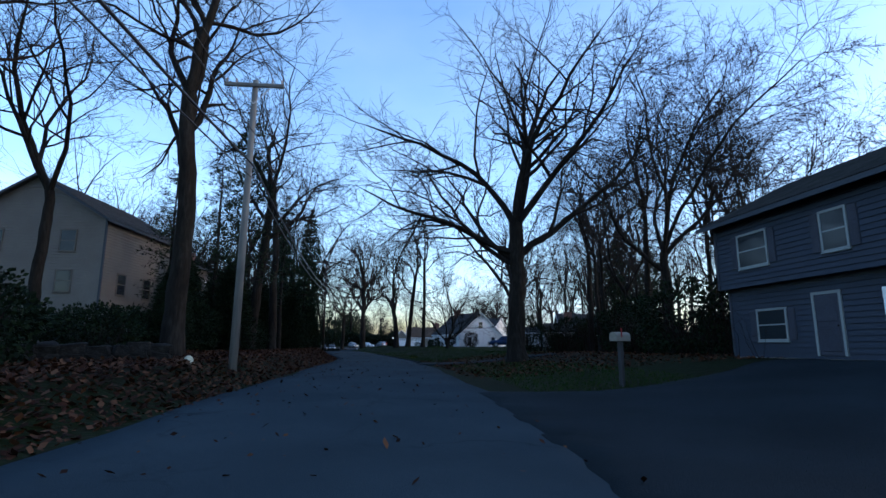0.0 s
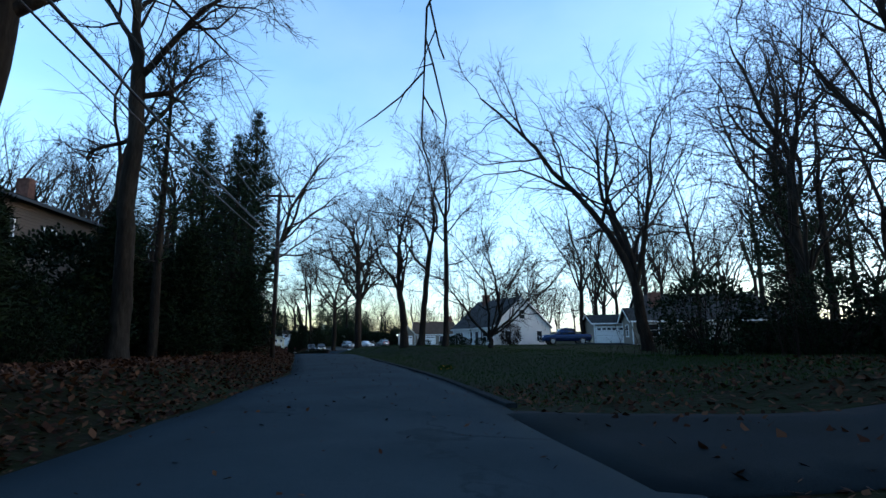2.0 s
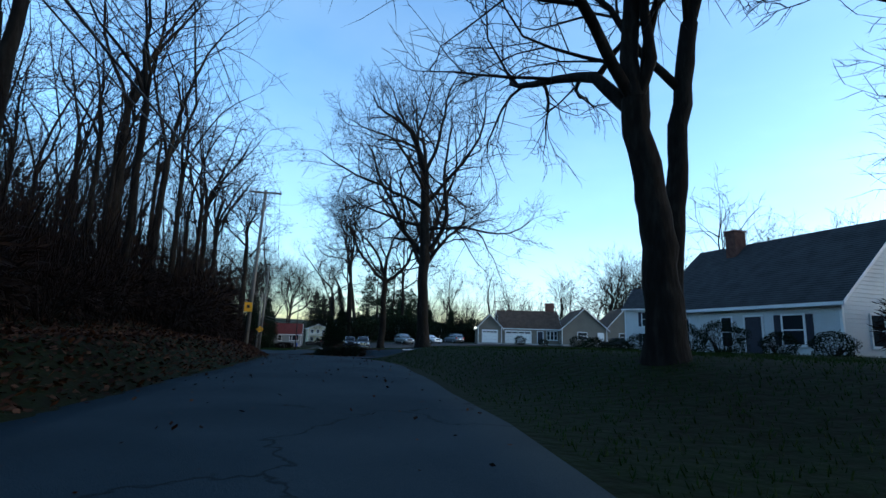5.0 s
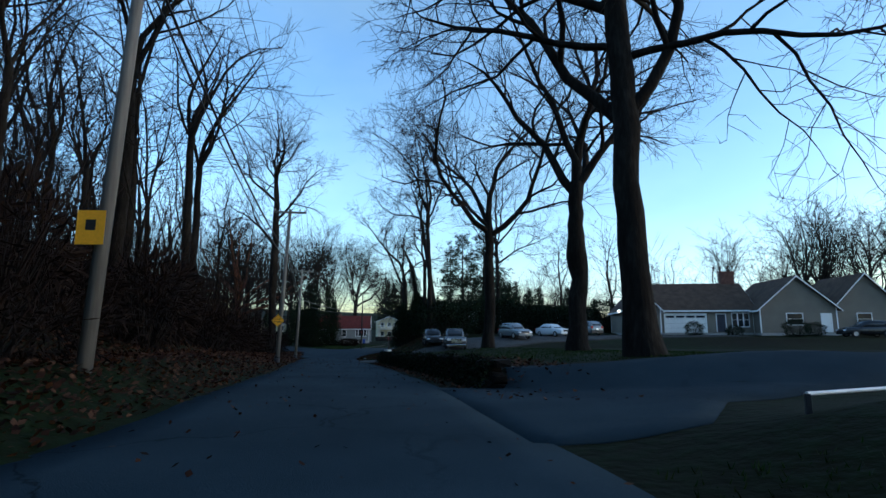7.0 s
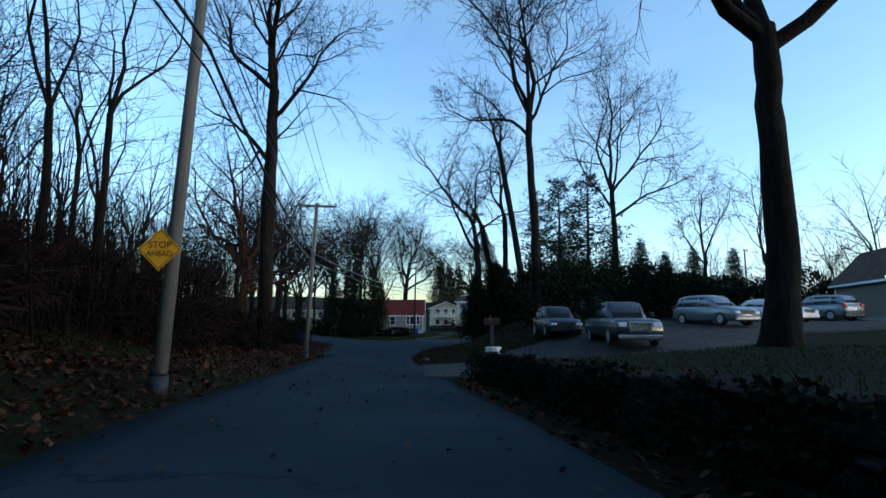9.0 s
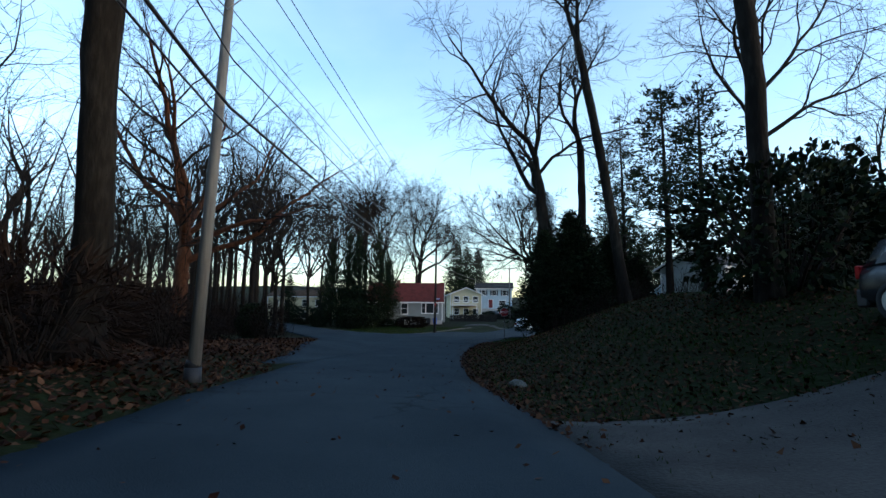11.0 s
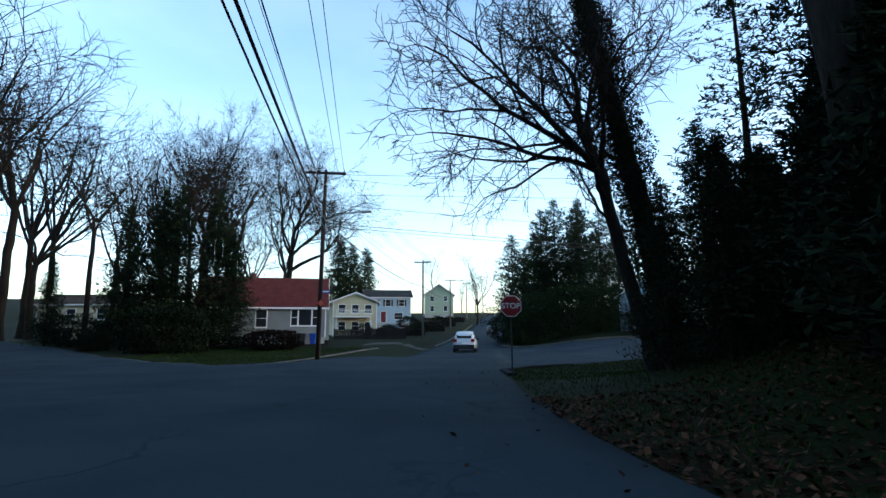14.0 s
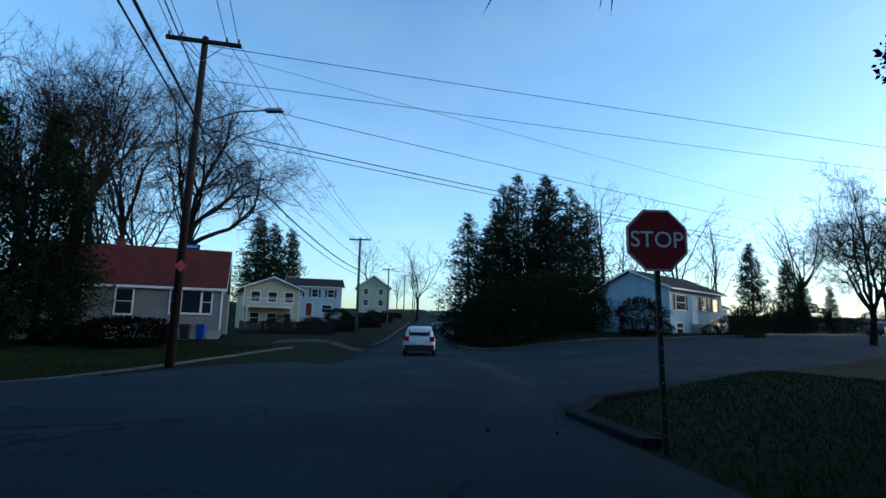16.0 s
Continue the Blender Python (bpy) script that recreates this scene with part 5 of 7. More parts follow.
def door_part(house, m, x, z, w, h, material, name="door", trim=WHITE):
    bm = boxed(x - w / 2, -0.062, z, x + w / 2, 0.02, z + h, 0.01)
    for k in range(2):
        box(bm, x - w * 0.38, -0.076, z + 0.15 + k * h * 0.48, x + w * 0.38, -0.03, z + 0.15 + h * 0.4 + k * h * 0.48 - 0.05, 0.01)
    bm.transform(m)
    d = part(name, bm, material, house)
    bm = bmesh.new()
    for a in ((x - w / 2 - 0.1, z, x - w / 2, z + h + 0.1), (x + w / 2, z, x + w / 2 + 0.1, z + h + 0.1), (x - w / 2, z + h, x + w / 2, z + h + 0.1)):
        box(bm, a[0], -0.08, a[1], a[2], 0.02, a[3])
    bm.transform(m)
    part("door_frame", bm, trim, d)
    bm = rod(bmesh.new(), (x + w * 0.4, -0.1, z + h * 0.48), (x + w * 0.4, -0.03, z + h * 0.48), 0.03, 0.02, 8)
    bm.transform(m)
    part("handle", bm, CHROME, d, "metal handle")
    return d


def garage_door(house, m, x, w, h, material=WHITE, rows=4, glass=True):
    bm = bmesh.new()
    for k in range(rows):
        z0, z1 = h * k / rows, h * (k + 1) / rows
        box(bm, x - w / 2, -0.062, z0 + 0.008, x + w / 2, 0.03, z1 - 0.008, 0.008)
        n = 4
        for j in range(n):
            a = x - w / 2 + w * j / n
            if not (glass and k == rows - 1):
                box(bm, a + 0.08, -0.074, z0 + 0.1, a + w / n - 0.08, -0.05, z1 - 0.1, 0.008)
    bm.transform(m)
    d = part("garage_door", bm, material, house, "white panelled garage door")
    if glass:
        for j in range(4):
            a = x - w / 2 + w * j / 4
            bm = boxed(a + 0.1, -0.07, h * (rows - 1) / rows + 0.14, a + w / 4 - 0.1, -0.058, h - 0.14)
            bm.transform(m)
            part("pane", bm, GLASS, d)
    bm = bmesh.new()
    for a in ((x - w / 2 - 0.12, 0, x - w / 2, h + 0.12), (x + w / 2, 0, x + w / 2 + 0.12, h + 0.12), (x - w / 2, h, x + w / 2, h + 0.12)):
        box(bm, a[0], -0.085, a[1], a[2], 0.02, a[3])
    bm.transform(m)
    part("door_frame", bm, WHITE, d)
    return d


def gable_roof(house, x0, x1, y0, y1, eave, ridge, material, along="x", over=0.35, thick=0.16, trim=WHITE):
    """Two slopes with courses of shingle, ridge along x or y."""
    for s in (-1, 1):
        bm = bmesh.new()
        if along == "x":
            mid, half, a0, a1 = (y0 + y1) / 2, (y1 - y0) / 2, x0 - over, x1 + over
        else:
            mid, half, a0, a1 = (x0 + x1) / 2, (x1 - x0) / 2, y0 - over, y1 + over
        run = half + over
        drop = (ridge - eave) / half * run
        n = max(6, int(math.hypot(run, drop) / 0.18))
        teeth = []
        for k in range(n):
            f0, f1 = k / n, (k + 1) / n
            teeth += [(mid + s * run * f0, ridge - drop * f0 + 0.008 + thick), (mid + s * run * f1, ridge - drop * f1 + 0.03 + thick)]
        q = [[bm.verts.new((a, w, z) if along == "x" else (w, a, z)) for a in (a0, a1)] for w, z in teeth]
        for lo, hi in zip(q[:-1], q[1:]):
            bm.faces.new((lo[0], lo[1], hi[1], hi[0]))
        prof = [(mid, ridge), (mid + s * run, ridge - drop), (mid + s * run, ridge - drop + thick), (mid, ridge + thick)]
        vs0 = [bm.verts.new((a0, w, z) if along == "x" else (w, a0, z)) for w, z in prof]
        vs1 = [bm.verts.new((a1, w, z) if along == "x" else (w, a1, z)) for w, z in prof]
        bm.faces.new(vs0)
        bm.faces.new(vs1[::-1])
        for i in range(4):
            bm.faces.new((vs0[i], vs1[i], vs1[(i + 1) % 4], vs0[(i + 1) % 4]))
        bmesh.ops.recalc_face_normals(bm, faces=bm.faces[:])
        roof = part("roof", bm, material, house)
        # fascia boards along eave and rakes
        bm = bmesh.new()
        for a in (a0, a1):
            for e in ((-0.03, 0.03),):
                pr = [(mid, ridge - 0.02), (mid + s * run, ridge - drop - 0.02), (mid + s * run, ridge - drop + thick * 0.9), (mid, ridge + thick * 0.9)]
                lo = [bm.verts.new((a + e[0], w, z) if along == "x" else (w, a + e[0], z)) for w, z in pr]
                hi = [bm.verts.new((a + e[1], w, z) if along == "x" else (w, a + e[1], z)) for w, z in pr]
                bm.faces.new(lo)
                bm.faces.new(hi[::-1])
                for i in range(4):
                    bm.faces.new((lo[i], hi[i], hi[(i + 1) % 4], lo[(i + 1) % 4]))
        w = mid + s * run
        if along == "x":
            box(bm, a0, w - 0.03, ridge - drop - 0.03, a1, w + 0.03, ridge - drop + thick * 0.85)
        else:
            box(bm, w - 0.03, a0, ridge - drop - 0.03, w + 0.03, a1, ridge - drop + thick * 0.85)
        bmesh.ops.recalc_face_normals(bm, faces=bm.faces[:])
        part("fascia", bm, trim, roof, "painted fascia board")


def chimney(house, x, y, z0, z1, w=0.7, d=0.55):
    n = int((z1 - z0) / 0.075)
    rows = []
    for k in range(n):
        z = z0 + k * 0.075
        rows += [(0.0, z), (0.0, z + 0.063), (-0.012, z + 0.064), (-0.012, z + 0.074)]
    top = z0 + n * 0.075
    rows += [(0.0, top), (0.06, top + 0.03), (0.06, top + 0.12), (-0.1, top + 0.13)]
    bm = loft(bmesh.new(), [[(x + sx * (w / 2 + e), y + sy * (d / 2 + e), z) for sx, sy in ((-1, -1), (1, -1), (1, 1), (-1, 1))] for e, z in rows])
    return part("chimney", bm, BRICK, house, "brick chimney")


class House:
    """A house of its own axes: x along the front, y into the depth; the front faces -y."""

    def __init__(self, name, x, y, z, turn, label):
        self.ob = thing(name, x, y, z, turn, label, "house", "houses along the street")

    def face(self, side, x0, y0, x1, y1, z=0.0):
        """The frame of one wall's outer face: its own x runs along the wall as seen from outside."""
        return {"front": pose(x0, y0, z), "right": pose(x1, y0, z, 0, 0, 90), "back": pose(x1, y1, z, 0, 0, 180), "left": pose(x0, y1, z, 0, 0, -90)}[side]

    def block(self, x0, y0, x1, y1, z, eave, ridge, siding, roof, along="x", over=0.35, footing=True, trim=WHITE):
        """One gabled block of walls and roof."""
        w, d = x1 - x0, y1 - y0
        for side, length in (("front", w), ("right", d), ("back", w), ("left", d)):
            gabled = (side in ("left", "right")) == (along == "x")
            m = self.face(side, x0, y0, x1, y1, z)
            wall_part(self.ob, m, length, eave - z, siding, (length / 2, ridge - z) if gabled else None)
        gable_roof(self.ob, x0, x1, y0, y1, eave, ridge, roof, along, over, trim=trim)
        if footing:
            part("foundation", boxed(x0 + 0.03, y0 + 0.03, z - 0.9, x1 - 0.03, y1 - 0.03, z - 0.001), CONCRETE, self.ob, "grey concrete foundation")
        for cx, cy in ((x0, y0), (x1, y0), (x0, y1), (x1, y1)):
            part("corner_trim", boxed(cx - 0.06, cy - 0.06, z, cx + 0.06, cy + 0.06, eave), trim, self.ob, "painted corner board")


# white cape with a dark roof, its gable end toward the road
u = math.degrees(math.atan2(4.0, 8.2))
hw = House("house", 3.1, 100.5, 0.95, u, "white clapboard cape house with a dark shingle roof and brick chimney")
hw.block(0, 0, 9.1, 11.5, 0.0, 2.75, 6.7, WHITE_SIDING, DARK_SHINGLE, "y", 0.3)
m = hw.face("front", 0, 0, 9.1, 11.5)
window_part(hw.ob, m, 4.55, 3.75, 0.9, 1.2)
window_part(hw.ob, m, 7.3, 0.75, 0.85, 1.35)
window_part(hw.ob, m, 2.2, 0.75, 0.85, 1.35)
m = hw.face("left", 0, 0, 9.1, 11.5)
for x in (1.2, 1.95, 2.7, 5.6):
    window_part(hw.ob, m, x, 0.6, 0.6, 1.5)
window_part(hw.ob, m, 9.3, 0.75, 1.0, 1.35, True)
door_part(hw.ob, m, 7.2, 0.05, 0.95, 2.05, SHUTTER)
chimney(hw.ob, 4.0, 8.5, 5.4, 7.6, 0.9, 0.7)

# low ranch with a double garage behind the lawn
hb = House("house", 15.2, 96.2, 1.2, -3, "low tan house with two white garage doors")
hb.block(0, 0, 5.6, 6.5, 0.0, 2.55, 3.6, TAN_SIDING, DARK_SHINGLE, "x", 0.4)
m = hb.face("front", 0, 0, 5.6, 6.5)
garage_door(hb.ob, m, 1.45, 2.45, 2.1)
garage_door(hb.ob, m, 4.1, 2.45, 2.1)
hb.block(2.6, -6.9, 20.0, -3.2, 0.0, 2.7, 3.9, TAN_SIDING, DARK_SHINGLE, "x", 0.5)
m = hb.face("front", 2.6, -6.9, 20.0, -3.2)
window_part(hb.ob, m, 2.2, 0.9, 1.1, 1.2, True)
window_part(hb.ob, m, 5.2, 0.8, 0.6, 1.3)
window_part(hb.ob, m, 11.6, 0.9, 1.4, 1.2)
window_part(hb.ob, m, 14.6, 0.9, 1.1, 1.2)
m = hb.face("left", 2.6, -6.9, 16.0, -3.2)
window_part(hb.ob, m, 1.8, 0.9, 0.9, 1.2)
chimney(hb.ob, 7.0, -1.5, 3.6, 6.0, 1.3, 0.8)
door_part(hb.ob, hb.face("front", 2.6, -6.9, 20.0, -3.2), 8.7, 0.05, 0.95, 2.05, WHITE)
hb.block(5.6, -3.2, 20.0, 5.5, 0.0, 2.8, 5.9, TAN_SIDING, DARK_SHINGLE, "x", 0.35)

# long ranch with brown roof, two garages and a bay
hc = House("house", -15.6, 174.0, 1.4, 6, "long beige ranch house with a brown roof and white garage doors")
hc.block(0, -2.0, 4.2, 6.0, 0.0, 2.7, 4.9, TAN_SIDING, BROWN_SHINGLE, "y", 0.35)
m = hc.face("front", 0, -2.0, 4.2, 6.0)
garage_door(hc.ob, m, 2.1, 2.6, 2.15)
hc.block(4.2, -0.4, 15.0, 8.0, 0.0, 2.8, 6.0, TAN_SIDING, BROWN_SHINGLE, "x", 0.4)
m = hc.face("front", 4.2, -0.4, 15.0, 8.0)
garage_door(hc.ob, m, 3.2, 4.6, 2.15)
door_part(hc.ob, m, 7.2, 0.1, 0.95, 2.05, SHUTTER)
for x in (8.7, 9.35, 10.0):
    window_part(hc.ob, m, x, 0.75, 0.5, 1.5)
hc.block(15.0, -2.2, 23.0, 8.0, 0.0, 2.8, 6.3, TAN_SIDING, BROWN_SHINGLE, "y", 0.45)
m = hc.face("front", 15.0, -2.2, 23.0, 8.0)
window_part(hc.ob, m, 3.6, 0.95, 1.6, 1.2)
door_part(hc.ob, m, 6.9, 0.05, 0.95, 2.05, WHITE)
hc.block(23.0, -1.5, 30.0, 7.0, 0.0, 2.8, 6.6, TAN_SIDING, BROWN_SHINGLE, "y", 0.45)
m = hc.face("front", 23.0, -1.5, 30.0, 7.0)
window_part(hc.ob, m, 3.2, 0.95, 1.4, 1.2)
chimney(hc.ob, 14.0, 4.0, 5.0, 7.6, 1.6, 0.8)

# white house with dark shutters beyond the drive
hn = House("house", 3.6, 142.6, 0.9, -32, "white clapboard house with dark shutters and a dark roof")
hn.block(0, 0, 11.0, 8.0, 0.0, 5.0, 7.6, WHITE_SIDING, DARK_SHINGLE, "x", 0.3)
m = hn.face("front", 0, 0, 11.0, 8.0)
for x in (2.6, 6.2, 9.2):
    window_part(hn.ob, m, x, 2.9, 1.1, 1.6, True)
window_part(hn.ob, m, 2.6, 0.5, 1.1, 1.5, True)
door_part(hn.ob, m, 6.2, 0.1, 1.0, 2.05, SHUTTER)

# slate-blue two-storey house beside the first driveway
hr = House("house", 12.1, 23.0, 0.95, -82, "slate-blue two-storey house with an overhanging upper floor")
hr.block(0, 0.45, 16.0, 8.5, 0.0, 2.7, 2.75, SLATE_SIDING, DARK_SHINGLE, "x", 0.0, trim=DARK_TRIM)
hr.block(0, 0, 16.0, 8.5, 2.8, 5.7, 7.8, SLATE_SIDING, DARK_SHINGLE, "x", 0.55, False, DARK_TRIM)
m = hr.face("front", 0, 0, 16.0, 8.5, 2.8)
for x in (2.2, 6.0, 9.6, 13.0):
    window_part(hr.ob, m, x, 0.8, 1.5 if x == 2.2 else 0.9, 1.25, True, trim=GREY_SIDING)
m = hr.face("front", 0, 0.45, 16.0, 8.5)
window_part(hr.ob, m, 2.3, 0.7, 1.4, 1.1, True, trim=GREY_SIDING)
door_part(hr.ob, m, 4.9, 0.1, 1.0, 2.1, SHUTTER, trim=GREY_SIDING)
garage_door(hr.ob, m, 8.4, 2.6, 2.1, BLUE_SIDING)
garage_door(hr.ob, m, 12.0, 2.6, 2.1, BLUE_SIDING)

# tall tan house among the trees on the bank
hl = House("house", -30.9, 33.0, 1.1, 2, "tall dull tan gabled house half hidden by trees")
hl.block(0, 0, 9.2, 11.0, 0.0, 8.3, 11.1, DULL_TAN, DARK_SHINGLE, "y", 0.4, trim=DARK_TRIM)
m = hl.face("front", 0, 0, 9.2, 11.0)
for x in (2.3, 6.9):
    for z in (0.9, 3.6, 6.2):
        window_part(hl.ob, m, x, z, 0.9, 1.3, trim=BROWN_SIDING)
m = hl.face("right", 0, 0, 9.2, 11.0)
for x in (2.2, 5.5, 8.6):
    for z in (0.9, 3.6):
        window_part(hl.ob, m, x, z, 0.9, 1.3, trim=BROWN_SIDING)

# brown house with a shallow roof and a chimney, up on the bank behind the evergreens
hk = House("house", -36.0, 54.0, lz(-28, 61) - 0.1, 1, "dull brown house with shallow dark roof and brick chimney")
hk.block(0, 0, 8.0, 15.0, 0.0, 9.3, 10.7, BROWN_SIDING, DARK_SHINGLE, "y", 0.6, trim=DARK_TRIM)
m = hk.face("right", 0, 0, 8.0, 15.0)
for x in (2.0, 5.2, 8.6, 12.4):
    window_part(hk.ob, m, x, 6.6, 1.0, 1.3)
chimney(hk.ob, 5.4, 9.6, 9.6, 11.5, 0.8, 0.6)

# red-roofed corner house
hd = House("house", -81.35, 225.4, -1.0, 19, "grey clapboard cape house with a red shingle roof and white trim")
hd.block(0, 0, 12.0, 8.5, 0.3, 3.25, 6.3, GREY_SIDING, RED_SHINGLE, "x", 0.3)
m = hd.face("front", 0, 0, 12.0, 8.5)
window_part(hd.ob, m, 3.1, 1.5, 0.95, 1.3)
window_part(hd.ob, m, 6.0, 1.3, 0.95, 1.6)
for x, w in ((9.05, 0.55), (10.05, 1.15), (11.05, 0.55)):
    window_part(hd.ob, m, x, 1.45, w, 1.5, bars=w < 1)
chimney(hd.ob, 4.6, 4.2, 5.4, 6.8, 0.6, 0.5)
part("entry_wall", boxed(12.0, 1.2, 0.0, 12.4, 4.5, 2.9), GREY_SIDING, hd.ob, "grey side entry")

# houses up the hill
he = House("house", -77.9, 256.5, -0.4, 24, "pale yellow two-storey house with a wooden balcony")
he.block(0, 0, 6.6, 10.0, 0.0, 5.0, 6.3, YELLOW_SIDING, DARK_SHINGLE, "y", 0.5)
m = he.face("front", 0, 0, 6.6, 10.0)
for x in (1.3, 3.3, 5.3):
    window_part(he.ob, m, x, 3.3, 1.0, 1.2)
    window_part(he.ob, m, x, 0.7, 1.0, 1.2)
m = he.face("right", 0, 0, 6.6, 10.0)
for x in (2.2, 5.8):
    window_part(he.ob, m, x, 3.3, 1.2, 1.2)
bm = boxed(0.2, -1.6, 2.55, 5.5, 0.0, 2.7)
bal = part("balcony", bm, WHITE, he.ob, "pale wooden balcony with rails")
for k in range(18):
    part("baluster", boxed(0.25 + k * 0.3, -1.58, 2.7, 0.29 + k * 0.3, -1.54, 3.6), WHITE, bal)
part("rail", boxed(0.2, -1.62, 3.58, 5.5, -1.5, 3.66), WHITE, bal)
for x in (0.3, 5.4):
    part("post", boxed(x - 0.06, -1.6, -0.5, x + 0.06, -1.48, 2.55), WHITE, bal)

hf = House("house", -79.5, 282.0, 1.9, 14, "pale blue two-storey house with white trim")
hf.block(0, 0, 9.0, 9.0, 0.0, 5.2, 6.8, BLUE_SIDING, DARK_SHINGLE, "x", 0.5)
m = hf.face("front", 0, 0, 9.0, 9.0)
for x in (1.8, 4.5, 7.2):
    window_part(hf.ob, m, x, 3.4, 1.0, 1.25, True)
door_part(hf.ob, m, 3.6, 0.2, 1.0, 2.1, RED_DOOR)
window_part(hf.ob, m, 6.6, 0.8, 1.6, 1.2)
m = hf.face("right", 0, 0, 9.0, 9.0)
for x in (2.5, 6.5):
    window_part(hf.ob, m, x, 3.4, 1.0, 1.25)

hg = House("house", -72.5, 317.0, 5.0, 8, "sage green two-storey house up the hill")
hg.block(0, 0, 7.5, 9.0, 0.0, 5.2, 7.8, GREEN_SIDING, DARK_SHINGLE, "y", 0.5)
m = hg.face("front", 0, 0, 7.5, 9.0)
for x in (2.0, 5.5):
    window_part(hg.ob, m, x, 3.4, 1.0, 1.25)
    window_part(hg.ob, m, x, 0.8, 1.0, 1.25)

# pale blue split-level beyond the hedge
hh_ = House("house", -33.4, 239.5, -0.9, 40, "pale blue raised ranch house with white trim and dark shutters")
hh_.block(0, 0, 11.5, 7.6, 0.0, 4.9, 6.6, BLUE_SIDING, DARK_SHINGLE, "x", 0.5)
m = hh_.face("front", 0, 0, 11.5, 7.6)
window_part(hh_.ob, m, 2.0, 2.9, 1.9, 1.3, True)
door_part(hh_.ob, m, 4.9, 1.6, 1.0, 2.6, WHITE)
for x in (7.0, 9.8):
    window_part(hh_.ob, m, x, 3.0, 1.0, 1.2, True)
for x in (1.6, 7.0):
    window_part(hh_.ob, m, x, 0.7, 1.2, 0.9)
garage_door(hh_.ob, m, 9.8, 2.4, 2.0)
part("entry_step", boxed(4.1, -1.2, 0.0, 5.7, 0.0, 1.58, 0.02), CONCRETE, hh_.ob, "concrete entry steps")
hh_.block(11.5, 1.0, 15.5, 8.0, -0.2, 3.6, 5.2, BLUE_SIDING, DARK_SHINGLE, "x", 0.4)

# pale house on the rise above the bank
hi = House("house", -38.9, 201.4, 2.0, -37, "white clapboard house on the rise behind the pines")
hi.block(0, 0, 5.6, 18.0, 0.0, 2.4, 3.8, WHITE_SIDING, DARK_SHINGLE, "y", 0.5)
m = hi.face("right", 0, 0, 5.6, 18.0)
for x in (3.0, 7.0, 11.0, 15.0):
    window_part(hi.ob, m, x, 0.9, 1.1, 1.2)

# yellow house behind the side street
hj = House("house", -114.5, 243.5, -1.2, 8, "pale yellow and white two-storey house behind the side street")
hj.block(0, 0, 13.5, 8.0, 0.0, 5.0, 6.4, YELLOW_SIDING, BROWN_SHINGLE, "x", 0.5)
m = hj.face("front", 0, 0, 13.5, 8.0)
for x in (2.0, 4.5, 8.5, 11.5):
    window_part(hj.ob, m, x, 3.0, 1.1, 1.3)
    window_part(hj.ob, m, x, 0.5, 1.1, 1.3)


# ---- cars ----
def ring(y, half, z0, z1, tuck=0.9, crown=0.03):
    """One cross-section of a car body: narrow sill, full waist, rounded shoulder."""
    h = z1 - z0
    side = [(half * tuck, z0), (half * 0.985, z0 + h * 0.18), (half, z0 + h * 0.5), (half * 0.985, z0 + h * 0.82), (half * 0.93, z1 - 0.02), (half * 0.6, z1 + crown)]
    return [(x, y, z) for x, z in side] + [(-x, y, z) for x, z in side[::-1]]


def cabin_ring(y, low, high, z0, z1):
    side = [(low, z0), ((low + high) / 2 + 0.02, (z0 + z1) / 2), (high, z1 - 0.05), (high * 0.8, z1 + 0.01)]
    return [(x, y, z) for x, z in side] + [(-x, y, z) for x, z in side[::-1]]


#          length half  stations of the body (y/length, half share, z0, z1)                     cabin (y, low, high, z0, z1)
CARS = {
    "suv": (4.65, 0.92, [(0, .86, .42, .80), (.02, .94, .34, 1.02), (.12, 1, .27, 1.06), (.5, 1, .24, 1.04), (.70, 1, .26, 1.02), (.88, .98, .28, .96), (.97, .92, .30, .82), (1, .84, .36, .66)],
            [(0.02, .80, .62, 1.03, 1.12), (.09, .82, .66, 1.03, 1.58), (.2, .83, .68, 1.04, 1.66), (.45, .83, .68, 1.04, 1.68), (.56, .83, .66, 1.02, 1.60), (.70, .80, .60, 1.0, 1.06)], .36),
    "sedan": (4.7, 0.90, [(0, .84, .45, .85), (.03, .93, .32, .98), (.15, 1, .25, 1.0), (.5, 1, .2, .96), (.70, 1, .24, .94), (.9, .96, .26, .86), (.98, .9, .28, .74), (1, .84, .34, .62)],
              [(.10, .76, .58, .98, 1.02), (.24, .80, .60, .97, 1.40), (.4, .80, .62, .96, 1.46), (.52, .80, .60, .95, 1.42), (.70, .77, .55, .93, .98)], .33),
    "pickup": (5.7, 0.98, [(0, .95, .50, 1.08), (.02, .98, .42, 1.14), (.1, 1, .40, 1.15), (.5, 1, .36, 1.15), (.74, 1, .38, 1.14), (.92, .99, .40, 1.10), (.98, .95, .42, 1.0), (1, .9, .46, .84)],
               [(.335, .86, .76, 1.12, 1.20), (.345, .87, .75, 1.12, 1.80), (.5, .88, .75, 1.12, 1.88), (.60, .88, .74, 1.12, 1.84), (.72, .84, .66, 1.11, 1.18)], .4),
}


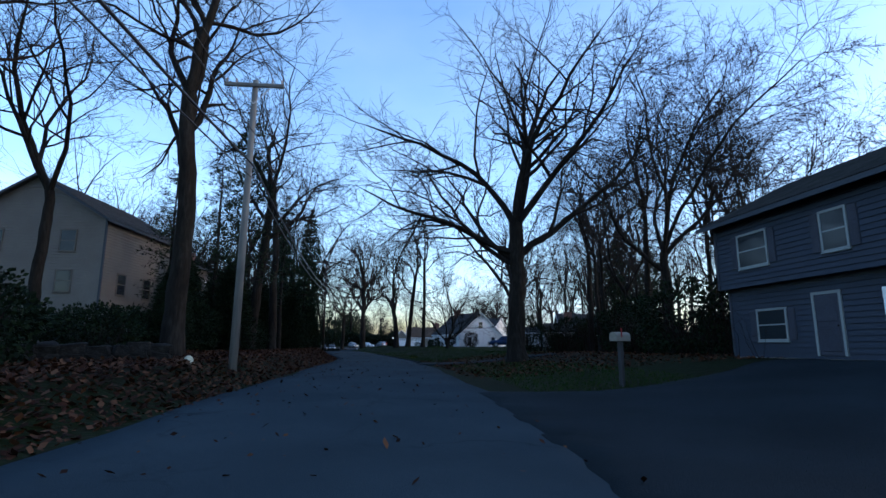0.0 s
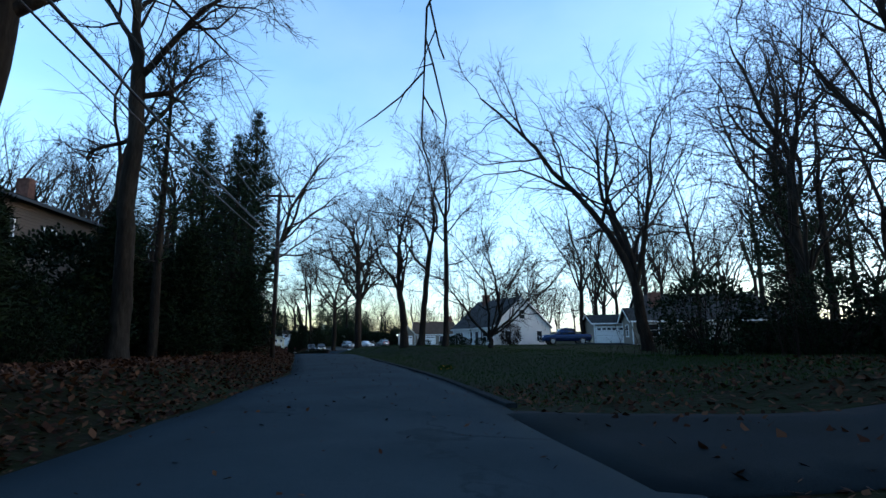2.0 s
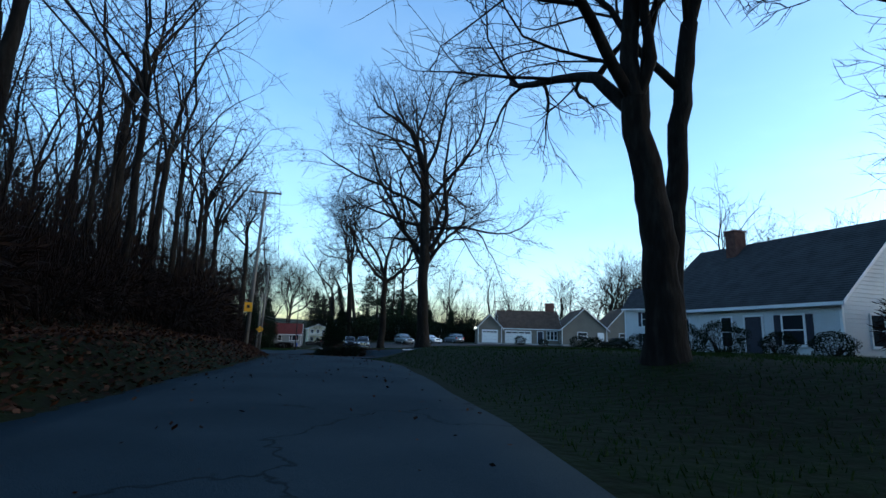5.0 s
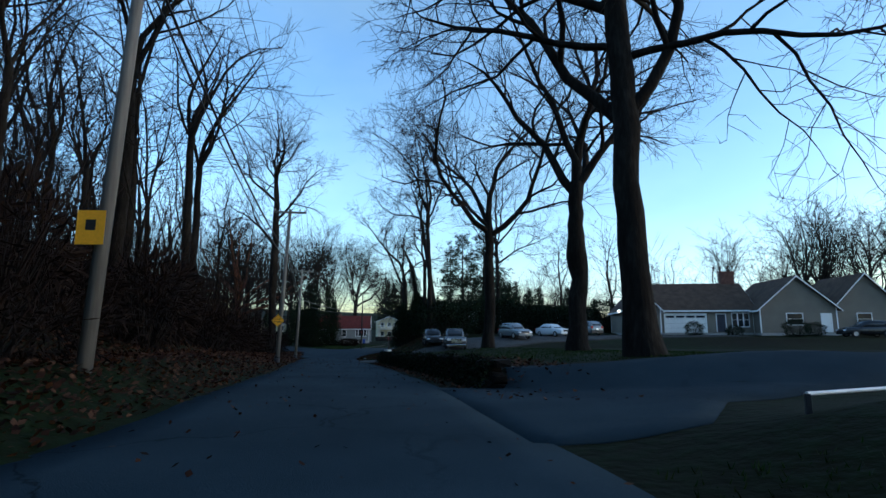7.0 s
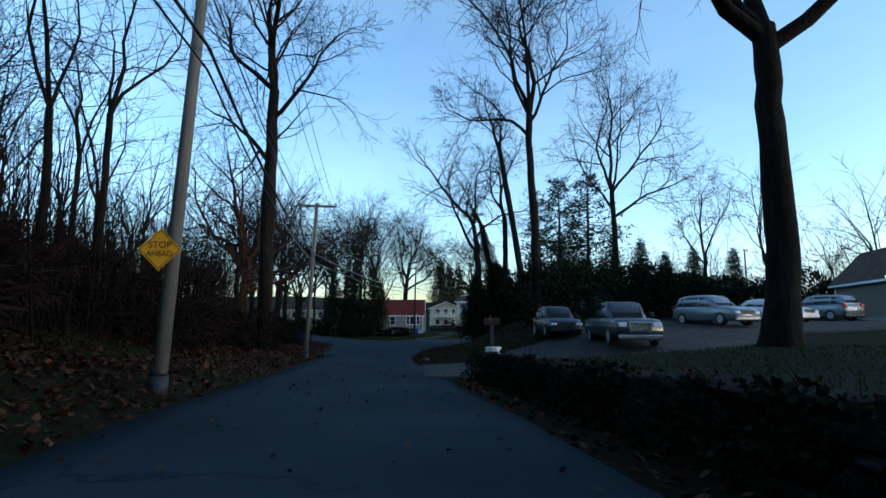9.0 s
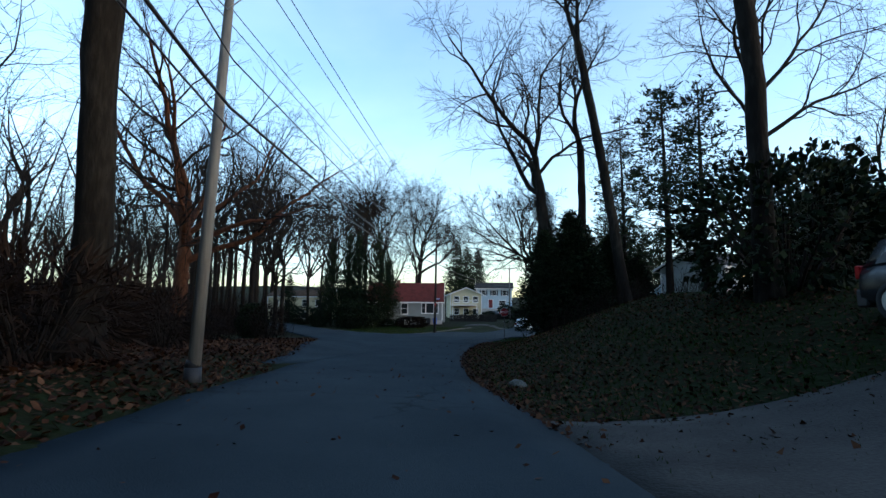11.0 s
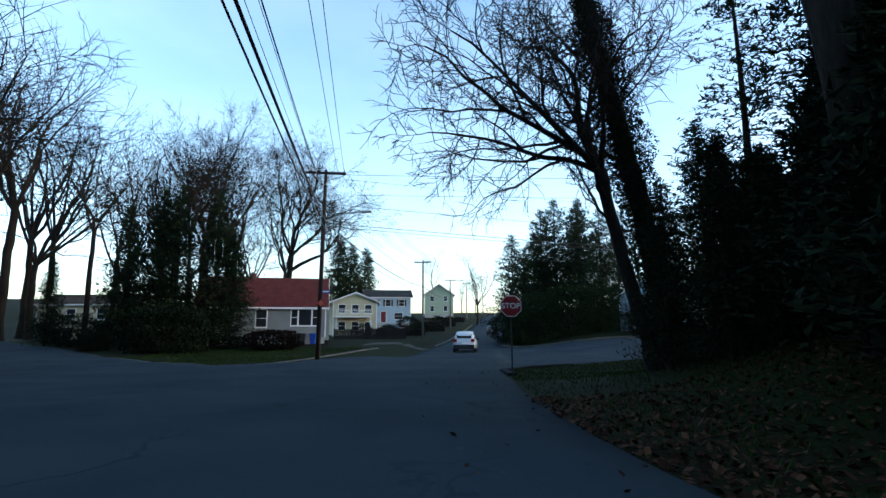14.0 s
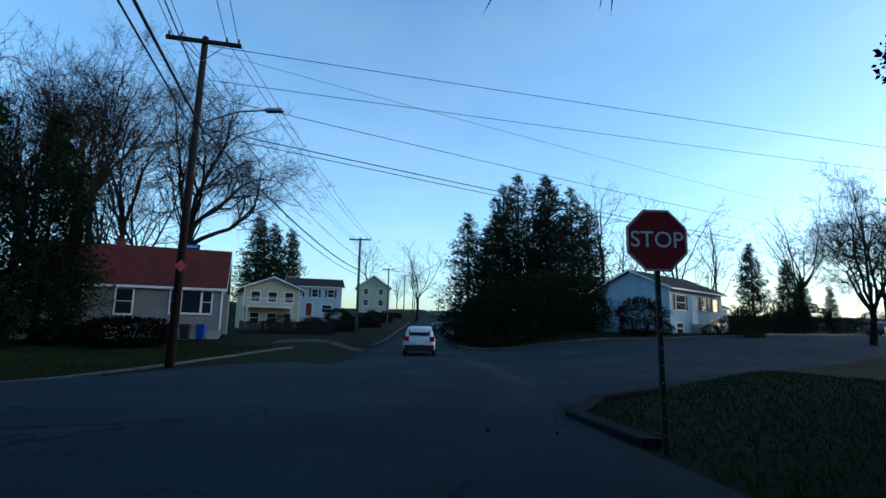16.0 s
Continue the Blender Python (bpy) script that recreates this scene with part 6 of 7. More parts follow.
def car(kind, x, y, turn, paint, label, brake=False, z=None, group="parked cars"):
    """A car whose front looks along its own +y."""
    length, half, body, cabin, wheel = CARS[kind]
    t = thing("car", x, y, lz(x, y) if z is None else z, turn, label, "pickup truck" if kind == "pickup" else "car", group)
    o = -length / 2
    part("body", loft(bmesh.new(), [ring(o + f * length, half * s, z0, z1) for f, s, z0, z1 in body]), paint, t, smooth=True)
    cab = part("cabin", loft(bmesh.new(), [cabin_ring(o + f * length, lo, hi, z0, z1) for f, lo, hi, z0, z1 in cabin]), paint, t, smooth=True)
    # side panes, windscreen and rear window, set just proud of the cabin
    ys = [o + c[0] * length for c in cabin]
    for s in (-1, 1):
        for i in range(1, len(cabin) - 2):
            (f0, l0, h0, a0, b0), (f1, l1, h1, a1, b1) = cabin[i], cabin[i + 1]
            bm = bmesh.new()
            g = 0.06
            q = [(s * (l0 + 0.004), ys[i] + g, a0 + 0.05), (s * (l1 + 0.004), ys[i + 1] - g, a1 + 0.05), (s * (h1 + 0.035), ys[i + 1] - g, b1 - 0.12), (s * (h0 + 0.035), ys[i] + g, b0 - 0.12)]
            vs = [bm.verts.new(p) for p in q]
            bm.faces.new(vs)
            bmesh.ops.solidify(bm, geom=bm.faces[:], thickness=0.02)
            part("side_window", bm, GLASS, cab, "dark side window")
    for i, j, nm in ((0, 1, "rear_window"), (len(cabin) - 1, len(cabin) - 2, "windscreen")):
        (f0, l0, h0, a0, b0), (f1, l1, h1, a1, b1) = cabin[i], cabin[j]
        sg = -1 if i == 0 else 1
        bm = bmesh.new()
        q = [(-h0 * 0.92, ys[i] + sg * 0.012, b0 + 0.02), (h0 * 0.92, ys[i] + sg * 0.012, b0 + 0.02), (h1 * 0.92, ys[j] + sg * 0.02, b1 - 0.05), (-h1 * 0.92, ys[j] + sg * 0.02, b1 - 0.05)]
        bm.faces.new([bm.verts.new(p) for p in q])
        bmesh.ops.solidify(bm, geom=bm.faces[:], thickness=0.02)
        part(nm, bm, GLASS, cab, "dark tinted rear window" if i == 0 else "windscreen")
    for s in (-1, 1):
        for f in (0.19, 0.80):
            yy = o + f * length
            w = part("wheel", rod(bmesh.new(), (s * (half - 0.2), yy, wheel), (s * (half + 0.01), yy, wheel), wheel * 0.6, wheel * 0.6, 18), STEEL, t, "alloy wheel")
            bm = bmesh.new()
            r = []
            for k in range(24):
                a = 2 * math.pi * k / 24
                r.append([(s * xx, yy + math.cos(a) * rr, wheel + math.sin(a) * rr) for xx, rr in ((half - 0.2, wheel * 0.62), (half - 0.19, wheel * 0.95), (half - 0.12, wheel), (half - 0.04, wheel), (half + 0.015, wheel * 0.94), (half + 0.02, wheel * 0.62))])
            rows = [[bm.verts.new(p) for p in q] for q in r]
            for k in range(24):
                for i in range(6):
                    bm.faces.new((rows[k][i], rows[(k + 1) % 24][i], rows[(k + 1) % 24][(i + 1) % 6], rows[k][(i + 1) % 6]))
            bmesh.ops.recalc_face_normals(bm, faces=bm.faces[:])
            part("tyre", bm, RUBBER, w, "black rubber tyre", smooth=True)
        # lamps
        zt, zh = {"suv": (0.95, 0.13), "sedan": (0.84, 0.08), "pickup": (0.95, 0.14)}[kind]
        part("tail_light", boxed(s * (half * 0.62), o - 0.012, zt - zh, s * (half * 0.93), o + 0.12, zt + zh, 0.02), TAIL_ON if brake else TAIL_OFF, t, "lit red tail light" if brake else "red tail light")
        part("headlight", boxed(s * (half * 0.52), -o - 0.14, 0.62 if kind != "pickup" else 0.78, s * (half * 0.86), -o + 0.01, 0.76 if kind != "pickup" else 0.98, 0.03), HEAD_OFF, t, "clear headlight")
        part("mirror", boxed(s * (half + 0.0), o + length * 0.66, 1.0 if kind != "pickup" else 1.2, s * (half + 0.2), o + length * 0.66 + 0.1, 1.16 if kind != "pickup" else 1.42, 0.03), BLACK, t, "black door mirror")
    part("rear_bumper", boxed(-half * 0.92, o - 0.05, 0.26, half * 0.92, o + 0.25, 0.62, 0.04), CHROME if kind == "pickup" else BLACK, t, "dark lower bumper")
    part("front_bumper", boxed(-half * 0.88, -o - 0.2, 0.28, half * 0.88, -o + 0.04, 0.5, 0.05), CHROME if kind == "pickup" else paint, t)
    part("grille", boxed(-half * 0.48, -o - 0.1, 0.58, half * 0.48, -o + 0.02, 0.8 if kind != "pickup" else 1.0, 0.03), CHROME if kind == "pickup" else BLACK, t, "front grille")
    part("number_plate", boxed(-0.16, o - 0.03, 0.66, 0.16, o + 0.02, 0.8, 0.008), WHITE, t, "small pale plate")
    if kind == "pickup":
        part("load_bed", boxed(-half * 0.8, o + 0.12, 1.135, half * 0.8, o + length * 0.32, 1.185, 0.01), BLACK, t, "dark open load bed")
    return t


rz = lambda x, y: float(road_z(y)) + 0.04
car("suv", -55.9, 224.0, 0, PAINT_WHITE, "white crossover car driving ahead with tinted rear window", z=rz(-55.9, 224.0), group="cars on the road")
car("sedan", -54.2, 266.0, 0, PAINT_BLACK, "dark saloon car further up the hill", z=rz(-54, 266.0), group="cars on the road")
car("pickup", 10.7, 92.5, 94, PAINT_BLUE, "dark blue pickup truck parked on the drive")
car("pickup", -32.2, 155.8, 196, PAINT_GREY, "grey pickup truck with chrome bumper parked on the gravel")
car("suv", -35.6, 160.5, 200, PAINT_BLACK, "black boxy car parked beside the pickup")
car("suv", -27.3, 163.5, 215, PAINT_SILVER, "silver crossover parked on the drive")
car("sedan", -23.4, 168.2, 220, PAINT_WHITE, "white saloon parked on the drive")
car("suv", -19.8, 172.0, 35, PAINT_SILVER, "silver estate car parked near the garage")
car("suv", 7.5, 168.5, 95, PAINT_BLACK, "black car parked before the ranch house")
car("sedan", -70.5, 262.5, 80, PAINT_GREY, "dark car parked behind a low wall")
car("sedan", -8.0, 246.0, 300, PAINT_GREY, "dark car parked along the cross street")


# ---- paving, kerbs and walls ----
def on_land(extra):
    return lambda x, y: lz(x, y) + extra


def paved2(name, outline, material, label, extra=0.02):
    return paved(name, outline, on_land(extra), material, label, "driveway")


paved2("driveway_1", [(road_x(8) + 2.3, 4), (road_x(12) + 2.3, 12), (road_x(16) + 2.3, 15.0), (4.0, 14.1), (7.5, 15.3), (11.8, 19.0), (12.9, 12), (12.5, 2), (8, 0), (3.5, 0)], DRIVE, "dark asphalt driveway before the slate-blue house")
paved2("driveway_2", [(road_x(35) + 2.3, 35), (road_x(41) + 2.3, 41.5), (3.0, 39.0), (8.0, 38.5), (8.0, 35.5), (2.6, 35.2)], DRIVE, "dark worn driveway apron beside the oak")
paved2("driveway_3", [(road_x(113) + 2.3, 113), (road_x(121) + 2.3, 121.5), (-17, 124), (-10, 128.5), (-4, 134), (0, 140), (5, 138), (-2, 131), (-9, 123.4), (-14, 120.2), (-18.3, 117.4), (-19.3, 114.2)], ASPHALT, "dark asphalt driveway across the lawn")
paved2("driveway_4", [(road_x(149) + 2.3, 148), (road_x(157) + 2.3, 158), (-36, 160), (-33, 164), (-28, 168), (-22, 174), (-15, 172), (-4, 173), (-3, 168), (-14, 165), (-24, 160), (-29, 153), (-33, 149.5)], GRAVEL, "pale gravel driveway with parked cars")
paved2("driveway_5", [(9.5, 90.0), (12.5, 95.6), (21, 95.6), (20.5, 91.5), (14, 87)], DRIVE, "asphalt drive before the low garage")
paved2("driveway_6", [(-66.2, 226.0), (-59.5, 228.5), (-59.5, 231.5), (-66.0, 230.5)], GRAVEL, "pale gravel drive beside the red-roofed house")


def kerb(name, line, material, label, height=0.14, width=0.15, base=None):
    """A raised edge along a line of (x, y)."""
    s = Soup()
    pts = []
    for a, b in zip(line[:-1], line[1:]):
        for f in np.linspace(0, 1, 6)[:-1]:
            pts.append((a[0] + (b[0] - a[0]) * f, a[1] + (b[1] - a[1]) * f))
    pts.append(line[-1])
    pts = np.array(pts)
    d = np.gradient(pts, axis=0)
    d /= np.linalg.norm(d, axis=1)[:, None]
    nrm = np.stack([-d[:, 1], d[:, 0]], 1)
    z = np.array([max(float(road_z(y)), lz(x, y)) if base is None else base(x, y) for x, y in pts])
    prof = [(-width / 2, -0.15), (-width / 2, height - 0.02), (-width / 2 + 0.02, height), (width / 2 - 0.02, height), (width / 2, height - 0.02), (width / 2, -0.15)]
    rows = np.stack([np.concatenate([pts + nrm * w, (z + h)[:, None]], 1) for w, h in prof], 1)
    q = []
    for i in range(len(prof) - 1):
        q.append(np.stack([rows[:-1, i], rows[1:, i], rows[1:, i + 1], rows[:-1, i + 1]], 1))
    s.quads(np.concatenate(q))
    s.quads(rows[[0, -1]][:, [0, 1, 4, 5]])
    ob = new(name, s.mesh(name, material))
    return tagged(ob, label, "kerb", kind="structure")


kerb("kerb_1", [(road_x(y) + 2.9, y) for y in range(42, 80, 4)], DRIVE, "low dark asphalt kerb along the lawn", 0.07, 0.25, lambda x, y: float(road_z(y)))
kerb("kerb_2", [(-52.9, 237), (-51.0, 231), (-49, 229.6), (-45, 229.1), (-38, 230.8), (-32, 233.1), (-20, 239.2), (-4, 250)], KERB, "pale granite kerb before the hedge", 0.15, 0.16)
kerb("kerb_3", [(-78, 210.3), (-70, 204.3), (-66.3, 202.2), (-64.9, 203.6), (-64.2, 207), (-64.2, 214), (-63.0, 222)], KERB, "low pale kerb along the corner lawn", 0.08, 0.14)
kerb("kerb_4", [(-52.6, 198.2), (-52.9, 200.6), (-51.8, 203.0), (-49.6, 205.2)], DRIVE, "broken dark asphalt kerb at the corner", 0.08, 0.3)
kerb("kerb_5", [(-60.0, 236), (-60.0, 250), (-60.0, 275), (-59.2, 300)], KERB, "pale kerb up the hill", 0.12, 0.14)

# low white rail along the drive's edge
wr = thing("white_rail", -18.4, 113.4, lz(-18.4, 113.4), 0, "thin white rail lying along the lawn edge", "rail")
CORNERS = [(-18.4, 113.4, 0.76), (-9.2, 121.4, 0.62), (-9.6, 126.0, 0.75)]
RAIL = []
for (ax, ay, az), (bx, by, bz) in zip(CORNERS[:-1], CORNERS[1:]):
    for f in np.linspace(0, 1, 9)[:-1]:
        x, y = ax + (bx - ax) * f, ay + (by - ay) * f
        RAIL.append((x, y, max(az + (bz - az) * f, lz(x, y) + 0.13)))
RAIL.append(CORNERS[-1])
for (ax, ay, az), (bx, by, bz) in zip(RAIL[:-1], RAIL[1:]):
    a, b = (Vector(p) - Vector(wr.location) for p in ((ax, ay, az), (bx, by, bz)))
    part("rail", rod(bmesh.new(), a, b, 0.025, 0.025, 8), WHITE, wr)
for x, y, z in RAIL[::4]:
    dx, dy, dz = Vector((x, y, z)) - Vector(wr.location)
    part("post", boxed(dx - 0.03, dy - 0.03, min(dz, lz(x, y) - wr.location.z) - 0.2, dx + 0.03, dy + 0.03, dz), BLACK, wr, "short dark stake")


# ---- signs ----
def lettering(text, size, material, parent, m, name="lettering"):
    cu = bpy.data.curves.new(name, "FONT")
    cu.body, cu.size, cu.extrude, cu.align_x, cu.align_y = text, size, 0.002, "CENTER", "CENTER"
    tmp = bpy.data.objects.new(name, cu)
    scene.collection.objects.link(tmp)
    bpy.context.view_layer.update()
    me = bpy.data.meshes.new_from_object(tmp.evaluated_get(bpy.context.evaluated_depsgraph_get()))
    bpy.data.objects.remove(tmp)
    me.transform(m)
    me.materials.clear()
    me.materials.append(material)
    return part_data(name, me, parent)


def plate(sides, r, thick, spin):
    """A flat many-sided plate in the plane y=0, facing -y."""
    bm = bmesh.new()
    prism(bm, [(r * math.cos(spin + 2 * math.pi * k / sides), r * math.sin(spin + 2 * math.pi * k / sides)) for k in range(sides)], thick)
    return bm


def frame_plate(sides, r, w, thick, spin):
    """A border ring of the same shape."""
    bm = bmesh.new()
    pts = [(math.cos(spin + 2 * math.pi * k / sides), math.sin(spin + 2 * math.pi * k / sides)) for k in range(sides)]
    o = [bm.verts.new((r * c, -thick, r * s)) for c, s in pts]
    i = [bm.verts.new(((r - w) * c, -thick, (r - w) * s)) for c, s in pts]
    for k in range(sides):
        j = (k + 1) % sides
        bm.faces.new((o[k], o[j], i[j], i[k]))
    bmesh.ops.solidify(bm, geom=bm.faces[:], thickness=0.002)
    return bm


SIGN_TURN = 2.0
st = thing("stop_sign", -52.6, 197.85, lz(-52.6, 197.85), SIGN_TURN, "red octagonal stop sign with white letters on a steel post", "stop sign")
zc = 0.45 - lz(-52.6, 197.85)
post = part("post", boxed(-0.03, 0.0, -0.3, 0.03, 0.045, zc + 0.34, 0.006), BLACK, st, "dark steel post")
for k in range(9):
    part("bolt", rod(bmesh.new(), (0, -0.004, 0.2 + k * 0.2), (0, 0.0, 0.2 + k * 0.2), 0.01, 0.01, 6), STEEL, post)
R8 = 0.381 / math.cos(math.pi / 8)
bm = plate(8, R8, 0.004, math.pi / 8)
bm.transform(Matrix.Translation((0, -0.01, zc)))
sp = part("sign_plate", bm, SIGN_RED, st)
bm = frame_plate(8, R8 - 0.008, 0.022, 0.0, math.pi / 8)
bm.transform(Matrix.Translation((0, -0.0145, zc)))
part("border", bm, WHITE, sp, "white border")
lettering("STOP", 0.28, WHITE, sp, Matrix.Translation((0, -0.016, zc)) @ pose(0, 0, 0, 90))

dg = thing("warning_sign", -40.86, 138.9, lz(-40.9, 139.0), 22, "yellow diamond warning sign on the utility pole", "warning sign")
dz = 2.25 - lz(-40.9, 139.0)
bm = plate(4, 0.431, 0.004, 0.0)
bm.transform(Matrix.Translation((0.0, -0.26, dz)))
dp = part("sign_plate", bm, SIGN_YELLOW, dg)
bm = frame_plate(4, 0.40, 0.02, 0.0, 0.0)
bm.transform(Matrix.Translation((0.0, -0.2645, dz)))
part("border", bm, SIGN_BLACK, dp, "black border")
lettering("STOP", 0.19, SIGN_BLACK, dp, Matrix.Translation((0.0, -0.266, dz + 0.09)) @ pose(0, 0, 0, 90))
lettering("AHEAD", 0.16, SIGN_BLACK, dp, Matrix.Translation((0.0, -0.266, dz - 0.09)) @ pose(0, 0, 0, 90))
part("bracket", boxed(-0.04, -0.255, dz - 0.03, 0.12, -0.02, dz + 0.03), STEEL, dg, "steel bracket")

yb = thing("warning_sign", -30.6, 114.6, lz(-30.6, 114.6), 16, "yellow rectangular road sign on the utility pole", "warning sign")
bm = boxed(-0.28, -0.24, 2.45, 0.28, -0.235, 3.15, 0.0)
yp = part("sign_plate", bm, SIGN_YELLOW, yb)
part("mark", boxed(-0.1, -0.2445, 2.74, 0.1, -0.241, 2.96), SIGN_BLACK, yp, "unreadable dark mark")
part("bracket", boxed(-0.1, -0.235, 2.8, 0.1, -0.1, 2.86), STEEL, yb, "steel bracket")

sn = thing("street_sign", -63.75, 209.3, lz(-63.75, 209.3), 12, "blue street-name blade and small red sign on the pole", "street sign")
bl = part("name_blade", boxed(0.1, -0.02, 3.9, 0.6, 0.0, 4.08, 0.004), BIN_BLUE, sn, "blue street-name blade")
part("lettering_bar", boxed(0.16, -0.026, 3.96, 0.52, -0.022, 4.03), WHITE, bl, "white bar of unreadable lettering")
bm = plate(4, 0.2, 0.006, 0.0)
bm.transform(pose(0.1, -0.2, 3.3, 0, 0, 40))
part("red_plate", bm, SIGN_RED, sn, "small red sign seen edge on")

# ---- small things ----
def mailbox(x, y, z, turn, long, material, label):
    """A round-topped letter box on a post, its floor at height z."""
    g = lz(x, y)
    t = thing("mailbox", x, y, g, turn, label, "mailbox", "mailboxes")
    part("post", boxed(-0.06, -0.06, -0.3, 0.06, 0.06, z - g, 0.01), BLACK, t, "dark wooden post")
    bm = bmesh.new()
    prism(bm, [(-0.13, 0), (0.13, 0), (0.13, 0.14)] + [(0.13 * math.cos(a), 0.14 + 0.11 * math.sin(a)) for a in np.linspace(0.3, 2.84, 7)] + [(-0.13, 0.14)], long)
    bm.transform(Matrix.Translation((0, -long / 2, z - g)))
    part("box", bm, material, t)
    part("flag", boxed(0.135, -0.1, z - g + 0.1, 0.145, -0.06, z - g + 0.35), SIGN_RED, t, "red flag")
    return t


mailbox(4.95, 15.0, 1.5, -60, 0.55, TAN_SIDING, "pale mailbox on a dark post beside the drive")
mailbox(-36.6, 149.6, 0.75, -60, 0.55, POLE_DARK, "dark mailbox on a post at the driveway mouth")


def wheelie_bin(x, y, turn, material, label):
    t = thing("wheelie_bin", x, y, lz(x, y), turn, label, "rubbish bin", "bins beside the house")
    bm = bmesh.new()
    loft(bm, [[(sx * w, sy * d, z) for sx, sy in ((-1, -1), (1, -1), (1, 1), (-1, 1))] for w, d, z in ((0.22, 0.24, 0.05), (0.24, 0.27, 0.2), (0.29, 0.33, 0.95), (0.31, 0.36, 0.98))])
    part("body", bm, material, t)
    part("lid", boxed(-0.32, -0.38, 0.985, 0.32, 0.4, 1.05, 0.03), material, t)
    for s in (-1, 1):
        part("wheel", rod(bmesh.new(), (s * 0.2, 0.28, 0.1), (s * 0.27, 0.28, 0.1), 0.1, 0.1, 12), RUBBER, t, "black wheel")
    part("handle", rod(bmesh.new(), (-0.24, 0.42, 0.94), (0.24, 0.42, 0.94), 0.016, 0.016, 6), BLACK, t)


wheelie_bin(-70.8, 228.2, 8, BIN_BLUE, "blue plastic wheelie bin beside the front wall")
wheelie_bin(-71.8, 228.0, 14, BLACK, "black plastic wheelie bin beside the front wall")

bb = thing("barrel", -36.3, 148.6, lz(-36.3, 148.6), 0, "pale plastic barrel at the driveway mouth", "barrel")
part("body", loft(bmesh.new(), [[(r * math.cos(a), r * math.sin(a), z) for a in np.linspace(0, 2 * math.pi, 17)[:-1]] for r, z in ((0.24, 0), (0.27, 0.1), (0.28, 0.3), (0.265, 0.32), (0.28, 0.36), (0.28, 0.6), (0.265, 0.62), (0.28, 0.66), (0.27, 0.85), (0.25, 0.9))]), BARREL_WHITE, bb, smooth=True)
part("rim", loft(bmesh.new(), [[(r * math.cos(a), r * math.sin(a), z) for a in np.linspace(0, 2 * math.pi, 17)[:-1]] for r, z in ((0.285, 0.88), (0.29, 0.9), (0.285, 0.93))]), BARREL_WHITE, bb, smooth=True)

pl = thing("porch_lamp", 24.0, 88.5, 3.2, 0, "small lit warm porch lamp beside the front door", "lamp")
part("bracket", boxed(-0.04, 0.0, -0.05, 0.04, 0.3, 0.05), BLACK, pl)
bm = bmesh.new()
bmesh.ops.create_uvsphere(bm, u_segments=12, v_segments=8, radius=0.13)
part("globe", bm, LAMP_WARM, pl, "glowing amber glass", smooth=True)

lp = thing("garage_lamp", -15.9, 172.0, 1.4, 6, "lit white globe lamp on the garage corner", "lamp")
part("bracket", boxed(-0.03, -0.2, 2.3, 0.03, 0.1, 2.36), BLACK, lp)
bm = bmesh.new()
bmesh.ops.create_uvsphere(bm, u_segments=16, v_segments=10, radius=0.2, matrix=Matrix.Translation((0, -0.25, 2.5)))
part("globe", bm, LAMP_ON, lp, "glowing white globe", smooth=True)

# ---- stone wall along the road, stone by stone ----
rng = np.random.default_rng(31)
STONES = []
for k in range(10):
    bm = bmesh.new()
    bmesh.ops.create_cube(bm, size=1.0)
    bmesh.ops.bevel(bm, geom=bm.edges[:], offset=0.1, segments=1, affect="EDGES")
    for v in bm.verts:
        v.co += 0.22 * noise.noise_vector(v.co * 1.7 + Vector((k * 7.1, 3.0, 0)))
    me = bpy.data.meshes.new("stone")
    bm.to_mesh(me)
    bm.free()
    me.materials.append(STONE)
    STONES.append(me)
sw = thing("stone_wall", road_x(122) + 4.4, 122.0, lz(road_x(122) + 4.0, 122), 0, "low dark dry-laid field stone wall along the road", "stone wall")
base = Vector(sw.location)
WALL_TURN = 114
for course in range(5):
    y = 121.4 + rng.uniform(0, 0.4)
    while y < 149.0:
        wlen = rng.uniform(0.45, 0.95)
        foot = lz(road_x(y) + 4.0, y)
        hgt = rng.uniform(0.17, 0.24)
        z = course * 0.185 + 0.03 * math.sin(y * 0.7)
        xx = road_x(y) + 4.3 + rng.normal(0, 0.05) + 0.12 * z
        ob = new("stone", STONES[int(rng.integers(10))])
        ob.parent = sw
        ob.matrix_local = Matrix.Translation(Vector((xx, y, foot + z + 0.04)) - base) @ pose(0, 0, 0, rng.normal(0, 4), rng.normal(0, 4), WALL_TURN + rng.normal(0, 6)) @ Matrix.Diagonal((wlen * 1.1, rng.uniform(0.42, 0.58), hgt * 1.1, 1))
        y += wlen * 0.93

# creepers and dead stems hanging over the wall
m = 17000
yy = rng.uniform(120.8, 149.3, m)
hang = rng.uniform(0, 1, m) ** 0.8
lump = 0.16 * np.sin(yy * 1.9) + 0.12 * np.sin(yy * 4.3 + 1.0) + 0.06 * np.sin(yy * 9.7)
keep = rng.uniform(0, 1, m) < 0.55 + 1.6 * lump
yy, hang, lump = yy[keep], hang[keep], lump[keep]
m = len(yy)
rx = road_x(yy)
p = np.stack([rx + 3.88 + 0.3 * hang - np.abs(lump) * 0.9 * (1 - hang) + rng.normal(0, 0.07, m), yy, land(rx + 4.0, yy) + (0.9 + 0.3 * lump) * hang + rng.uniform(0, 0.06, m)], 1)
w = unit_rows(np.stack([-0.8 + 0 * yy, 0 * yy, rng.uniform(-0.8, 0.5, m)], 1) + rng.normal(0, 0.6, (m, 3)))
q = unit_rows(np.cross(w, rng.normal(0, 1, (m, 3))))
ln = rng.uniform(0.05, 0.13, (m, 1))
creeper = Soup()
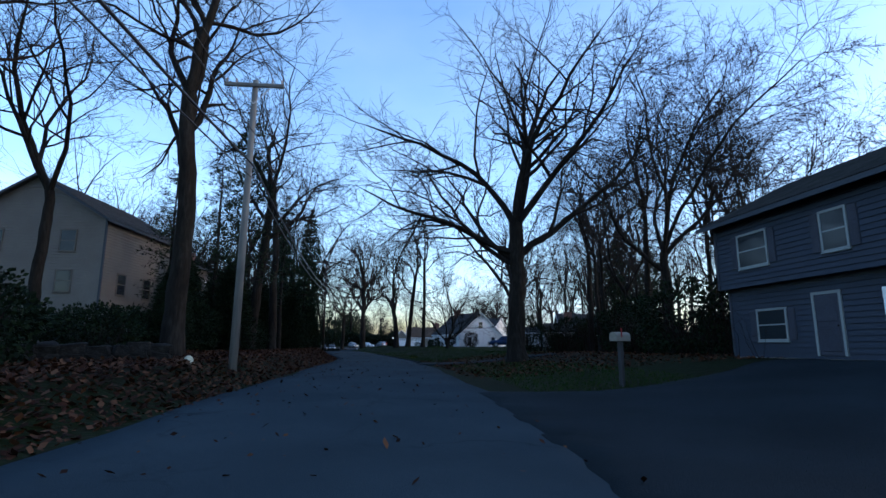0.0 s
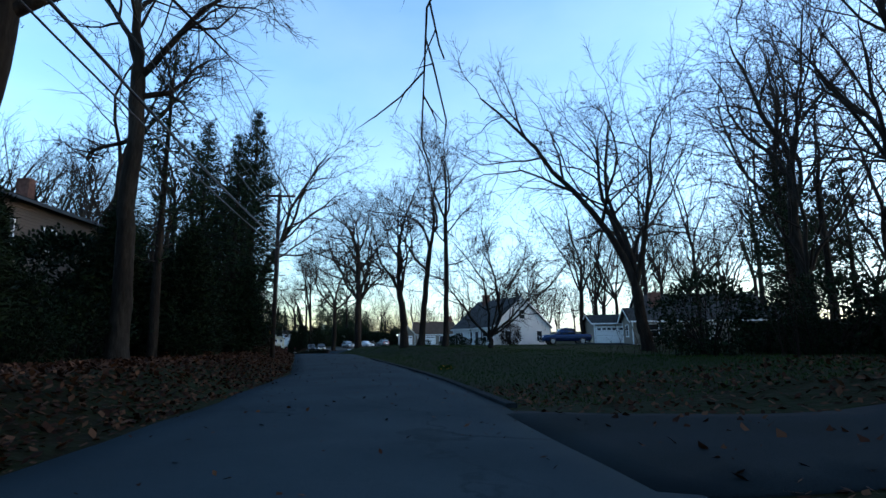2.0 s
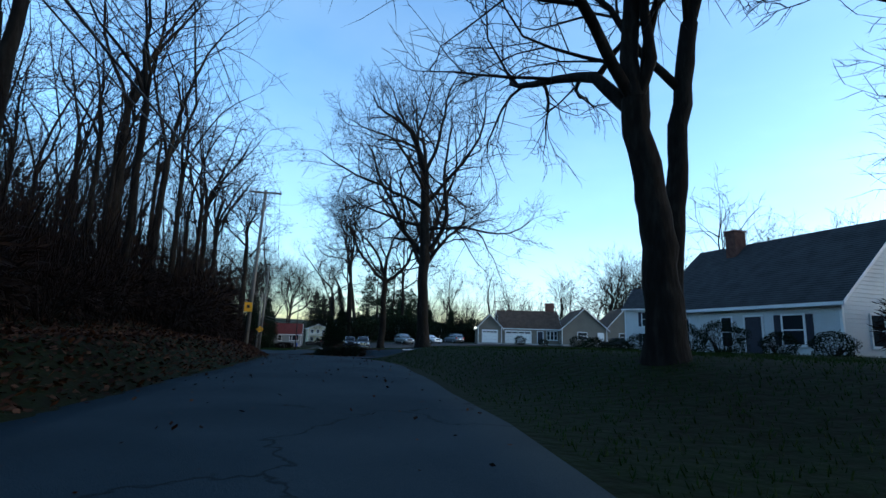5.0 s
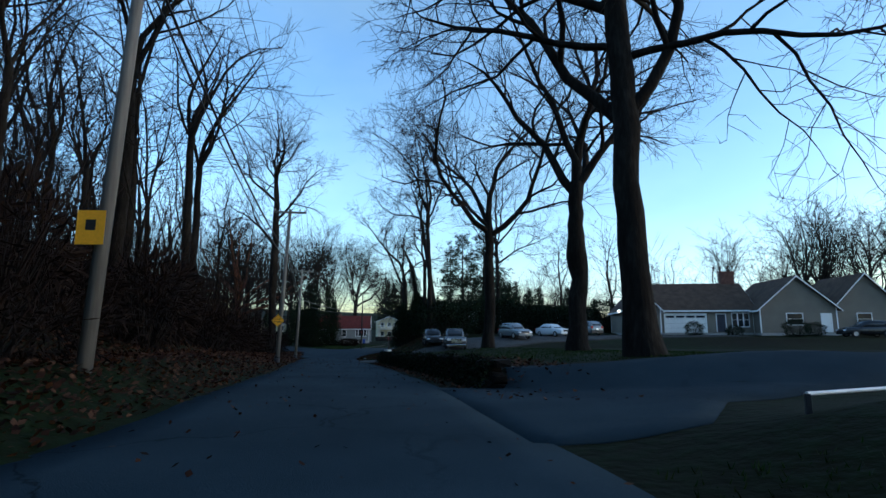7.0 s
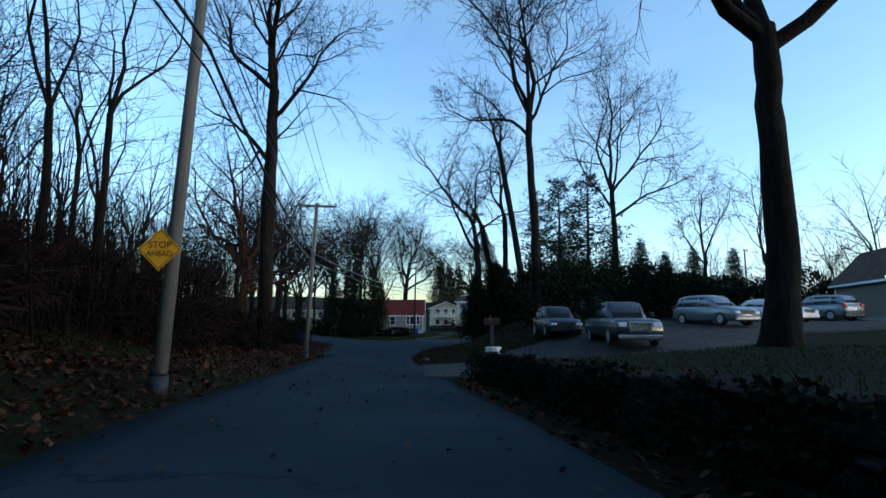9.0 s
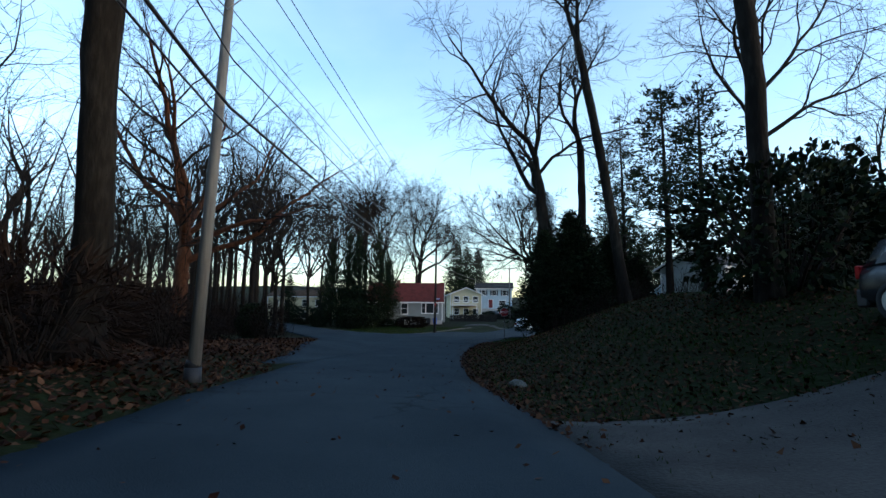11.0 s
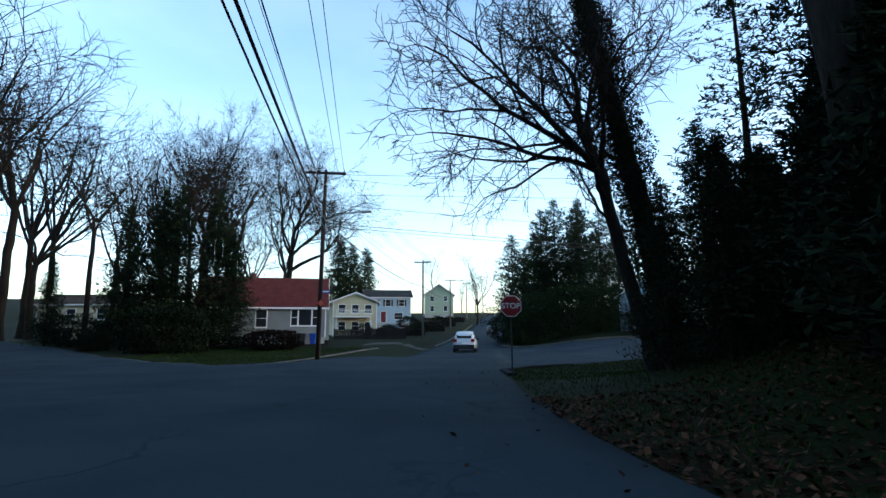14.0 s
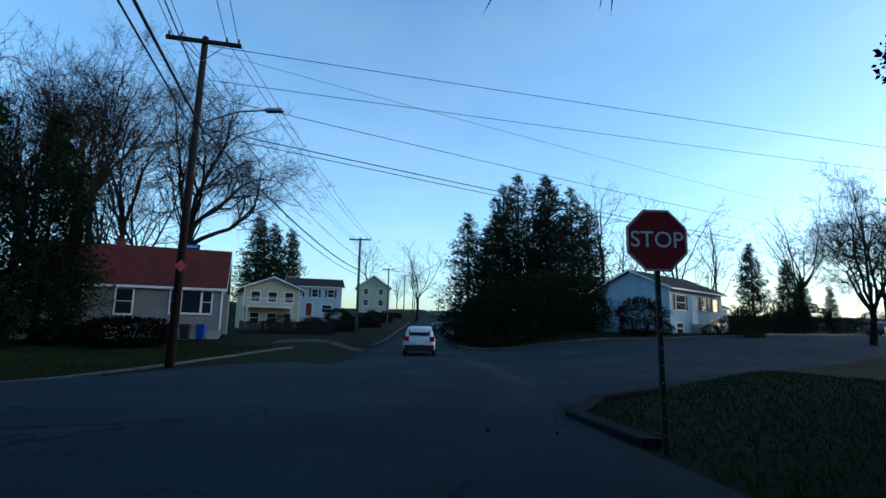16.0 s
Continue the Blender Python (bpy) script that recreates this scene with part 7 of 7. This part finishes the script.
creeper.quads(np.stack([p, p + w * ln * 0.5 + q * ln * 0.38, p + w * ln, p + w * ln * 0.5 - q * ln * 0.38], 1))
tagged(new("creeper", creeper.mesh("creeper", YEW)), "dark creeper leaves trailing over the stone wall", "creeper", kind="stuff")
stalks = Soup()
pick = rng.integers(0, m, 1500)
st = p[pick]
stalks.spikes(st, st + rng.normal(0, 0.16, (1500, 3)) + np.array([-0.12, 0, 0.22]), 0.006)
tagged(new("dead_stems", stalks.mesh("dead_stems", BROWN_BUSH)), "thin dead brown stems along the stone wall", "stems", kind="stuff")


def terrace(a, b, tall, label):
    """A low retaining wall of laid stones between two places."""
    (ax, ay), (bx, by) = a, b
    t = thing("retaining_wall", ax, ay, lz(ax, ay), 0, label, "stone wall", "garden terraces")
    length = math.hypot(bx - ax, by - ay)
    turn = math.degrees(math.atan2(by - ay, bx - ax))
    s = 0.0
    while s < length:
        w = rng.uniform(0.45, 0.75)
        x, y = ax + (bx - ax) * s / length, ay + (by - ay) * s / length
        z = 0.0
        while z < tall:
            h = rng.uniform(0.24, 0.34)
            ob = new("stone", STONES[int(rng.integers(8))])
            ob.parent = t
            ob.matrix_local = Matrix.Translation(Vector((x - ax, y - ay, lz(x, y) - lz(ax, ay) + z + h * 0.4 - 0.05))) @ pose(0, 0, 0, rng.normal(0, 4), rng.normal(0, 4), turn + rng.normal(0, 6)) @ Matrix.Diagonal((w * 1.25, 0.5, h * 1.4, 1))
            z += h * 0.88
        s += w


T_LABEL = "low dark stone retaining wall below the hillside houses"
terrace((-71.0, 256.0), (-64.2, 257.5), 0.9, T_LABEL)
terrace((-70.5, 271.0), (-62.6, 271.5), 1.0, T_LABEL)
terrace((-69.0, 287.0), (-62.0, 288.0), 1.0, T_LABEL)
terrace((-67.5, 303.0), (-61.2, 304.0), 1.0, T_LABEL)

terrace((-14.5, 14.6), (-9.2, 18.2), 0.4, "low row of dark field stones on the leafy bank")

# pale capped light on a dark stand
yl = thing("yard_light", -8.0, 17.0, lz(-8.0, 17.0), 0, "pale bell-shaped cap on a dark stand on the bank", "garden light")
gz = lz(-8.0, 17.0)
part("stand", loft(bmesh.new(), [[(r * math.cos(a), r * math.sin(a), z) for a in np.linspace(0, 2 * math.pi, 13)[:-1]] for r, z in ((0.13, -0.2), (0.13, 0.05), (0.1, 0.1), (0.1, 0.72 - gz))]), BLACK, yl, "dark stand", smooth=True)
cap = part("cap", loft(bmesh.new(), [[(r * math.cos(a), r * math.sin(a), z - gz) for a in np.linspace(0, 2 * math.pi, 17)[:-1]] for r, z in ((0.17, 0.72), (0.18, 0.75), (0.155, 0.86), (0.11, 0.98), (0.05, 1.04))]), CREAM, yl, "pale cream cap", smooth=True)
part("rim", loft(bmesh.new(), [[(r * math.cos(a), r * math.sin(a), z - gz) for a in np.linspace(0, 2 * math.pi, 17)[:-1]] for r, z in ((0.185, 0.705), (0.19, 0.715), (0.185, 0.73))]), BARREL_WHITE, cap)

# pale boulder at the foot of the bank
bo = thing("boulder", -44.15, 163.0, lz(-44.15, 163.0), 30, "pale rough boulder at the foot of the bank", "boulder")
bm = bmesh.new()
bmesh.ops.create_icosphere(bm, subdivisions=3, radius=0.22)
for v in bm.verts:
    v.co *= 1 + 0.3 * noise.noise(v.co * 4.0) + 0.08 * noise.noise(v.co * 14.0)
    v.co.z = v.co.z * 0.6 + 0.06
part("stone", bm, BOULDER, bo, smooth=True)

fw = thing("garden_fence", -73.2, 242.2, lz(-73.2, 242.2), 0, "dark weathered board fence behind the red-roofed house", "fence")
for k in range(44):
    x, y = -73.2 + k * 0.21, 242.2 - k * 0.03
    z = lz(x, y) - fw.location.z
    tall = 1.25 + 0.04 * math.sin(k * 2.3)
    part("board", boxed(k * 0.21, -k * 0.03, z - 0.1, k * 0.21 + 0.17, -k * 0.03 + 0.02, z + tall, 0.004), POLE_DARK, fw)
for zz in (0.3, 0.95):
    part("rail", rod(bmesh.new(), (0, 0.045, zz), (9.2, -1.27, zz + lz(-64.0, 240.9) - fw.location.z), 0.03, 0.03, 6), POLE_DARK, fw)
for k in range(5):
    x, y = -73.2 + k * 2.25, 242.27 - k * 0.32
    z = lz(x, y) - fw.location.z
    part("post", boxed(k * 2.25, 0.07 - k * 0.32, z - 0.3, k * 2.25 + 0.1, 0.17 - k * 0.32, z + 1.35, 0.006), POLE_DARK, fw)

# ---- leaf litter and grass ----
rng = np.random.default_rng(41)


def litter(name, n, y0, y1, d0, d1, size, label, power=1.0):
    y = rng.uniform(y0, y1, n)
    d = d0 + (d1 - d0) * rng.uniform(0, 1, n) ** power
    x = road_x(y) + d
    z = np.maximum(land(x, y), np.where(np.abs(d + 0.6) < 3.3, road_z(y) + 0.03, -99)) + 0.02
    free = ~inside(x, y, ROAD_R) & ((d > 0) | (x < west_edge(y) + 0.5))
    x, y, z, n = x[free], y[free], z[free], int(free.sum())
    p = np.stack([x, y, z], 1)
    a = rng.uniform(0, 6.28, n)
    ln = size * rng.uniform(0.5, 1.3, (n, 1))
    u = np.stack([np.cos(a), np.sin(a), rng.normal(0, 0.35, n)], 1)
    w = np.stack([-np.sin(a), np.cos(a), rng.normal(0, 0.35, n)], 1) * 0.35
    s = Soup()
    up = np.array([0, 0, 1.0]) * 0.35 * ln
    s.quads(np.stack([p, p + (u * 0.5 + w) * ln + up * 0.4, p + u * ln + up * 0.5, p + (u * 0.5 - w) * ln + up * 0.2], 1))
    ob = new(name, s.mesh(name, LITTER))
    return tagged(ob, label, "leaves", kind="stuff")


litter("leaf_litter", 42000, -5, 80, -13, -4.1, 0.15, "brown fallen leaves covering the bank", 1.2)
litter("leaf_litter", 56000, 80, 185, -13, -4.2, 0.15, "brown fallen leaves along the edge of the woods", 1.3)
litter("leaf_litter", 32000, 156, 191, 2.7, 13, 0.10, "brown fallen leaves on the bank", 1.3)
litter("leaf_litter", 36000, -5, 186, -7.6, -4.05, 0.13, "brown fallen leaves along the road edge")
litter("leaf_litter", 8000, 20, 48, 3.2, 16, 0.15, "brown fallen leaves under the oak")
litter("leaf_litter", 6000, 118, 150, 2.9, 7.0, 0.14, "brown fallen leaves along the stone wall")
litter("leaf_litter", 2500, -5, 200, -4.0, 2.6, 0.09, "few leaves blown onto the asphalt")


def grass(name, n, spots, size, label):
    """Tufts of grass: three thin blades each, inside boxes of (y0, y1, d0, d1)."""
    s = Soup()
    for y0, y1, d0, d1, share in spots:
        m = int(n * share)
        y = rng.uniform(y0, y1, m)
        x = road_x(y) + rng.uniform(d0, d1, m)
        free = ~inside(x, y, ROAD_R)
        x, y, m = x[free], y[free], int(free.sum())
        p = np.stack([x, y, land(x, y) - 0.01], 1)
        for _ in range(2):
            a = rng.uniform(0, 6.28, m)
            h = size * rng.uniform(0.5, 1.4, (m, 1))
            u = np.stack([np.cos(a), np.sin(a), 0 * a], 1)
            tip = p + np.stack([np.cos(a + 1) * 0.5, np.sin(a + 1) * 0.5, 1 + 0 * a], 1) * h
            s.tris(np.stack([p - u * h * 0.12, p + u * h * 0.12, tip], 1))
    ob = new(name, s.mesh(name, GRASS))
    return tagged(ob, label, "grass", kind="stuff")


grass("grass", 75000, [(42, 112, 3.1, 14, 0.45), (48, 112, 12, 26, 0.2), (124, 150, 5, 20, 0.2), (2, 34, 4, 9, 0.15)], 0.08, "short dull winter grass on the lawns")
grass("grass", 45000, [(196, 214, 2.9, 14, 0.5), (203, 224, -22, -8.3, 0.5)], 0.08, "short grass on the corner lawns")

grass("ground_cover", 15000, [(152, 197, 3.0, 9, 0.6), (152, 192, 8, 14, 0.4)], 0.095, "low green weeds and fern tufts among the leaves on the bank")

fl = thing("yellow_flowers", -3.2, 60.4, lz(-3.2, 60.4), 0, "small clump of yellow flowers in the lawn", "flowers")
part_data("blossom", shrub_mesh(90, 0.6, 0.4, 0.18, 90, 0.07, SIGN_YELLOW, "blossom"), fl)
part_data("leaves", shrub_mesh(91, 0.7, 0.5, 0.16, 260, 0.14, GRASS, "leaves"), fl)
